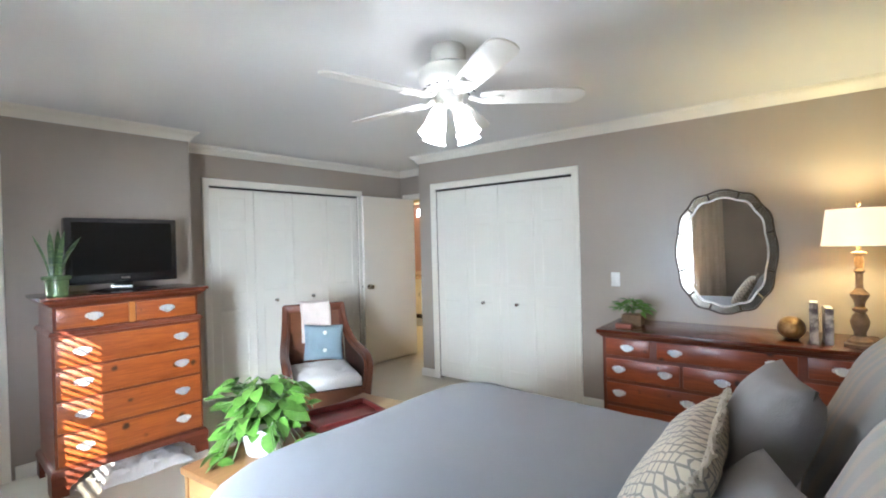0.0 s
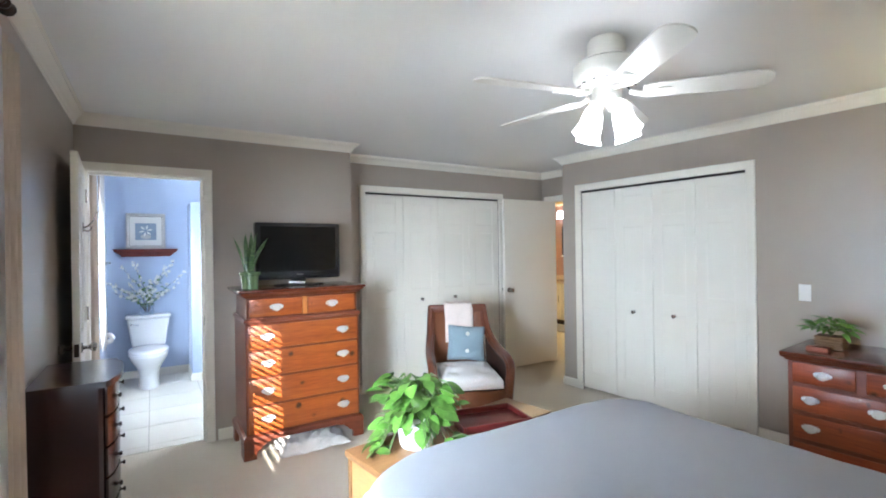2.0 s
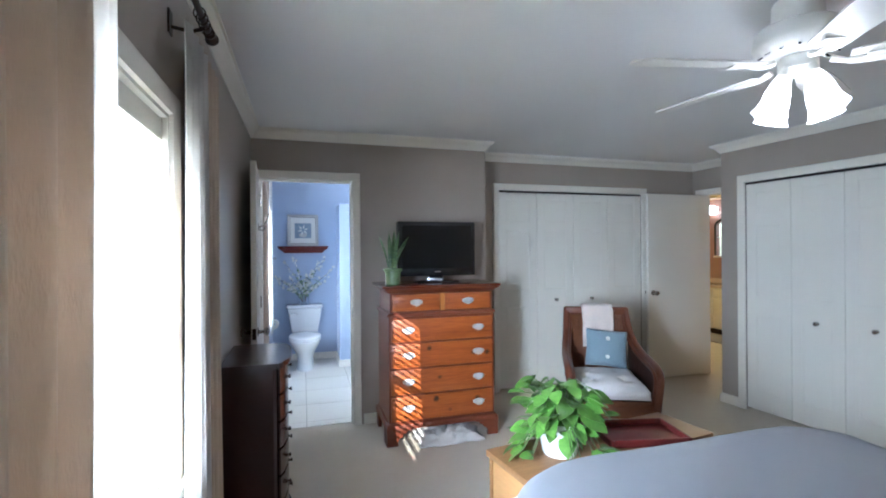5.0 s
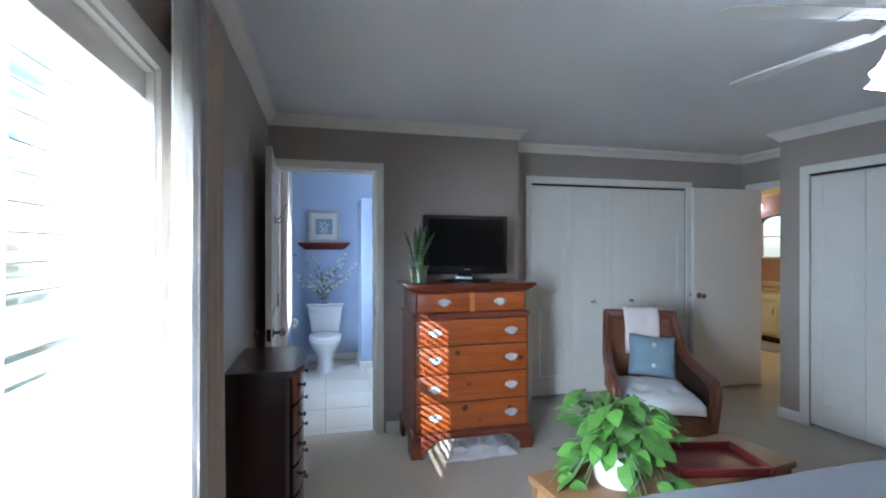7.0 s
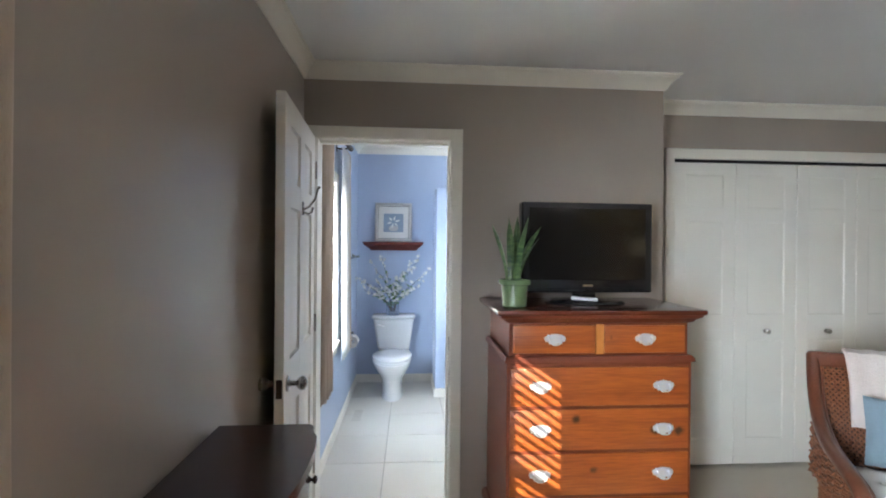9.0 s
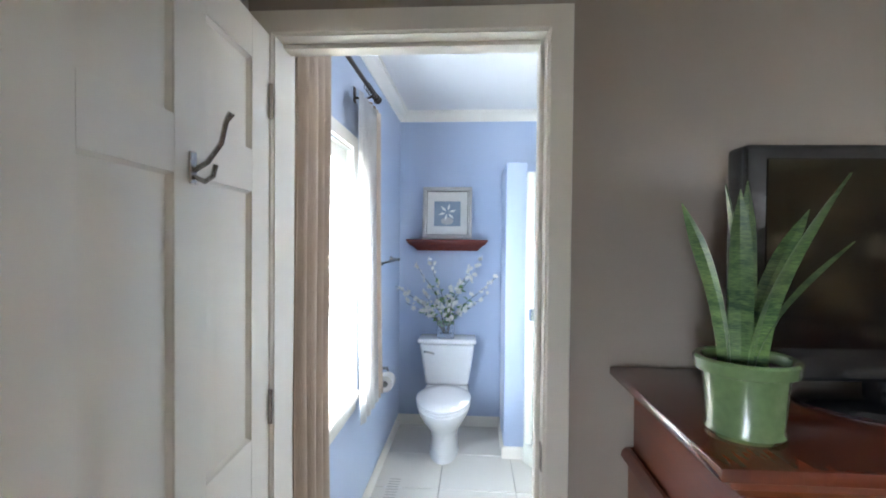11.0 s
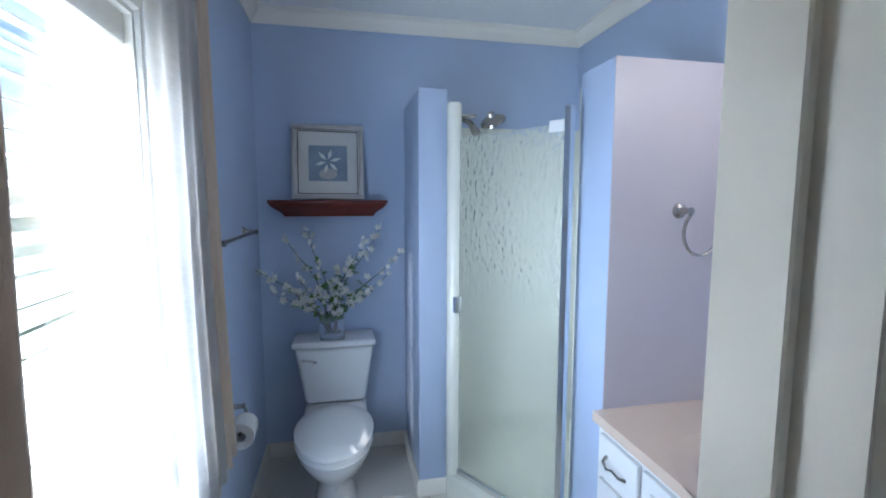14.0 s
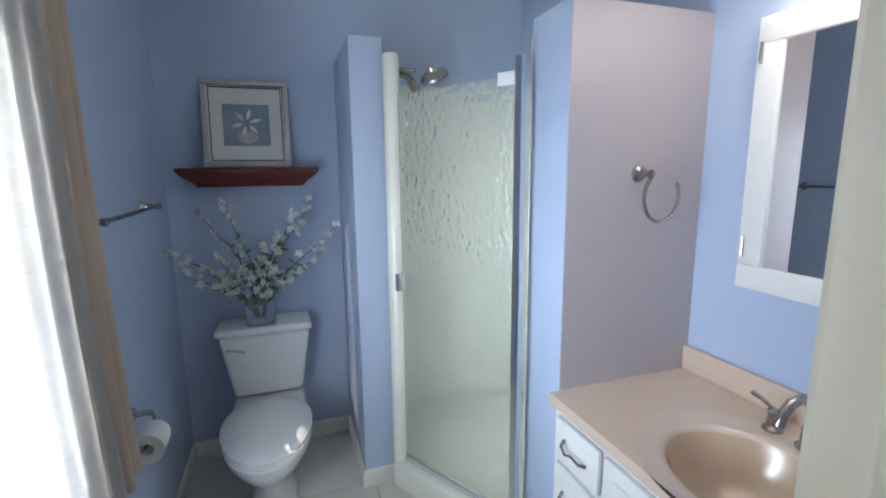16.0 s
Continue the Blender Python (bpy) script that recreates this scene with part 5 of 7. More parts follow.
# ---- on the dresser ----
table_lamp = thing("table_lamp", (*c2(3.60, 0.40), 0.80), "lit table lamp with a turned wooden base and linen drum shade", "lamp")
table_lamp.matrix_basis = table_lamp.matrix_basis @ Matrix.Diagonal((0.96, 0.96, 0.955, 1))
base = [(0.0005, 0), (0.072, 0), (0.074, 0.014), (0.060, 0.022), (0.058, 0.036), (0.044, 0.046), (0.030, 0.062), (0.028, 0.085), (0.040, 0.115), (0.046, 0.150), (0.036, 0.185), (0.022, 0.205), (0.034, 0.214), (0.036, 0.226), (0.022, 0.238), (0.026, 0.270), (0.042, 0.300), (0.046, 0.315), (0.030, 0.335), (0.018, 0.352), (0.018, 0.44), (0.030, 0.452), (0.018, 0.47), (0.024, 0.51), (0.016, 0.545), (0.036, 0.556), (0.036, 0.564), (0.010, 0.572), (0.010, 0.60), (0.0005, 0.60)]
part("base", lathe(bmesh.new(), base, seg=32), M["lamp_wood"], table_lamp, "weathered turned wooden column")
bm = bmesh.new()
lathe_pts = [(0.178, 0.605), (0.170, 0.66), (0.160, 0.76), (0.152, 0.825), (0.1505, 0.825), (0.1585, 0.76), (0.1685, 0.66), (0.1765, 0.605)]
segs = 48
rows = [[bm.verts.new((r * math.cos(2 * math.pi * i / segs), r * math.sin(2 * math.pi * i / segs), z)) for i in range(segs)] for r, z in lathe_pts]
for a, b in zip(rows, rows[1:] + rows[:1]):
    for i in range(segs):
        bm.faces.new((a[i], a[(i + 1) % segs], b[(i + 1) % segs], b[i]))
part("shade", bm, M["shade"], table_lamp, "glowing cream linen shade")
part("harp", tube(bmesh.new(), [(-0.01, 0, 0.60), (-0.05, 0, 0.68), (-0.045, 0, 0.79), (0, 0, 0.835), (0.045, 0, 0.79), (0.05, 0, 0.68), (0.01, 0, 0.60)], 0.003, 6), M["nickel"], table_lamp)
part("finial", lathe(bmesh.new(), [(0.006, 0.835), (0.010, 0.845), (0.013, 0.857), (0.008, 0.868), (0.0005, 0.872)], seg=14), M["lamp_wood"], table_lamp)
for u, h, w, n in ((3.395, 0.245, 0.042, 5), (3.46, 0.215, 0.040, 9)):
    bk = thing("book", (*c2(u, 0.36), 0.80), "cloth-bound book standing upright, floral cover", "book", 3.0 + n - 6, "books beside the lamp")
    part("pages", block(-w / 2 + 0.003, -0.085, 0.003, w / 2 - 0.003, 0.08, h - 0.004), M["paper"], bk)
    part("cover", block(-w / 2, -0.09, 0, -w / 2 + 0.0029, 0.085, h, 0.001, 1), M["book_a"], bk)
    part("cover", block(w / 2 - 0.0029, -0.09, 0, w / 2, 0.085, h, 0.001, 1), M["book_a"], bk)
    part("spine", block(-w / 2 + 0.003, -0.09, 0, w / 2 - 0.003, -0.0851, h, 0.0008, 1), M["book_a"], bk)
ball = thing("decorative_sphere", (*c2(3.285, 0.36), 0.80), "gold mosaic decorative ball on the dresser", "ornament")
part("sphere", lathe(bmesh.new(), [(0.001 + 0.072 * math.sin(math.pi * k / 24), 0.074 - 0.072 * math.cos(math.pi * k / 24)) for k in range(25)], seg=36), M["gold"], ball)
part("stand_ring", lathe(bmesh.new(), [(0.03, 0), (0.036, 0.004), (0.028, 0.012)], seg=24), M["iron"], ball)


def basket_plant(where, turn):
    rnd = random.Random(14)
    th = thing("basket_plant", where, "small leafy plant in a woven basket", "potted plant", turn)
    bm = bmesh.new()
    box(bm, -0.065, -0.055, 0.0, 0.065, 0.055, 0.085, 0.010)
    part("basket", bm, M["basket"], th, "woven wicker basket")
    for k in range(5):
        z = 0.010 + k * 0.017
        part("weave_band", tube(bmesh.new(), [(-0.067, -0.057, z), (0.067, -0.057, z), (0.067, 0.057, z), (-0.067, 0.057, z), (-0.067, -0.057, z)], 0.006, 6), M["basket"], th)
    shapes = [leaf_mesh("leaf", M["leaf"], l, l * 0.42, 0, 0.2, 0.5) for l in (0.05, 0.07)]
    for k in range(95):
        a, rr = rnd.uniform(0, 6.283), rnd.uniform(0, 0.115)
        tip = Vector((math.cos(a) * rr, math.sin(a) * rr * 0.85, 0.10 + 0.115 * (1 - rr / 0.16) * rnd.uniform(0.3, 1.0)))
        piece("leaf", shapes[k % 2], th, aim(tip, (math.cos(a), math.sin(a), rnd.uniform(-0.4, 0.8)), rnd.uniform(-40, 40), rnd.uniform(0.7, 1.2)))
    for k in range(16):
        a = k * 0.39
        part("stalk", tube(bmesh.new(), [(0, 0, 0.08), (math.cos(a) * 0.03, math.sin(a) * 0.03, 0.13), (math.cos(a) * 0.10, math.sin(a) * 0.085, 0.13)], 0.0015, 5), M["stem"], th)
    return th


basket_plant((*c2(2.33, 0.30), 0.80), 5)
solid("trinket_box", block(-0.055, -0.03, 0, 0.055, 0.03, 0.03, 0.006), M["terracotta"], "small red trinket box on the dresser", "box", pose(*c2(2.30, 0.44), 0.80, 0, 0, 8))

# ---- ceiling fan ----
fan = thing("ceiling_fan", (-1.34, 1.755, CEIL), "white five-blade ceiling fan with lit tulip glass shades", "ceiling fan")
part("canopy", lathe(bmesh.new(), [(0.078, 0.0), (0.084, -0.010), (0.086, -0.075), (0.080, -0.088), (0.070, -0.093), (0.0005, -0.094)], seg=36), M["fan_white"], fan)
part("motor", lathe(bmesh.new(), [(0.0005, -0.094), (0.09, -0.096), (0.128, -0.104), (0.148, -0.120), (0.152, -0.165), (0.146, -0.182), (0.118, -0.204), (0.085, -0.220), (0.0005, -0.222)], seg=44), M["fan_white"], fan, "white motor housing")
for k in range(14):
    a = 2 * math.pi * k / 14
    part("vent_slot", moved(block(-0.004, -0.018, -0.002, 0.004, 0.018, 0.002), Matrix.Translation((0.118 * math.cos(a), 0.118 * math.sin(a), -0.2055)) @ pose(0, 0, 0, 0, 0, math.degrees(a) - 90) @ pose(0, 0, 0, -28, 0, 0)), M["black"], fan)
part("switch_housing", lathe(bmesh.new(), [(0.0005, -0.222), (0.062, -0.223), (0.066, -0.234), (0.066, -0.27), (0.055, -0.285), (0.020, -0.291), (0.0005, -0.297)], seg=32), M["fan_white"], fan)


def blade_mesh():
    bm = bmesh.new()
    outline = []
    n = 14
    xs = [0.155, 0.21, 0.34, 0.46, 0.56, 0.61]
    ws = [0.046, 0.056, 0.062, 0.066, 0.068, 0.067]
    lower = [(x, -w) for x, w in zip(xs, ws)]
    tip = [(0.61 + 0.058 * math.sin(math.pi * k / n), -0.067 * math.cos(math.pi * k / n)) for k in range(1, n)]
    upper = [(x, w) for x, w in zip(xs[::-1], ws[::-1])]
    prism(bm, lower + tip + upper, (-0.0035, 0.0035), "z")
    return mesh_of("blade", moved(bm, pose(0, 0, 0, -12, 0, 0)), M["fan_white"])


BLADE = blade_mesh()
arm = bmesh.new()
tube(arm, [(0.10, 0, 0.006), (0.15, 0, -0.012), (0.20, 0, -0.008), (0.25, 0, -0.006)], [0.014, 0.010, 0.010, 0.008], 8)
box(arm, 0.20, -0.036, -0.010, 0.27, 0.036, -0.005, 0.002, 1)
ARM = mesh_of("blade_arm", arm, M["fan_white"])
for k in range(5):
    a = -31 + 72 * k
    b = piece("blade", BLADE, fan, pose(0, 0, -0.252, 0, 0, a))
    piece("blade_arm", ARM, b, Matrix())
for k in range(4):
    a = radians(-8 + 90 * k)
    m = Matrix.Translation((0.055 * math.cos(a), 0.055 * math.sin(a), -0.285)) @ pose(0, 0, 0, 0, 0, math.degrees(a)) @ pose(0, 0, 0, 0, -24, 0)
    part("lamp_holder", moved(lathe(bmesh.new(), [(0.0005, 0.02), (0.020, 0.018), (0.024, 0), (0.024, -0.03), (0.0005, -0.032)], seg=18), m), M["fan_white"], fan)
    bell = [(0.024, -0.025), (0.028, -0.038), (0.036, -0.062), (0.042, -0.095), (0.044, -0.130), (0.050, -0.160), (0.060, -0.180)]
    bm = bmesh.new()
    sg = 32
    rows = []
    for layer in (bell, [(r - 0.003, z) for r, z in bell[::-1]]):
        for r, z in layer:
            rows.append([bm.verts.new(((r * (1 + 0.05 * max(0, (-z - 0.13) / 0.05) * math.cos(8 * 2 * math.pi * i / sg))) * math.cos(2 * math.pi * i / sg), (r * (1 + 0.05 * max(0, (-z - 0.13) / 0.05) * math.cos(8 * 2 * math.pi * i / sg))) * math.sin(2 * math.pi * i / sg), z)) for i in range(sg)])
    for p, q in zip(rows, rows[1:]):
        for i in range(sg):
            bm.faces.new((p[i], p[(i + 1) % sg], q[(i + 1) % sg], q[i]))
    part("glass_shade", moved(bm, m), M["fan_glass"], fan, "glowing frosted tulip shade")
part("pull_chain", tube(bmesh.new(), [(0.02, 0.02, -0.29), (0.022, 0.022, -0.40)], 0.0014, 5), M["pewter"], fan)


# ---- wicker armchair ----
def lattice(bm, corners, pitch, r, wave=0.004):
    """Diagonal woven strands over a four-cornered panel."""
    a, b, c, d = [Vector(p) for p in corners]

    def at(u, v):
        return a.lerp(b, u).lerp(d.lerp(c, u), v)
    w, h = (b - a).length, (d - a).length
    nrm = (b - a).cross(d - a).normalized()
    for sgn in (1, -1):
        k = -h
        while k < w:
            pts = []
            steps = max(4, int(h / pitch) * 2)
            for i in range(steps + 1):
                v = i / steps
                x = k + (v * h if sgn > 0 else (1 - v) * h)
                if 0 <= x <= w:
                    pts.append(at(x / w, v) + nrm * wave * sgn * math.cos(math.pi * i))
            if len(pts) > 1:
                tube(bm, pts, r, 5, False)
            k += pitch
    return bm


CHAIR = pose(-3.22, 2.235, 0, 0, 0, 65) @ Matrix.Diagonal((0.91, 0.96, 1, 1))
chair = thing("wicker_armchair", (-3.22, 2.235, 0.0), "brown wicker armchair with high scrolled arms", "armchair", 65)
chair.matrix_basis = CHAIR
# local: front towards -y, width along x
cw = 0.29
# solid core under the apron weave; its dark colour paints the gap shade
part("seat_base", block(-cw, -0.36, 0.20, cw, 0.26, 0.33, 0.02, 3), M["wicker_gap_shade"], chair, "solid wicker apron core, weave-gap shade in its dark colour")
bm = bmesh.new()
for q in (((-cw, -0.366, 0.205), (cw, -0.366, 0.205), (cw, -0.366, 0.33), (-cw, -0.366, 0.33)), ((cw + 0.006, -0.36, 0.205), (cw + 0.006, 0.26, 0.205), (cw + 0.006, 0.26, 0.33), (cw + 0.006, -0.36, 0.33)), ((-cw - 0.006, 0.26, 0.205), (-cw - 0.006, -0.36, 0.205), (-cw - 0.006, -0.36, 0.33), (-cw - 0.006, 0.26, 0.33))):
    lattice(bm, q, 0.022, 0.0048)
tagged(part("apron_weave", bm, M["wicker"], chair), kind="stuff")
for sx in (-1, 1):
    part("leg", tube(bmesh.new(), [(sx * (cw - 0.01), -0.33, 0.0), (sx * (cw - 0.005), -0.33, 0.21)], [0.020, 0.025], 12), M["wicker_frame"], chair)
    part("leg", tube(bmesh.new(), [(sx * (cw - 0.01), 0.28, 0.0), (sx * (cw - 0.01), 0.24, 0.22)], [0.020, 0.025], 12), M["wicker_frame"], chair)
    # swept arm: from the back top down to a scroll at the front
    pts = [(sx * 0.275, 0.42, 0.92), (sx * 0.285, 0.38, 0.80), (sx * 0.30, 0.30, 0.69), (sx * 0.325, 0.16, 0.61), (sx * 0.345, -0.02, 0.575), (sx * 0.355, -0.20, 0.565), (sx * 0.355, -0.32, 0.545), (sx * 0.352, -0.365, 0.49), (sx * 0.345, -0.355, 0.42), (sx * 0.335, -0.34, 0.30), (sx * 0.325, -0.33, 0.20)]
    smooth_pts = []
    for p, q in zip(pts, pts[1:]):
        smooth_pts += [Vector(p).lerp(Vector(q), t) for t in (0, 0.34, 0.67)]
    smooth_pts.append(Vector(pts[-1]))
    for _ in range(3):
        smooth_pts = [smooth_pts[0]] + [(a + b * 2 + c) / 4 for a, b, c in zip(smooth_pts, smooth_pts[1:], smooth_pts[2:])] + [smooth_pts[-1]]
    part("arm", tube(bmesh.new(), smooth_pts, 0.032, 12), M["wicker_frame"], chair, "thick glossy rattan pole")
    inner = [p + Vector((-sx * 0.035, 0.005, -0.012)) for p in smooth_pts]
    part("arm_binding", tube(bmesh.new(), inner, 0.016, 8), M["wicker_frame"], chair)
    bm = bmesh.new()
    low = [(sx * 0.30, 0.36, 0.33), (sx * 0.32, -0.33, 0.33)]
    n = 14
    up = smooth_pts[4:26]
    cols = []
    for i, p in enumerate(up):
        f = i / (len(up) - 1)
        foot = Vector(low[0]).lerp(Vector(low[1]), f)
        cols.append((p, foot))
    grid = [[bm.verts.new(p.lerp(f, k / n)) for k in range(n + 1)] for p, f in cols]
    for g, h in zip(grid, grid[1:]):
        for k in range(n):
            bm.faces.new((g[k], g[k + 1], h[k + 1], h[k]))
    # solid sheet behind the side weave, shade between strands painted as dark colour
    ob = part("side_panel", bm, M["wicker_gap_shade"], chair, "solid wicker side core, weave-gap shade in its dark colour")
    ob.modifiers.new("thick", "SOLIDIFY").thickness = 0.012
    bm = bmesh.new()
    for k in range(1, 12):
        tube(bm, [p.lerp(f, k / 12) + Vector((sx * 0.008 * (-1) ** i, 0, 0)) for i, (p, f) in enumerate(cols)], 0.006, 5, False)
    for i, (p, f) in enumerate(cols):
        tube(bm, [p.lerp(f, k / 12) + Vector((sx * 0.008 * (-1) ** (i + k), 0, 0)) for k in range(13)], 0.006, 5, False)
    tagged(part("side_weave", bm, M["wicker"], chair), kind="stuff")
q = ((-0.265, 0.27, 0.33), (0.265, 0.27, 0.33), (0.27, 0.425, 0.90), (-0.27, 0.425, 0.90))
bm = bmesh.new()
vs = [bm.verts.new(p) for p in q]
bm.faces.new(vs)
# back sheet coloured dark to paint the shade seen through the lattice
ob = part("back_panel", bm, M["wicker_gap_shade"], chair, "solid wicker back core, weave-gap shade in its dark colour")
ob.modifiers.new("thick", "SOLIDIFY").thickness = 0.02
tagged(part("back_weave", lattice(bmesh.new(), [Vector(p) + Vector((0, -0.016, 0.004)) for p in q], 0.026, 0.0055), M["wicker"], chair), kind="stuff")
part("top_rail", block(-0.30, 0.385, 0.86, 0.30, 0.45, 0.935, 0.018, 3), M["wicker_frame"], chair, "flat rattan-wrapped top rail")
seat = thing("seat_cushion", (-3.22, 2.235, 0.33), "tufted white seat cushion on the wicker armchair", "cushion", 65)
seat.matrix_basis = CHAIR @ Matrix.Translation((0, 0, 0.33))
bm = bmesh.new()
bmesh.ops.create_grid(bm, x_segments=22, y_segments=22, size=1.0)
lower = bmesh.ops.extrude_face_region(bm, geom=list(bm.faces))
low_verts = {v for v in lower["geom"] if isinstance(v, bmesh.types.BMVert)}
for v in bm.verts:
    u, w = v.co.x, v.co.y
    rim = max(0.0, 1 - max(abs(u), abs(w)) ** 7) ** 0.5
    tuft = sum(math.exp(-((u * 0.275 - tx) ** 2 + (w * 0.30 - ty) ** 2) / 0.0022) for tx in (-0.13, 0.13) for ty in (-0.135, 0.115))
    puff = 0.012 + 0.040 * rim + 0.020 * (1 - u * u) * (1 - w * w) * rim - 0.030 * tuft + 0.008 * noise.noise(Vector((u * 3, w * 3, 1)))
    v.co = Vector((u * 0.275 * (1 - 0.02 * (1 - abs(w))), -0.065 + w * 0.30, 0.065 + (puff if v not in low_verts else -0.064 + 0.012 * (1 - rim))))
part("pad", bm, M["sheet"], seat, "", 180)
for x in (-0.13, 0.13):
    for y in (-0.2, 0.05):
        part("tuft_button", lathe(bmesh.new(), [(0.0005, 0), (0.009, 0.0), (0.009, 0.003), (0.0005, 0.006)], (x, y, 0.108), 12), M["sheet"], seat)


def throw_bm():
    bm = bmesh.new()
    path = [(0.50, 0.42), (0.488, 0.62), (0.475, 0.80), (0.462, 0.93), (0.430, 0.958), (0.388, 0.945), (0.372, 0.90), (0.348, 0.80), (0.325, 0.70), (0.300, 0.60)]
    n = 14
    g = []
    for j, (y, z) in enumerate(path):
        g.append([bm.verts.new((-0.14 + 0.29 * i / n + 0.004 * math.sin(j * 2.0 + i), y - 0.003 * math.sin(i * 1.1) * (1 if j > 5 else 0.3) - (0.012 if j > 5 else 0), z + 0.003 * math.sin(i * 1.3))) for i in range(n + 1)])
    for p, q in zip(g, g[1:]):
        for i in range(n):
            bm.faces.new((p[i], p[i + 1], q[i + 1], q[i]))
    return bm


throw = solid("throw_blanket", throw_bm(), M["throw"], "pale pink knitted throw draped over the chair back", "blanket", CHAIR)
throw.modifiers.new("thick", "SOLIDIFY").thickness = 0.014
cushion = thing("chair_cushion", (0, 0, 0), "blue-grey linen cushion with two white buttons", "cushion")
cushion.matrix_basis = pose(-3.22, 2.235, 0, 0, 0, 65) @ pose(0.045, 0.18, 0.61) @ pose(0, 0, 0, -17, 5, 0)
part("cover", pillow_mesh(0.34, 0.31, 0.12), M["teal"], cushion)
for z in (-0.075, 0.075):
    part("button", lathe(bmesh.new(), [(0.0005, 0.0), (0.016, 0.0), (0.018, 0.006), (0.010, 0.012), (0.0005, 0.013)], seg=12), M["petal"], cushion).matrix_basis = pose(0, -0.055, z, 90, 0, 0)

# ---- dark narrow chest by the window ----
dk = thing("lingerie_chest", (-2.56, WIN_Y + 0.012, 0.0), "narrow dark mahogany chest with small brass knobs", "chest of drawers", 180)
# local: front towards -y
front = lambda s: [(-0.245, -0.002), (0.245, -0.002), (0.245, -0.25 * s), (0.225, -0.265 * s), (0.20, -0.265 * s), (0.16, -0.285 * s), (0.08, -0.296 * s), (0, -0.298 * s), (-0.08, -0.296 * s), (-0.16, -0.285 * s), (-0.20, -0.265 * s), (-0.225, -0.265 * s), (-0.245, -0.25 * s)]
part("body", prism(bmesh.new(), [(a * 0.955, b * 0.94) for a, b in front(1)], (0.10, 0.905), "z"), M["mahogany"], dk)
part("top", prism(bmesh.new(), [(a * 1.05, b * 1.05 if b < -0.01 else b) for a, b in front(1)], (0.906, 0.932), "z"), M["mahogany"], dk, "polished shaped top")
part("base", prism(bmesh.new(), [(a * 1.04, b * 1.04 if b < -0.01 else b) for a, b in front(1)], (0.06, 0.10), "z"), M["mahogany"], dk)
for sx in (-1, 1):
    part("foot", prism(bmesh.new(), [(sx * 0.255, 0.0), (sx * 0.20, 0.0), (sx * 0.19, 0.03), (sx * 0.15, 0.06), (sx * 0.255, 0.06)], (-0.285, -0.25)), M["mahogany"], dk)
    part("foot", block(min(sx * 0.255, sx * 0.20), -0.05, 0, max(sx * 0.255, sx * 0.20), -0.002, 0.06), M["mahogany"], dk)
for k in range(6):
    z0 = 0.125 + k * 0.13
    d = part("drawer", prism(bmesh.new(), [(-0.20, -0.255), (0.20, -0.255), (0.20, -0.264), (0.15, -0.282), (0.08, -0.292), (0, -0.295), (-0.08, -0.292), (-0.15, -0.282), (-0.20, -0.264)], (z0, z0 + 0.118), "z"), M["mahogany"], dk)
    for x in (-0.12, 0.12):
        round_knob(d, x, -0.286, z0 + 0.06, -1, M["bronze"], 0.010, 0.024)

# ---- bathroom: toilet ----
toilet = thing("toilet", (BATH_BACK + 0.012, -0.082, 0.0), "white two-piece porcelain toilet with the lid down", "toilet", 90)


def oval_loft(bm, rows, seg=32):
    """Rows of (z, centre y, half width, half length front, half length back)."""
    rings = []
    for z, cy, w, f, b in rows:
        ring = []
        for i in range(seg):
            t = 2 * math.pi * i / seg
            s, c = math.sin(t), math.cos(t)
            ring.append(bm.verts.new((w * c, cy + (s * (b if s > 0 else f)), z)))
        rings.append(ring)
    for p, q in zip(rings, rings[1:]):
        for i in range(seg):
            bm.faces.new((p[i], p[(i + 1) % seg], q[(i + 1) % seg], q[i]))
    bm.faces.new(rings[0][::-1])
    bm.faces.new(rings[-1])
    return bm


part("bowl", oval_loft(bmesh.new(), [(0.0, -0.42, 0.105, 0.24, 0.26), (0.02, -0.42, 0.105, 0.24, 0.26), (0.05, -0.42, 0.095, 0.225, 0.25), (0.15, -0.43, 0.095, 0.215, 0.24), (0.22, -0.46, 0.115, 0.235, 0.24), (0.29, -0.50, 0.155, 0.28, 0.25), (0.345, -0.52, 0.178, 0.30, 0.26), (0.375, -0.525, 0.185, 0.305, 0.265), (0.383, -0.525, 0.180, 0.30, 0.26)]), M["porcelain"], toilet)
part("deck", block(-0.17, -0.30, 0.30, 0.17, -0.03, 0.38, 0.03, 3), M["porcelain"], toilet)
part("seat", oval_loft(bmesh.new(), [(0.385, -0.525, 0.182, 0.305, 0.25), (0.388, -0.525, 0.187, 0.31, 0.255), (0.398, -0.525, 0.187, 0.31, 0.255), (0.402, -0.525, 0.182, 0.305, 0.25)]), M["porcelain"], toilet)
part("lid", oval_loft(bmesh.new(), [(0.404, -0.525, 0.184, 0.307, 0.25), (0.408, -0.525, 0.189, 0.312, 0.255), (0.420, -0.525, 0.188, 0.311, 0.254), (0.430, -0.525, 0.170, 0.29, 0.235), (0.434, -0.525, 0.10, 0.19, 0.15)]), M["porcelain"], toilet, "closed rounded lid")


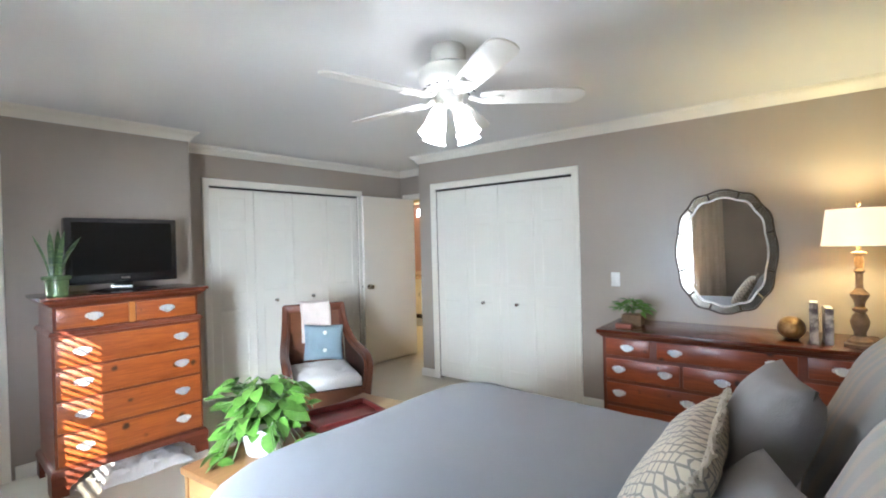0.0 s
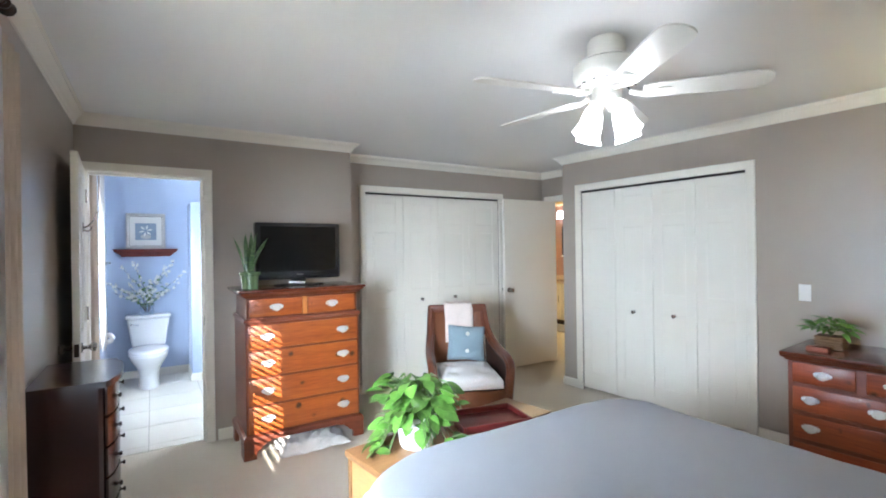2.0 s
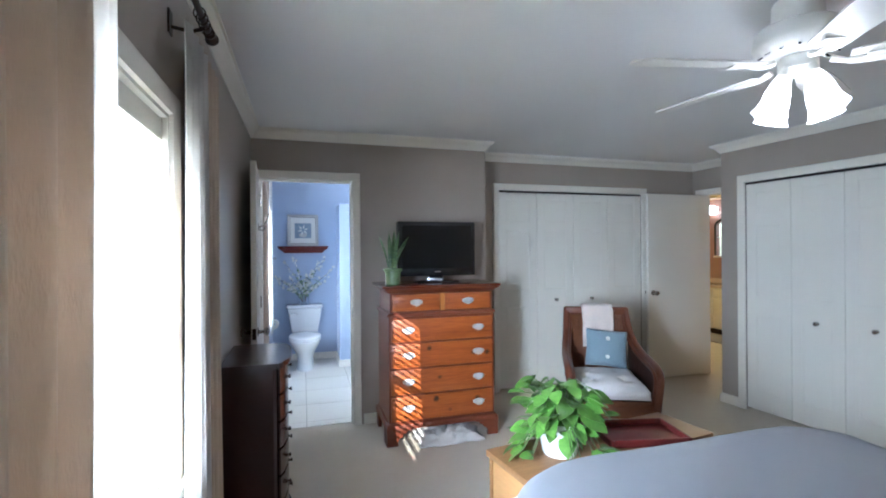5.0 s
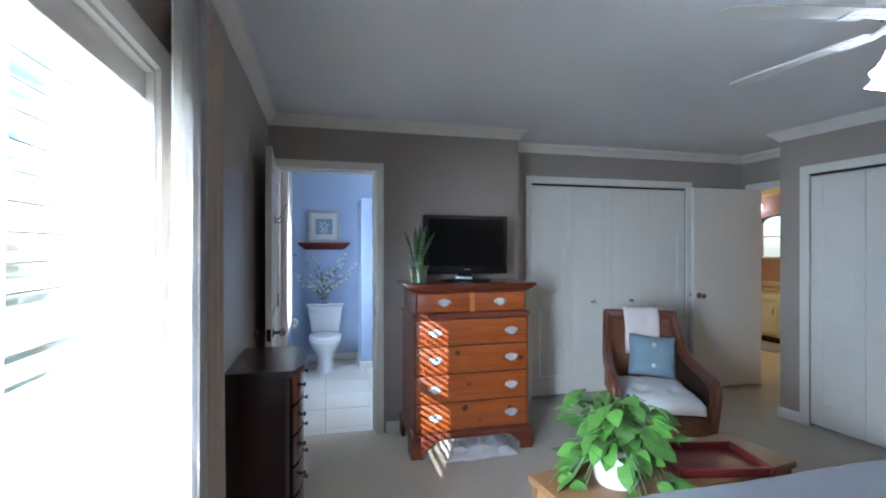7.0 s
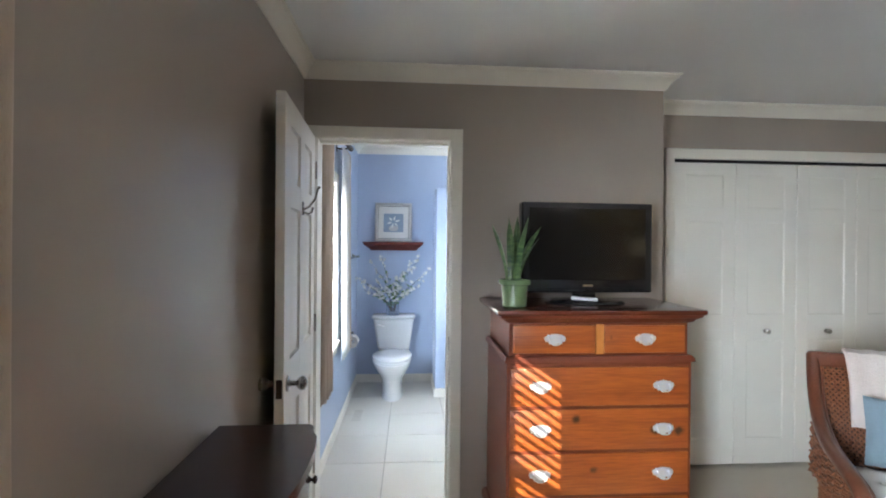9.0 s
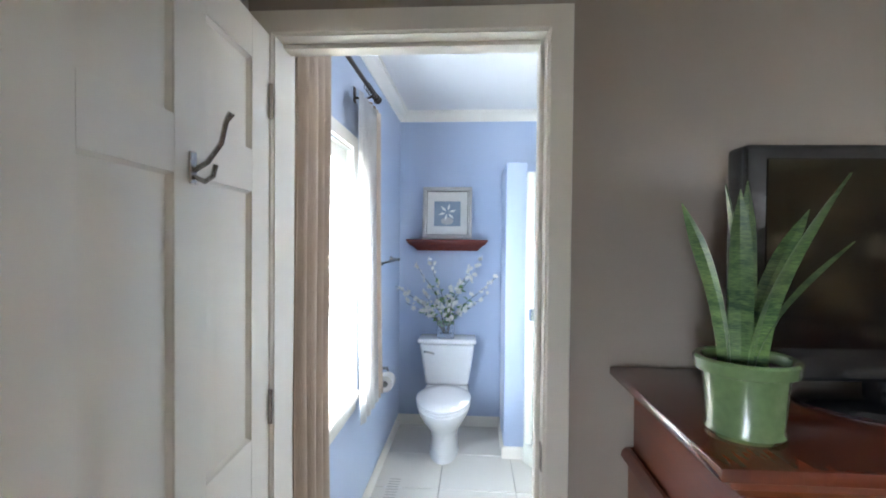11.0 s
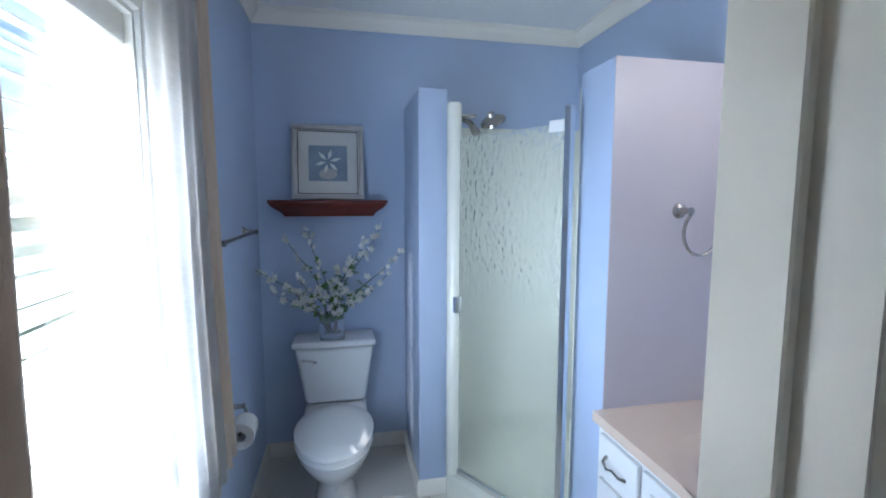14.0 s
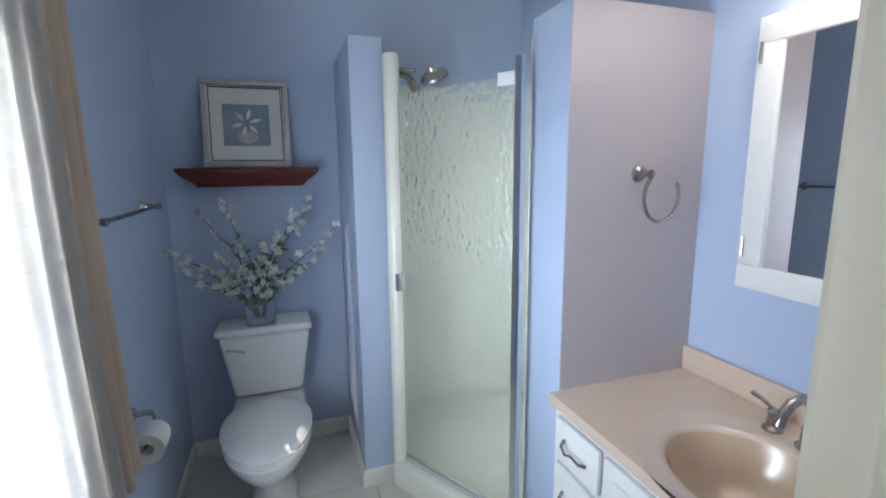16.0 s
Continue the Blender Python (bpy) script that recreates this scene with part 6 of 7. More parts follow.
def taper_box(bm, w0, w1, y0a, y1a, y0b, y1b, z0, z1, bevel):
    made = bmesh.ops.create_cube(bm, size=1.0)["verts"]
    for v in made:
        top = v.co.z > 0
        w = w1 if top else w0
        y0, y1 = (y0b, y1b) if top else (y0a, y1a)
        v.co = Vector((v.co.x * 2 * w, y1 if v.co.y > 0 else y0, z1 if top else z0))
    bmesh.ops.bevel(bm, geom=list({e for v in made for e in v.link_edges}), offset=bevel, segments=4, affect="EDGES", profile=0.5)
    return bm


part("tank", taper_box(bmesh.new(), 0.162, 0.212, -0.19, -0.006, -0.215, -0.004, 0.385, 0.712, 0.028), M["porcelain"], toilet)
part("tank_lid", block(-0.224, -0.232, 0.713, 0.224, -0.003, 0.75, 0.016, 4), M["porcelain"], toilet)
lever = bmesh.new()
tube(lever, [(-0.165, -0.222, 0.655), (-0.165, -0.238, 0.655)], 0.010, 12)
tube(lever, [(-0.165, -0.236, 0.655), (-0.13, -0.240, 0.652), (-0.095, -0.240, 0.640)], [0.006, 0.006, 0.008], 8)
part("flush_lever", lever, M["chrome"], toilet, "chrome flush lever")

# shelf with picture
shelf = thing("wall_shelf", (BATH_BACK, -0.095, 1.455), "cherry wood ledge shelf with a moulded front", "shelf", 90)
part("board", block(-0.318, -0.150, 0.036, 0.318, 0, 0.055, 0.003), M["shelf"], shelf)
bm = bmesh.new()
prof = [(0.0, -0.036), (0.062, -0.036), (0.068, -0.022), (0.090, -0.006), (0.118, 0.010), (0.134, 0.022), (0.142, 0.036), (0.0, 0.036)]
rows = [[bm.verts.new((x - math.copysign(0.0, x) + s * (max(o, 0.062) - 0.142) * 0.85, -o, z)) for o, z in prof] for x, s in ((-0.312, -1), (0.312, 1))]
for k in range(len(prof)):
    bm.faces.new((rows[0][k], rows[1][k], rows[1][(k + 1) % len(prof)], rows[0][(k + 1) % len(prof)]))
bm.faces.new(rows[0])
bm.faces.new(rows[1][::-1])
part("moulding", bm, M["shelf"], shelf)
pic = thing("framed_picture", (0, 0, 0), "framed flower print leaning on the wall shelf", "picture")
pic.matrix_basis = pose(BATH_BACK + 0.075, -0.098, 1.512, 0, 0, 90) @ pose(0, 0, 0, -9, 0, 0)
fw, fh, fb = 0.196, 0.42, 0.026
part("backing", block(-fw + 0.005, 0.004, 0.005, fw - 0.005, 0.010, fh - 0.005), M["paper"], pic)
for b in ((-fw, 0.0, fw, fb), (-fw, fh - fb, fw, fh), (-fw, fb, -fw + fb, fh - fb), (fw - fb, fb, fw, fh - fb)):
    part("frame_rail", block(b[0], -0.014, b[1], b[2], 0.0035, b[3], 0.004), M["silver_frame"], pic)
for b in ((-fw + fb + 0.006, fb + 0.006, fw - fb - 0.006, fb + 0.010), (-fw + fb + 0.006, fh - fb - 0.010, fw - fb - 0.006, fh - fb - 0.006), (-fw + fb + 0.006, fb + 0.0101, -fw + fb + 0.010, fh - fb - 0.0101), (fw - fb - 0.010, fb + 0.0101, fw - fb - 0.006, fh - fb - 0.0101)):
    part("inner_line", block(b[0], 0.0, b[1], b[2], 0.0038, b[3]), M["iron"], pic)
part("print", block(-0.105, 0.001, 0.105, 0.105, 0.0039, 0.305), M["print_blue"], pic, "grey-blue flower print")
for k in range(6):
    a = radians(60 * k + 15)
    part("painted_petal", prism(bmesh.new(), [(0.012 * math.cos(a) + 0.0 + r * math.cos(a + d), 0.215 + 0.012 * math.sin(a) + r * math.sin(a + d)) for r, d in ((0.0, 0.0), (0.030, 0.35), (0.062, 0.0), (0.030, -0.35))], (-0.0002, 0.0008)), M["petal"], pic)
part("painted_bowl", prism(bmesh.new(), [(0.05 * math.cos(t), 0.145 + 0.03 * math.sin(t)) for t in [k * 0.4488 for k in range(14)]], (-0.0001, 0.0009)), M["silver_frame"], pic)

# vase with blossom twigs
VX, VY, VZ = -6.285, -0.093, 0.75
vase = thing("glass_vase", (VX, VY, VZ), "square glass vase holding white blossom branches", "vase")
bm = block(-0.066, -0.066, 0.0, 0.066, 0.066, 0.132, 0.012, 3)
part("glass", bm, M["vase_glass"], vase, "thick blue-tinted square glass").visible_shadow = False
part("pebbles", block(-0.045, -0.045, 0.008, 0.045, 0.045, 0.04, 0.01), M["print_blue"], vase)
petal_bm = bmesh.new()
for k in range(5):
    a = 2 * math.pi * k / 5
    o = [(0.0, -0.002), (0.012, -0.007), (0.022, 0.0), (0.012, 0.007), (0.0, 0.002)]
    vs = [petal_bm.verts.new((x * math.cos(a) - y * math.sin(a), x * math.sin(a) + y * math.cos(a), 0.25 * x)) for x, y in o]
    petal_bm.faces.new(vs)
ext = bmesh.ops.extrude_face_region(petal_bm, geom=list(petal_bm.faces))
for v in ext["geom"]:
    if isinstance(v, bmesh.types.BMVert):
        v.co.z += 0.001
BLOSSOM = mesh_of("blossom", petal_bm, M["petal"])
TWIG_LEAF = leaf_mesh("leaf", M["leaf"], 0.045, 0.020, 0, 0.2, 0.3)
rnd = random.Random(31)
branches = thing("blossom_branches", (VX, VY, VZ), "white flowering branches standing in the vase", "flowers")
tips = [(-0.42, 0.36, 1), (-0.33, 0.30, 0), (-0.20, 0.46, 0), (-0.27, 0.22, 1), (-0.10, 0.50, 1), (0.02, 0.30, 0), (0.10, 0.36, 0), (0.16, 0.46, 1), (0.24, 0.50, 0), (0.35, 0.40, 1), (0.28, 0.28, 0), (0.18, 0.22, 1), (-0.14, 0.28, 0), (0.06, 0.22, 1)]
for ty, tz, d in tips:
    tx = rnd.uniform(0.02, 0.14) if d else rnd.uniform(-0.06, 0.06)
    pts = []
    for i in range(9):
        t = i / 8
        pts.append(Vector((tx * t, 1.12 * ty * t ** 1.25 + 0.012 * math.sin(7 * t + ty * 9), 0.02 + tz * 1.2 * t ** 0.85 + 0.012 * math.sin(5 * t))))
    part("branch", tube(bmesh.new(), pts, [0.0035 - 0.0003 * i for i in range(9)], 5), M["twig"], branches)
    for k in range(12):
        t = rnd.uniform(0.28, 1.0) if k else 1.0
        i = min(7, int(t * 8))
        p = pts[i].lerp(pts[i + 1], t * 8 - i)
        off = Vector((rnd.uniform(-0.5, 1), rnd.uniform(-1, 1), rnd.uniform(-0.3, 1))) * 0.022
        piece("blossom", BLOSSOM, branches, Matrix.Translation(p + off) @ pose(0, 0, 0, rnd.uniform(-60, 60), rnd.uniform(20, 110), rnd.uniform(-40, 40)) @ Matrix.Scale(rnd.uniform(0.7, 1.25), 4))
    for k in range(11):
        t = rnd.uniform(0.18, 0.7)
        i = min(7, int(t * 8))
        piece("leaf", TWIG_LEAF, branches, aim(pts[i], (rnd.uniform(-0.5, 1), rnd.uniform(-1, 1), rnd.uniform(-0.1, 0.8)), rnd.uniform(-60, 60), rnd.uniform(0.6, 1.3)))

# towel bar, paper holder
bar = thing("towel_bar", (-5.72, WIN_Y, 1.36), "brushed nickel towel bar on the blue wall", "towel bar")
for x in (-0.31, 0.31):
    bm = lathe(bmesh.new(), [(0.026, 0), (0.024, 0.006), (0.014, 0.014), (0.010, 0.05), (0.013, 0.068), (0.0005, 0.072)], seg=18)
    part("post", moved(bm, pose(x, 0, 0, -90, 0, 0)), M["nickel"], bar)
part("bar", tube(bmesh.new(), [(-0.31, 0.056, 0), (0.31, 0.056, 0)], 0.008, 12), M["nickel"], bar)
tp = thing("toilet_paper_holder", (-5.60, WIN_Y, 0.675), "nickel paper holder with a white roll", "paper holder")
bm = lathe(bmesh.new(), [(0.024, 0), (0.022, 0.006), (0.012, 0.012), (0.009, 0.05), (0.012, 0.064), (0.0005, 0.066)], seg=18)
part("post", moved(bm, pose(-0.02, 0, 0.01, -90, 0, 0)), M["nickel"], tp)
part("arm", tube(bmesh.new(), [(-0.02, 0.055, 0.01), (0.0, 0.07, 0.004), (0.04, 0.072, -0.03), (0.135, 0.072, -0.032)], 0.006, 8), M["nickel"], tp)
bm = bmesh.new()
rows = [[bm.verts.new((x, 0.072 + r * math.cos(2 * math.pi * i / 28), -0.045 + r * math.sin(2 * math.pi * i / 28))) for i in range(28)] for x, r in ((0.03, 0.020), (0.03, 0.050), (0.13, 0.050), (0.13, 0.020))]
for p, q in zip(rows, rows[1:] + rows[:1]):
    for i in range(28):
        bm.faces.new((p[i], p[(i + 1) % 28], q[(i + 1) % 28], q[i]))
part("paper_roll", bm, M["sheet"], tp, "white paper roll")
vent = thing("floor_vent", (-5.45, -0.36, -0.003), "small white floor register", "vent")
part("frame", block(-0.15, -0.055, 0, 0.15, 0.055, 0.006, 0.002, 1), M["white"], vent)
for k in range(9):
    part("slot", block(-0.125 + k * 0.03, -0.035, 0.0061, -0.115 + k * 0.03, 0.035, 0.0072), M["grout"], vent)

# ---- shower ----
shower = thing("corner_shower", (BATH_BACK, BATH_RIGHT, 0.0), "cream acrylic corner shower with a rain-glass door", "shower")
sx, sy = -BATH_BACK, -BATH_RIGHT
P0, P1 = Vector((-5.868 + sx, 0.516 + sy)), Vector((-5.325, 0.822)) + Vector((sx, sy))
part("back_wall", block(0.001, 0.476 + sy, 0.08, 0.022, -0.002, 1.94, 0.004), M["acrylic"], shower)
part("side_wall", block(0.0225, -0.022, 0.08, -5.386 + sx, -0.002, 1.94, 0.004), M["acrylic"], shower)
part("return_wall", block(0.0225, 0.476 + sy, 0.08, -5.885 + sx, 0.498 + sy, 1.94, 0.004), M["acrylic"], shower)
part("wing_lining", block(-5.408 + sx, 0.89 + sy, 0.08, -5.386 + sx, -0.0225, 1.94, 0.004), M["acrylic"], shower)
bm = lathe(bmesh.new(), [(0.036, 0.0), (0.036, 1.955), (0.030, 1.965), (0.0005, 1.966)], (-5.882 + sx, 0.502 + sy, 0), 20)
part("corner_column", bm, M["acrylic"], shower, "rounded cream edge column")
bm = prism(bmesh.new(), [(0.001, 0.476 + sy), (-5.93 + sx, 0.476 + sy), (P0.x - 0.02, P0.y - 0.04), (P1.x + 0.02, P1.y - 0.04), (-5.386 + sx, 0.89 + sy), (-5.386 + sx, -0.002), (0.001, -0.002)], (0.0, 0.075), "z")
part("pan", bm, M["acrylic"], shower, "cream shower pan")
d = (P1 - P0)
ang = math.degrees(math.atan2(d.y, d.x))
dl = d.length
at_door = pose(P0.x, P0.y, 0, 0, 0, ang)
part("curb", moved(block(-0.03, -0.05, 0.0, dl + 0.03, 0.05, 0.135, 0.014, 3), at_door), M["acrylic"], shower)
part("drain", lathe(bmesh.new(), [(0.045, 0.0755), (0.045, 0.079), (0.0005, 0.080)], (-5.72 + sx, 0.95 + sy, 0), 20), M["chrome"], shower)
door = part("glass_door", moved(block(0.016, -0.004, 0.165, dl - 0.03, 0.004, 1.80), at_door), M["rain_glass"], shower, "rippled rain-glass door")
door.visible_shadow = False
for name, b in (("door_rail", (0.0, -0.014, 0.137, dl, 0.014, 0.168)), ("door_stile", (0.0, -0.010, 0.168, 0.0155, 0.010, 1.80)), ("door_stile", (dl - 0.029, -0.016, 0.168, dl, 0.016, 1.86))):
    part(name, moved(block(*b, 0.003, 1), at_door), M["chrome"], shower, "chrome frame")
part("door_handle", moved(block(0.012, -0.045, 0.97, 0.040, -0.0045, 1.05, 0.006), at_door), M["chrome"], shower)
part("pivot_plate", moved(block(dl - 0.10, -0.012, 1.77, dl - 0.03, -0.0045, 1.815, 0.003, 1), at_door), M["white"], shower, "white pivot cover")
hx, hy = -5.99 + sx, 0.50 + sy
part("shower_arm", tube(bmesh.new(), [(hx, hy, 1.90), (hx + 0.02, hy + 0.06, 1.925), (hx + 0.06, hy + 0.12, 1.915)], 0.010, 10), M["nickel"], shower)
part("shower_head", moved(lathe(bmesh.new(), [(0.0005, 0.02), (0.016, 0.018), (0.022, 0.0), (0.060, -0.020), (0.064, -0.032), (0.0005, -0.034)], seg=24), pose(hx + 0.09, hy + 0.19, 1.915, 25, 28, 0)), M["nickel"], shower, "nickel shower head")
part("hand_shower", tube(bmesh.new(), [(hx - 0.03, hy + 0.05, 1.93), (hx + 0.03, hy + 0.10, 1.89), (hx + 0.05, hy + 0.13, 1.83)], [0.012, 0.016, 0.024], 10), M["nickel"], shower)
for z in (1.0, 1.35, 1.6):
    part("corner_ledge", block(0.023, 0.50 + sy, z, 0.12, 0.60 + sy, z + 0.02, 0.006), M["acrylic"], shower)
for k, (z, h, mname) in enumerate(((1.02, 0.17, "white"), (1.37, 0.16, "print_blue"), (1.62, 0.13, "white"))):
    bt = solid("shampoo_bottle", lathe(bmesh.new(), [(0.0005, 0), (0.026, 0), (0.028, 0.01), (0.028, h * 0.75), (0.012, h * 0.85), (0.012, h), (0.0005, h)], seg=18), M[mname], "plastic bottle on a shower corner ledge", "bottle", pose(BATH_BACK + 0.07, 0.55, z), "bottles in the shower")

# ---- vanity ----
vanity = thing("vanity_cabinet", (-5.154, BATH_RIGHT - 0.002, 0.0), "white panelled vanity cabinet", "vanity")
VW = 1.09
bm = block(0.0, -0.555, 0.09, VW, 0.0, 0.582)
box(bm, 0.0, -0.555, 0.582, VW, -0.533, 0.722)
box(bm, 0.0, -0.02, 0.582, VW, 0.0, 0.722)
box(bm, 0.0, -0.533, 0.582, 0.02, -0.02, 0.722)
box(bm, VW - 0.02, -0.533, 0.582, VW, -0.02, 0.722)
part("carcass", bm, M["cabinet"], vanity)
part("toe_kick", block(0.0, -0.49, 0.0, VW, 0.0, 0.0895), M["cabinet"], vanity)
for x0, x1 in ((0.03, 0.25), (0.84, 1.06)):
    for z0, z1 in ((0.545, 0.69), (0.34, 0.525), (0.12, 0.32)):
        dr = part("drawer", block(x0, -0.575, z0, x1, -0.5555, z1, 0.006), M["cabinet"], vanity)
        xm, zm = (x0 + x1) / 2, (z0 + z1) / 2
        part("handle", tube(bmesh.new(), [(xm - 0.055, -0.576, zm + 0.012), (xm - 0.045, -0.596, zm + 0.004), (xm - 0.015, -0.602, zm - 0.008), (xm + 0.015, -0.602, zm + 0.006), (xm + 0.045, -0.596, zm - 0.004), (xm + 0.055, -0.576, zm - 0.010)], [0.007, 0.005, 0.004, 0.004, 0.005, 0.007], 8), M["nickel"], dr, "scrolled nickel handle")
for x0, x1 in ((0.27, 0.54), (0.55, 0.82)):
    dr = part("door", block(x0, -0.573, 0.12, x1, -0.5555, 0.69, 0.004), M["cabinet"], vanity)
    part("door_panel", block(x0 + 0.045, -0.579, 0.165, x1 - 0.045, -0.5735, 0.645, 0.004), M["cabinet"], dr)
counter = thing("sink_counter", (-5.154, BATH_RIGHT - 0.002, 0.7225), "beige cultured marble vanity top with an oval basin", "sink counter")
SC, SA, SB = (0.55, -0.335), 0.235, 0.185


def counter_bm():
    """A slab with an oval basin sunk in it; the deck is laid in rays from the basin's rim to the edge."""
    bm = bmesh.new()
    n = 96
    x0, y0, x1, y1, top = 0.0, -0.585, VW, -0.002, 0.036
    rays, outer = [], []
    for i in range(n):
        t = 2 * math.pi * i / n
        c, s = math.cos(t), math.sin(t)
        k = min((x1 - SC[0]) / c if c > 1e-9 else ((x0 - SC[0]) / c if c < -1e-9 else 9e9), (y1 - SC[1]) / s if s > 1e-9 else ((y0 - SC[1]) / s if s < -1e-9 else 9e9))
        outer.append((SC[0] + c * k, SC[1] + s * k))
    for cx, cy in ((x0, y0), (x1, y0), (x1, y1), (x0, y1)):
        i = min(range(n), key=lambda q: (outer[q][0] - cx) ** 2 + (outer[q][1] - cy) ** 2)
        outer[i] = (cx, cy)
    spec = [("o", 0, -0.001), ("o", 0, 1), (1.42, 1), (1.36, 1), (1.30, 0.88), (1.12, 0.84), (1.04, 0.76), (1.0, 0.45), (0.95, -0.4), (0.86, -1.5), (0.70, -2.6), (0.5, -3.2), (0.25, -3.5), (0.08, -3.55)]
    rows = []
    for e in spec:
        row = []
        for i in range(n):
            t = 2 * math.pi * i / n
            if e[0] == "o":
                row.append(bm.verts.new((outer[i][0], outer[i][1], top if e[2] == 1 else 0.0)))
            else:
                row.append(bm.verts.new((SC[0] + SA * e[0] * math.cos(t), SC[1] + SB * e[0] * math.sin(t), top * e[1])))
        rows.append(row)
    for p, q in zip(rows, rows[1:]):
        for i in range(n):
            bm.faces.new((p[i], p[(i + 1) % n], q[(i + 1) % n], q[i]))
    bm.faces.new(rows[-1])
    return bm


slab = part("slab", counter_bm(), M["marble"], counter, smooth=50)
slab.data.materials.append(M["basin"])
for poly in slab.data.polygons:
    c = poly.center
    if c.z < 0.026 and ((c.x - SC[0]) / SA) ** 2 + ((c.y - SC[1]) / SB) ** 2 < 1.02:
        poly.material_index = 1
part("backsplash", block(0.0, -0.024, 0.0362, VW, -0.001, 0.125, 0.006), M["marble"], counter, "marble splash strip")
part("drain", lathe(bmesh.new(), [(0.022, -0.1275), (0.022, -0.124), (0.0005, -0.122)], (SC[0], SC[1], 0), 18), M["chrome"], counter)

faucet = thing("faucet", (-5.154 + SC[0] - 0.045, BATH_RIGHT - 0.115, 0.7585), "brushed nickel arched basin faucet with lever handles", "faucet")
part("base", lathe(bmesh.new(), [(0.030, 0), (0.030, 0.006), (0.020, 0.014), (0.017, 0.06), (0.0005, 0.062)], seg=20), M["nickel"], faucet)
part("spout", tube(bmesh.new(), [(0, 0, 0.03), (0, 0.004, 0.085), (0, -0.008, 0.125), (0, -0.045, 0.150), (0, -0.085, 0.142), (0, -0.115, 0.115), (0, -0.122, 0.088)], [0.015, 0.014, 0.0135, 0.013, 0.013, 0.013, 0.014], 14), M["nickel"], faucet)
for x in (-0.095, 0.095):
    part("handle_base", lathe(bmesh.new(), [(0.026, 0), (0.026, 0.006), (0.017, 0.014), (0.014, 0.05), (0.018, 0.058), (0.0005, 0.066)], (x, 0, 0), 18), M["nickel"], faucet)
    part("handle", tube(bmesh.new(), [(x, 0, 0.06), (x * 1.4, 0.004, 0.072), (x * 1.75, 0.006, 0.078)], [0.006, 0.006, 0.008], 10), M["nickel"], faucet)

cab = thing("medicine_cabinet", (-4.963, BATH_RIGHT - 0.001, 1.118), "white framed mirrored medicine cabinet", "medicine cabinet")
cw_, ch_ = 0.62, 0.80
part("box", block(0.008, -0.018, 0.008, cw_ - 0.008, 0.0, ch_ - 0.008), M["cabinet"], cab)
for b in ((0, 0, cw_, 0.075), (0, ch_ - 0.075, cw_, ch_), (0, 0.075, 0.075, ch_ - 0.075), (cw_ - 0.075, 0.075, cw_, ch_ - 0.075)):
    part("frame_rail", block(b[0], -0.040, b[1], b[2], -0.0185, b[3], 0.005), M["cabinet"], cab)
part("mirror_glass", block(0.072, -0.030, 0.072, cw_ - 0.072, -0.024, ch_ - 0.072), M["mirror"], cab, "mirror glass", 0)
for z in (0.10, 0.67):
    part("hinge", lathe(bmesh.new(), [(0.005, 0), (0.006, 0.02), (0.005, 0.06)], (0.016, -0.043, z), 8), M["nickel"], cab)
ring = thing("towel_ring", (-5.155, 1.156, 1.473), "brushed nickel open towel ring", "towel ring")
part("post", moved(lathe(bmesh.new(), [(0.028, 0), (0.026, 0.008), (0.015, 0.016), (0.010, 0.045), (0.014, 0.06), (0.0005, 0.064)], seg=20), pose(0, 0, 0, 0, 90, 0)), M["nickel"], ring)
pts = [(0.055 + 0.004 * k / 24, 0.048 + 0.070 * math.sin(radians(-40 - k * 11)), -0.075 + 0.080 * math.cos(radians(-40 - k * 11))) for k in range(25)]
part("ring", tube(bmesh.new(), [(0.05, 0.0, 0.0), (0.055, 0.012, -0.005)] + pts[:1] + pts[1:25], 0.0062, 10), M["nickel"], ring)
vlight = thing("vanity_light", (-4.68, BATH_RIGHT - 0.001, 2.12), "white vanity light above the medicine cabinet", "light")
part("plate", block(-0.25, -0.025, -0.035, 0.25, 0, 0.055, 0.008), M["nickel"], vlight, "brushed nickel back plate")
for sx in (-0.17, 0.17):
    part("arm", tube(bmesh.new(), [(sx, -0.02, 0.01), (sx, -0.06, 0.03), (sx, -0.10, 0.022), (sx, -0.11, 0.0)], 0.009, 10), M["nickel"], vlight)
    part("shade", lathe(bmesh.new(), [(0.020, 0.004), (0.030, 0.0), (0.042, -0.03), (0.050, -0.07), (0.062, -0.10), (0.078, -0.118), (0.080, -0.121), (0.074, -0.119), (0.058, -0.098), (0.046, -0.07), (0.036, -0.03), (0.0005, -0.012)], (sx, -0.11, 0.0), 28), M["vanity_glass"], vlight, "lit white glass bell shade")

# ---- hall ----
hv = thing("hall_vanity", (-6.12, 6.98, 0.0), "cream bathroom vanity seen through the doorway", "vanity")
part("carcass", block(-0.7, -0.52, 0.1, 0.7, 0, 0.78, 0.003, 1), M["trim"], hv)
part("toe_kick", block(-0.7, -0.45, 0, 0.7, 0, 0.0995), M["bronze"], hv)
for x0, x1 in ((-0.66, -0.34), (-0.32, 0.0), (0.02, 0.33), (0.35, 0.66)):
    dd = part("door", block(x0, -0.538, 0.14, x1, -0.5205, 0.60, 0.004), M["trim"], hv)
    part("handle", tube(bmesh.new(), [(x1 - 0.03, -0.54, 0.44), (x1 - 0.03, -0.56, 0.45), (x1 - 0.03, -0.56, 0.53), (x1 - 0.03, -0.54, 0.54)], 0.005, 6), M["bronze"], dd)
    part("drawer", block(x0, -0.538, 0.63, x1, -0.5205, 0.75, 0.004), M["trim"], hv)
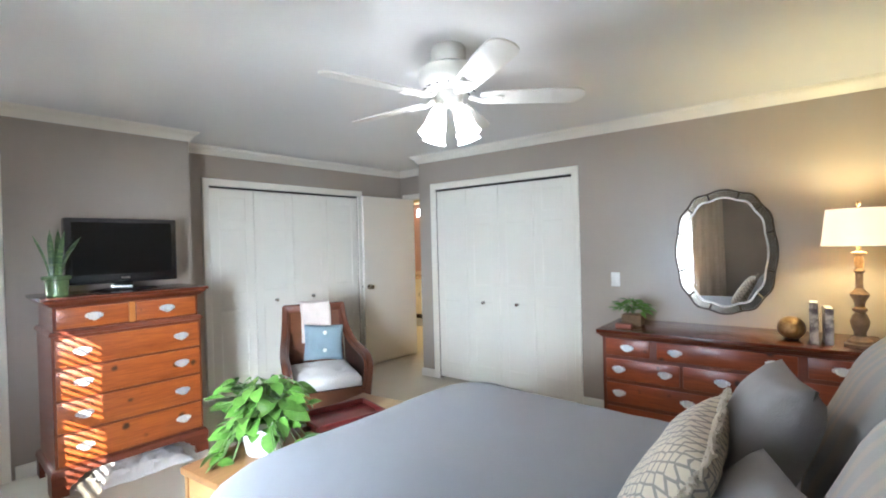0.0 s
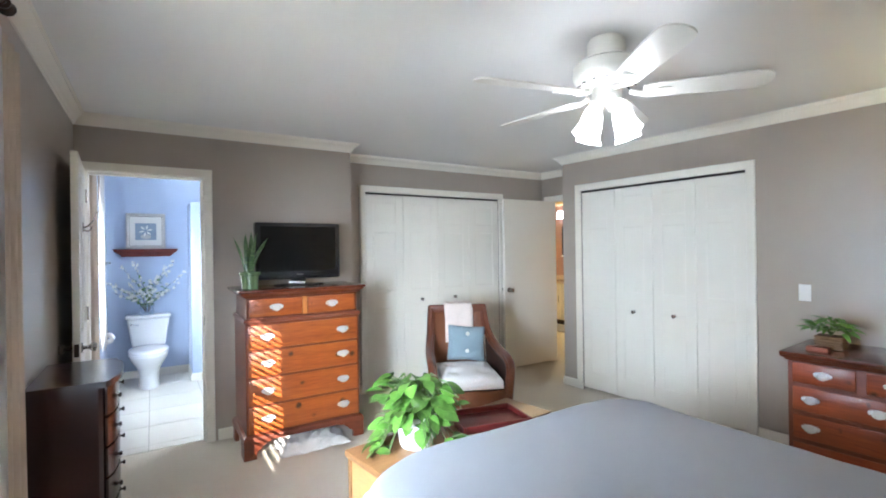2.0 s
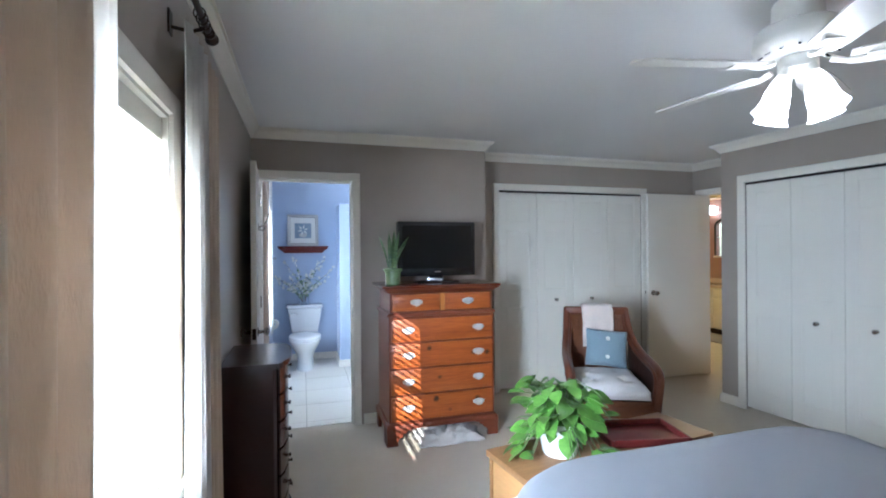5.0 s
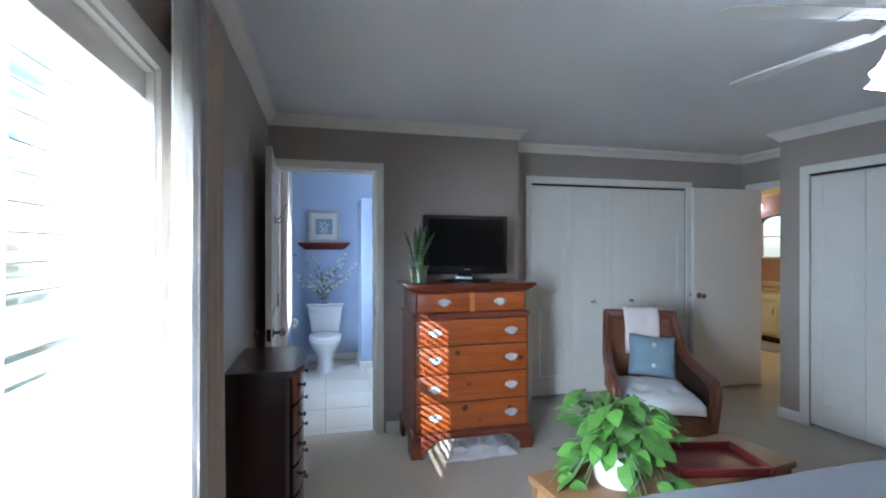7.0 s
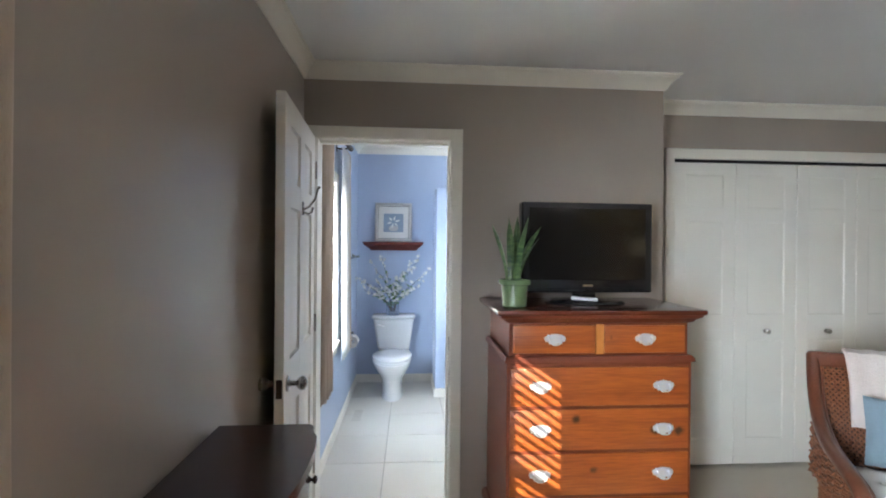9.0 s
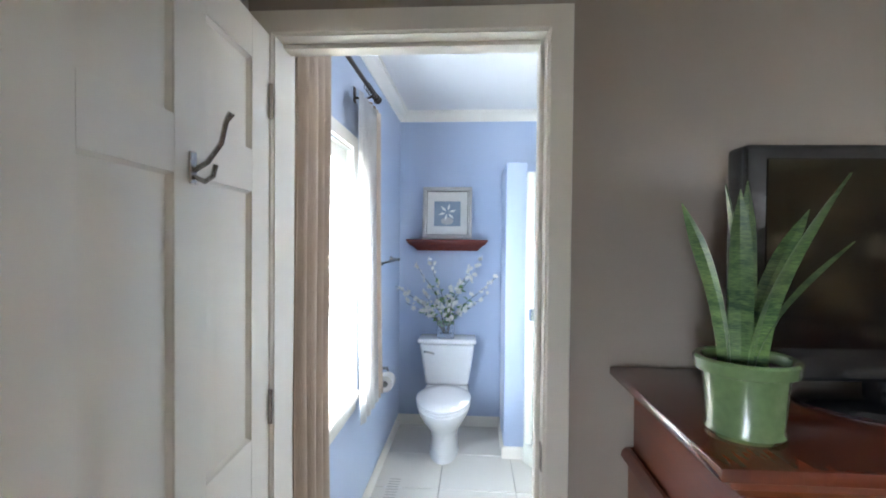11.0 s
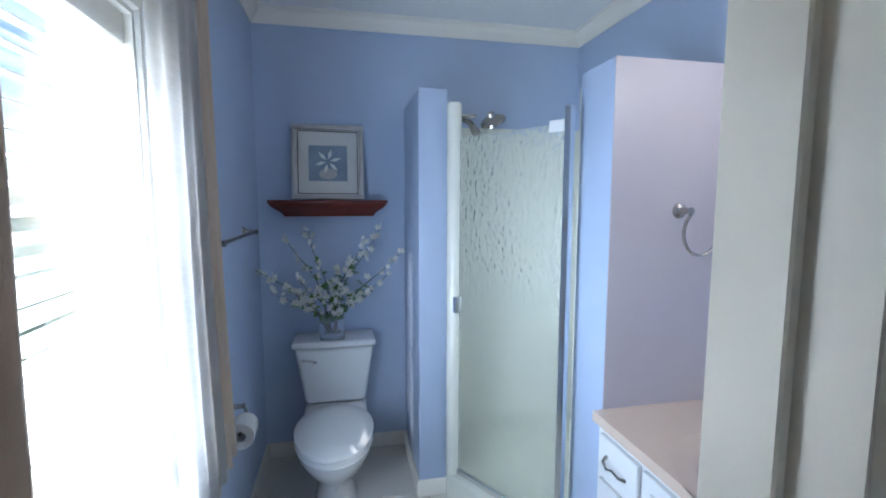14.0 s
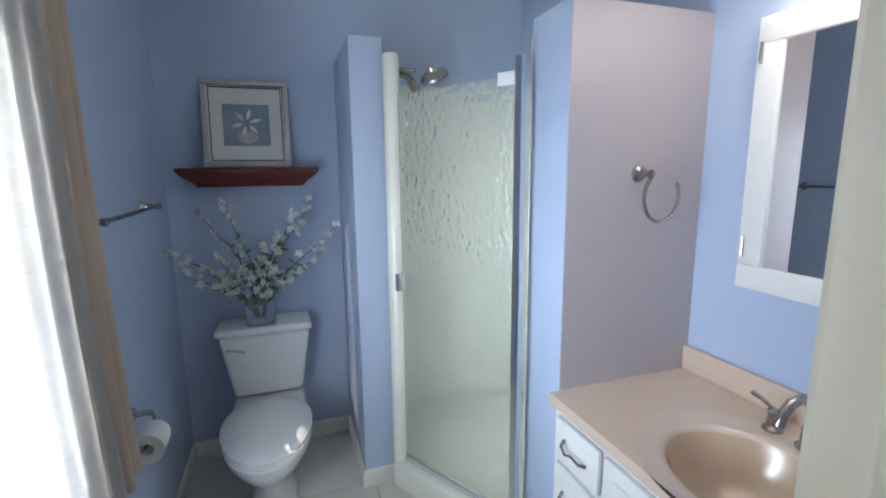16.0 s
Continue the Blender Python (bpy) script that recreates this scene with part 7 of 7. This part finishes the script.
part("counter", block(-0.72, -0.55, 0.781, 0.72, 0, 0.815, 0.006), M["marble"], hv)
part("splash", block(-0.72, -0.02, 0.8155, 0.72, 0, 0.90, 0.003), M["marble"], hv)
hw = thing("hall_window", (-6.08, 6.999, 1.29), "arched dark-framed window above the far vanity", "window")
arch = [(-0.48, 0.0), (-0.48, 0.56), (-0.44, 0.61), (-0.34, 0.66), (-0.2, 0.68), (0.0, 0.688), (0.2, 0.68), (0.34, 0.66), (0.44, 0.61), (0.48, 0.56), (0.48, 0.0)]
part("frame", tube(bmesh.new(), [(x, 0.0, z) for x, z in arch], 0.018, 8), M["iron"], hw, "dark bronze arched frame")
part("sill", block(-0.5, -0.03, -0.02, 0.5, 0.02, 0.012, 0.004), M["trim"], hw)
part("mullion", block(-0.012, 0.04, 0.0, 0.012, 0.06, 0.68), M["trim"], hw)
part("transom", block(-0.47, 0.04, 0.33, 0.47, 0.06, 0.35), M["trim"], hw)
part("glass", block(-0.475, 0.048, 0.0, 0.475, 0.052, 0.688), M["glass"], hw, "", 0).visible_shadow = False
for s in (-1, 1):
    part("corner", prism(bmesh.new(), [(s * 0.48, 0.69), (s * 0.48, 0.56), (s * 0.44, 0.61), (s * 0.34, 0.66), (s * 0.2, 0.68), (s * 0.1, 0.69)], (0.004, 0.09)), M["rose"], hw)
hl = thing("hall_wall_lamp", (-6.53, 6.999, 2.13), "lit white glass wall lamp", "lamp")
part("plate", block(-0.06, -0.02, -0.05, 0.06, 0, 0.05, 0.004), M["nickel"], hl)
part("shade", lathe(bmesh.new(), [(0.04, 0.06), (0.055, 0.02), (0.07, -0.06), (0.075, -0.09)], (0, -0.10, 0), 20), M["fan_glass"], hl, "glowing white glass shade")
solid("bath_mat", block(-0.4, -0.25, 0.0, 0.4, 0.25, 0.018, 0.008), M["grey_pillow"], "grey bath mat on the hall floor", "mat", pose(-5.75, 6.15, 0.0))

# ---- floor tiles, last ----
TILE = mesh_of("tile", block(0.003, 0.003, -0.0038, 0.457, 0.457, 0.004, 0.002, 1), M["tile"])
x = -5.475 - 3 * 0.46
while x < -3.99:
    y = -0.08 - 0.46
    while y < 1.35:
        x0, x1, y0, y1 = max(x, BATH_BACK), min(x + 0.46, -3.985), max(y, WIN_Y), min(y + 0.46, BATH_RIGHT)
        if x1 - x0 > 0.02 and y1 - y0 > 0.02:
            piece("tile", TILE, bath_floor, Matrix.Translation((x0, y0, 0)) @ Matrix.Diagonal(((x1 - x0) / 0.46, (y1 - y0) / 0.46, 1, 1)))
        y += 0.46
    x += 0.46
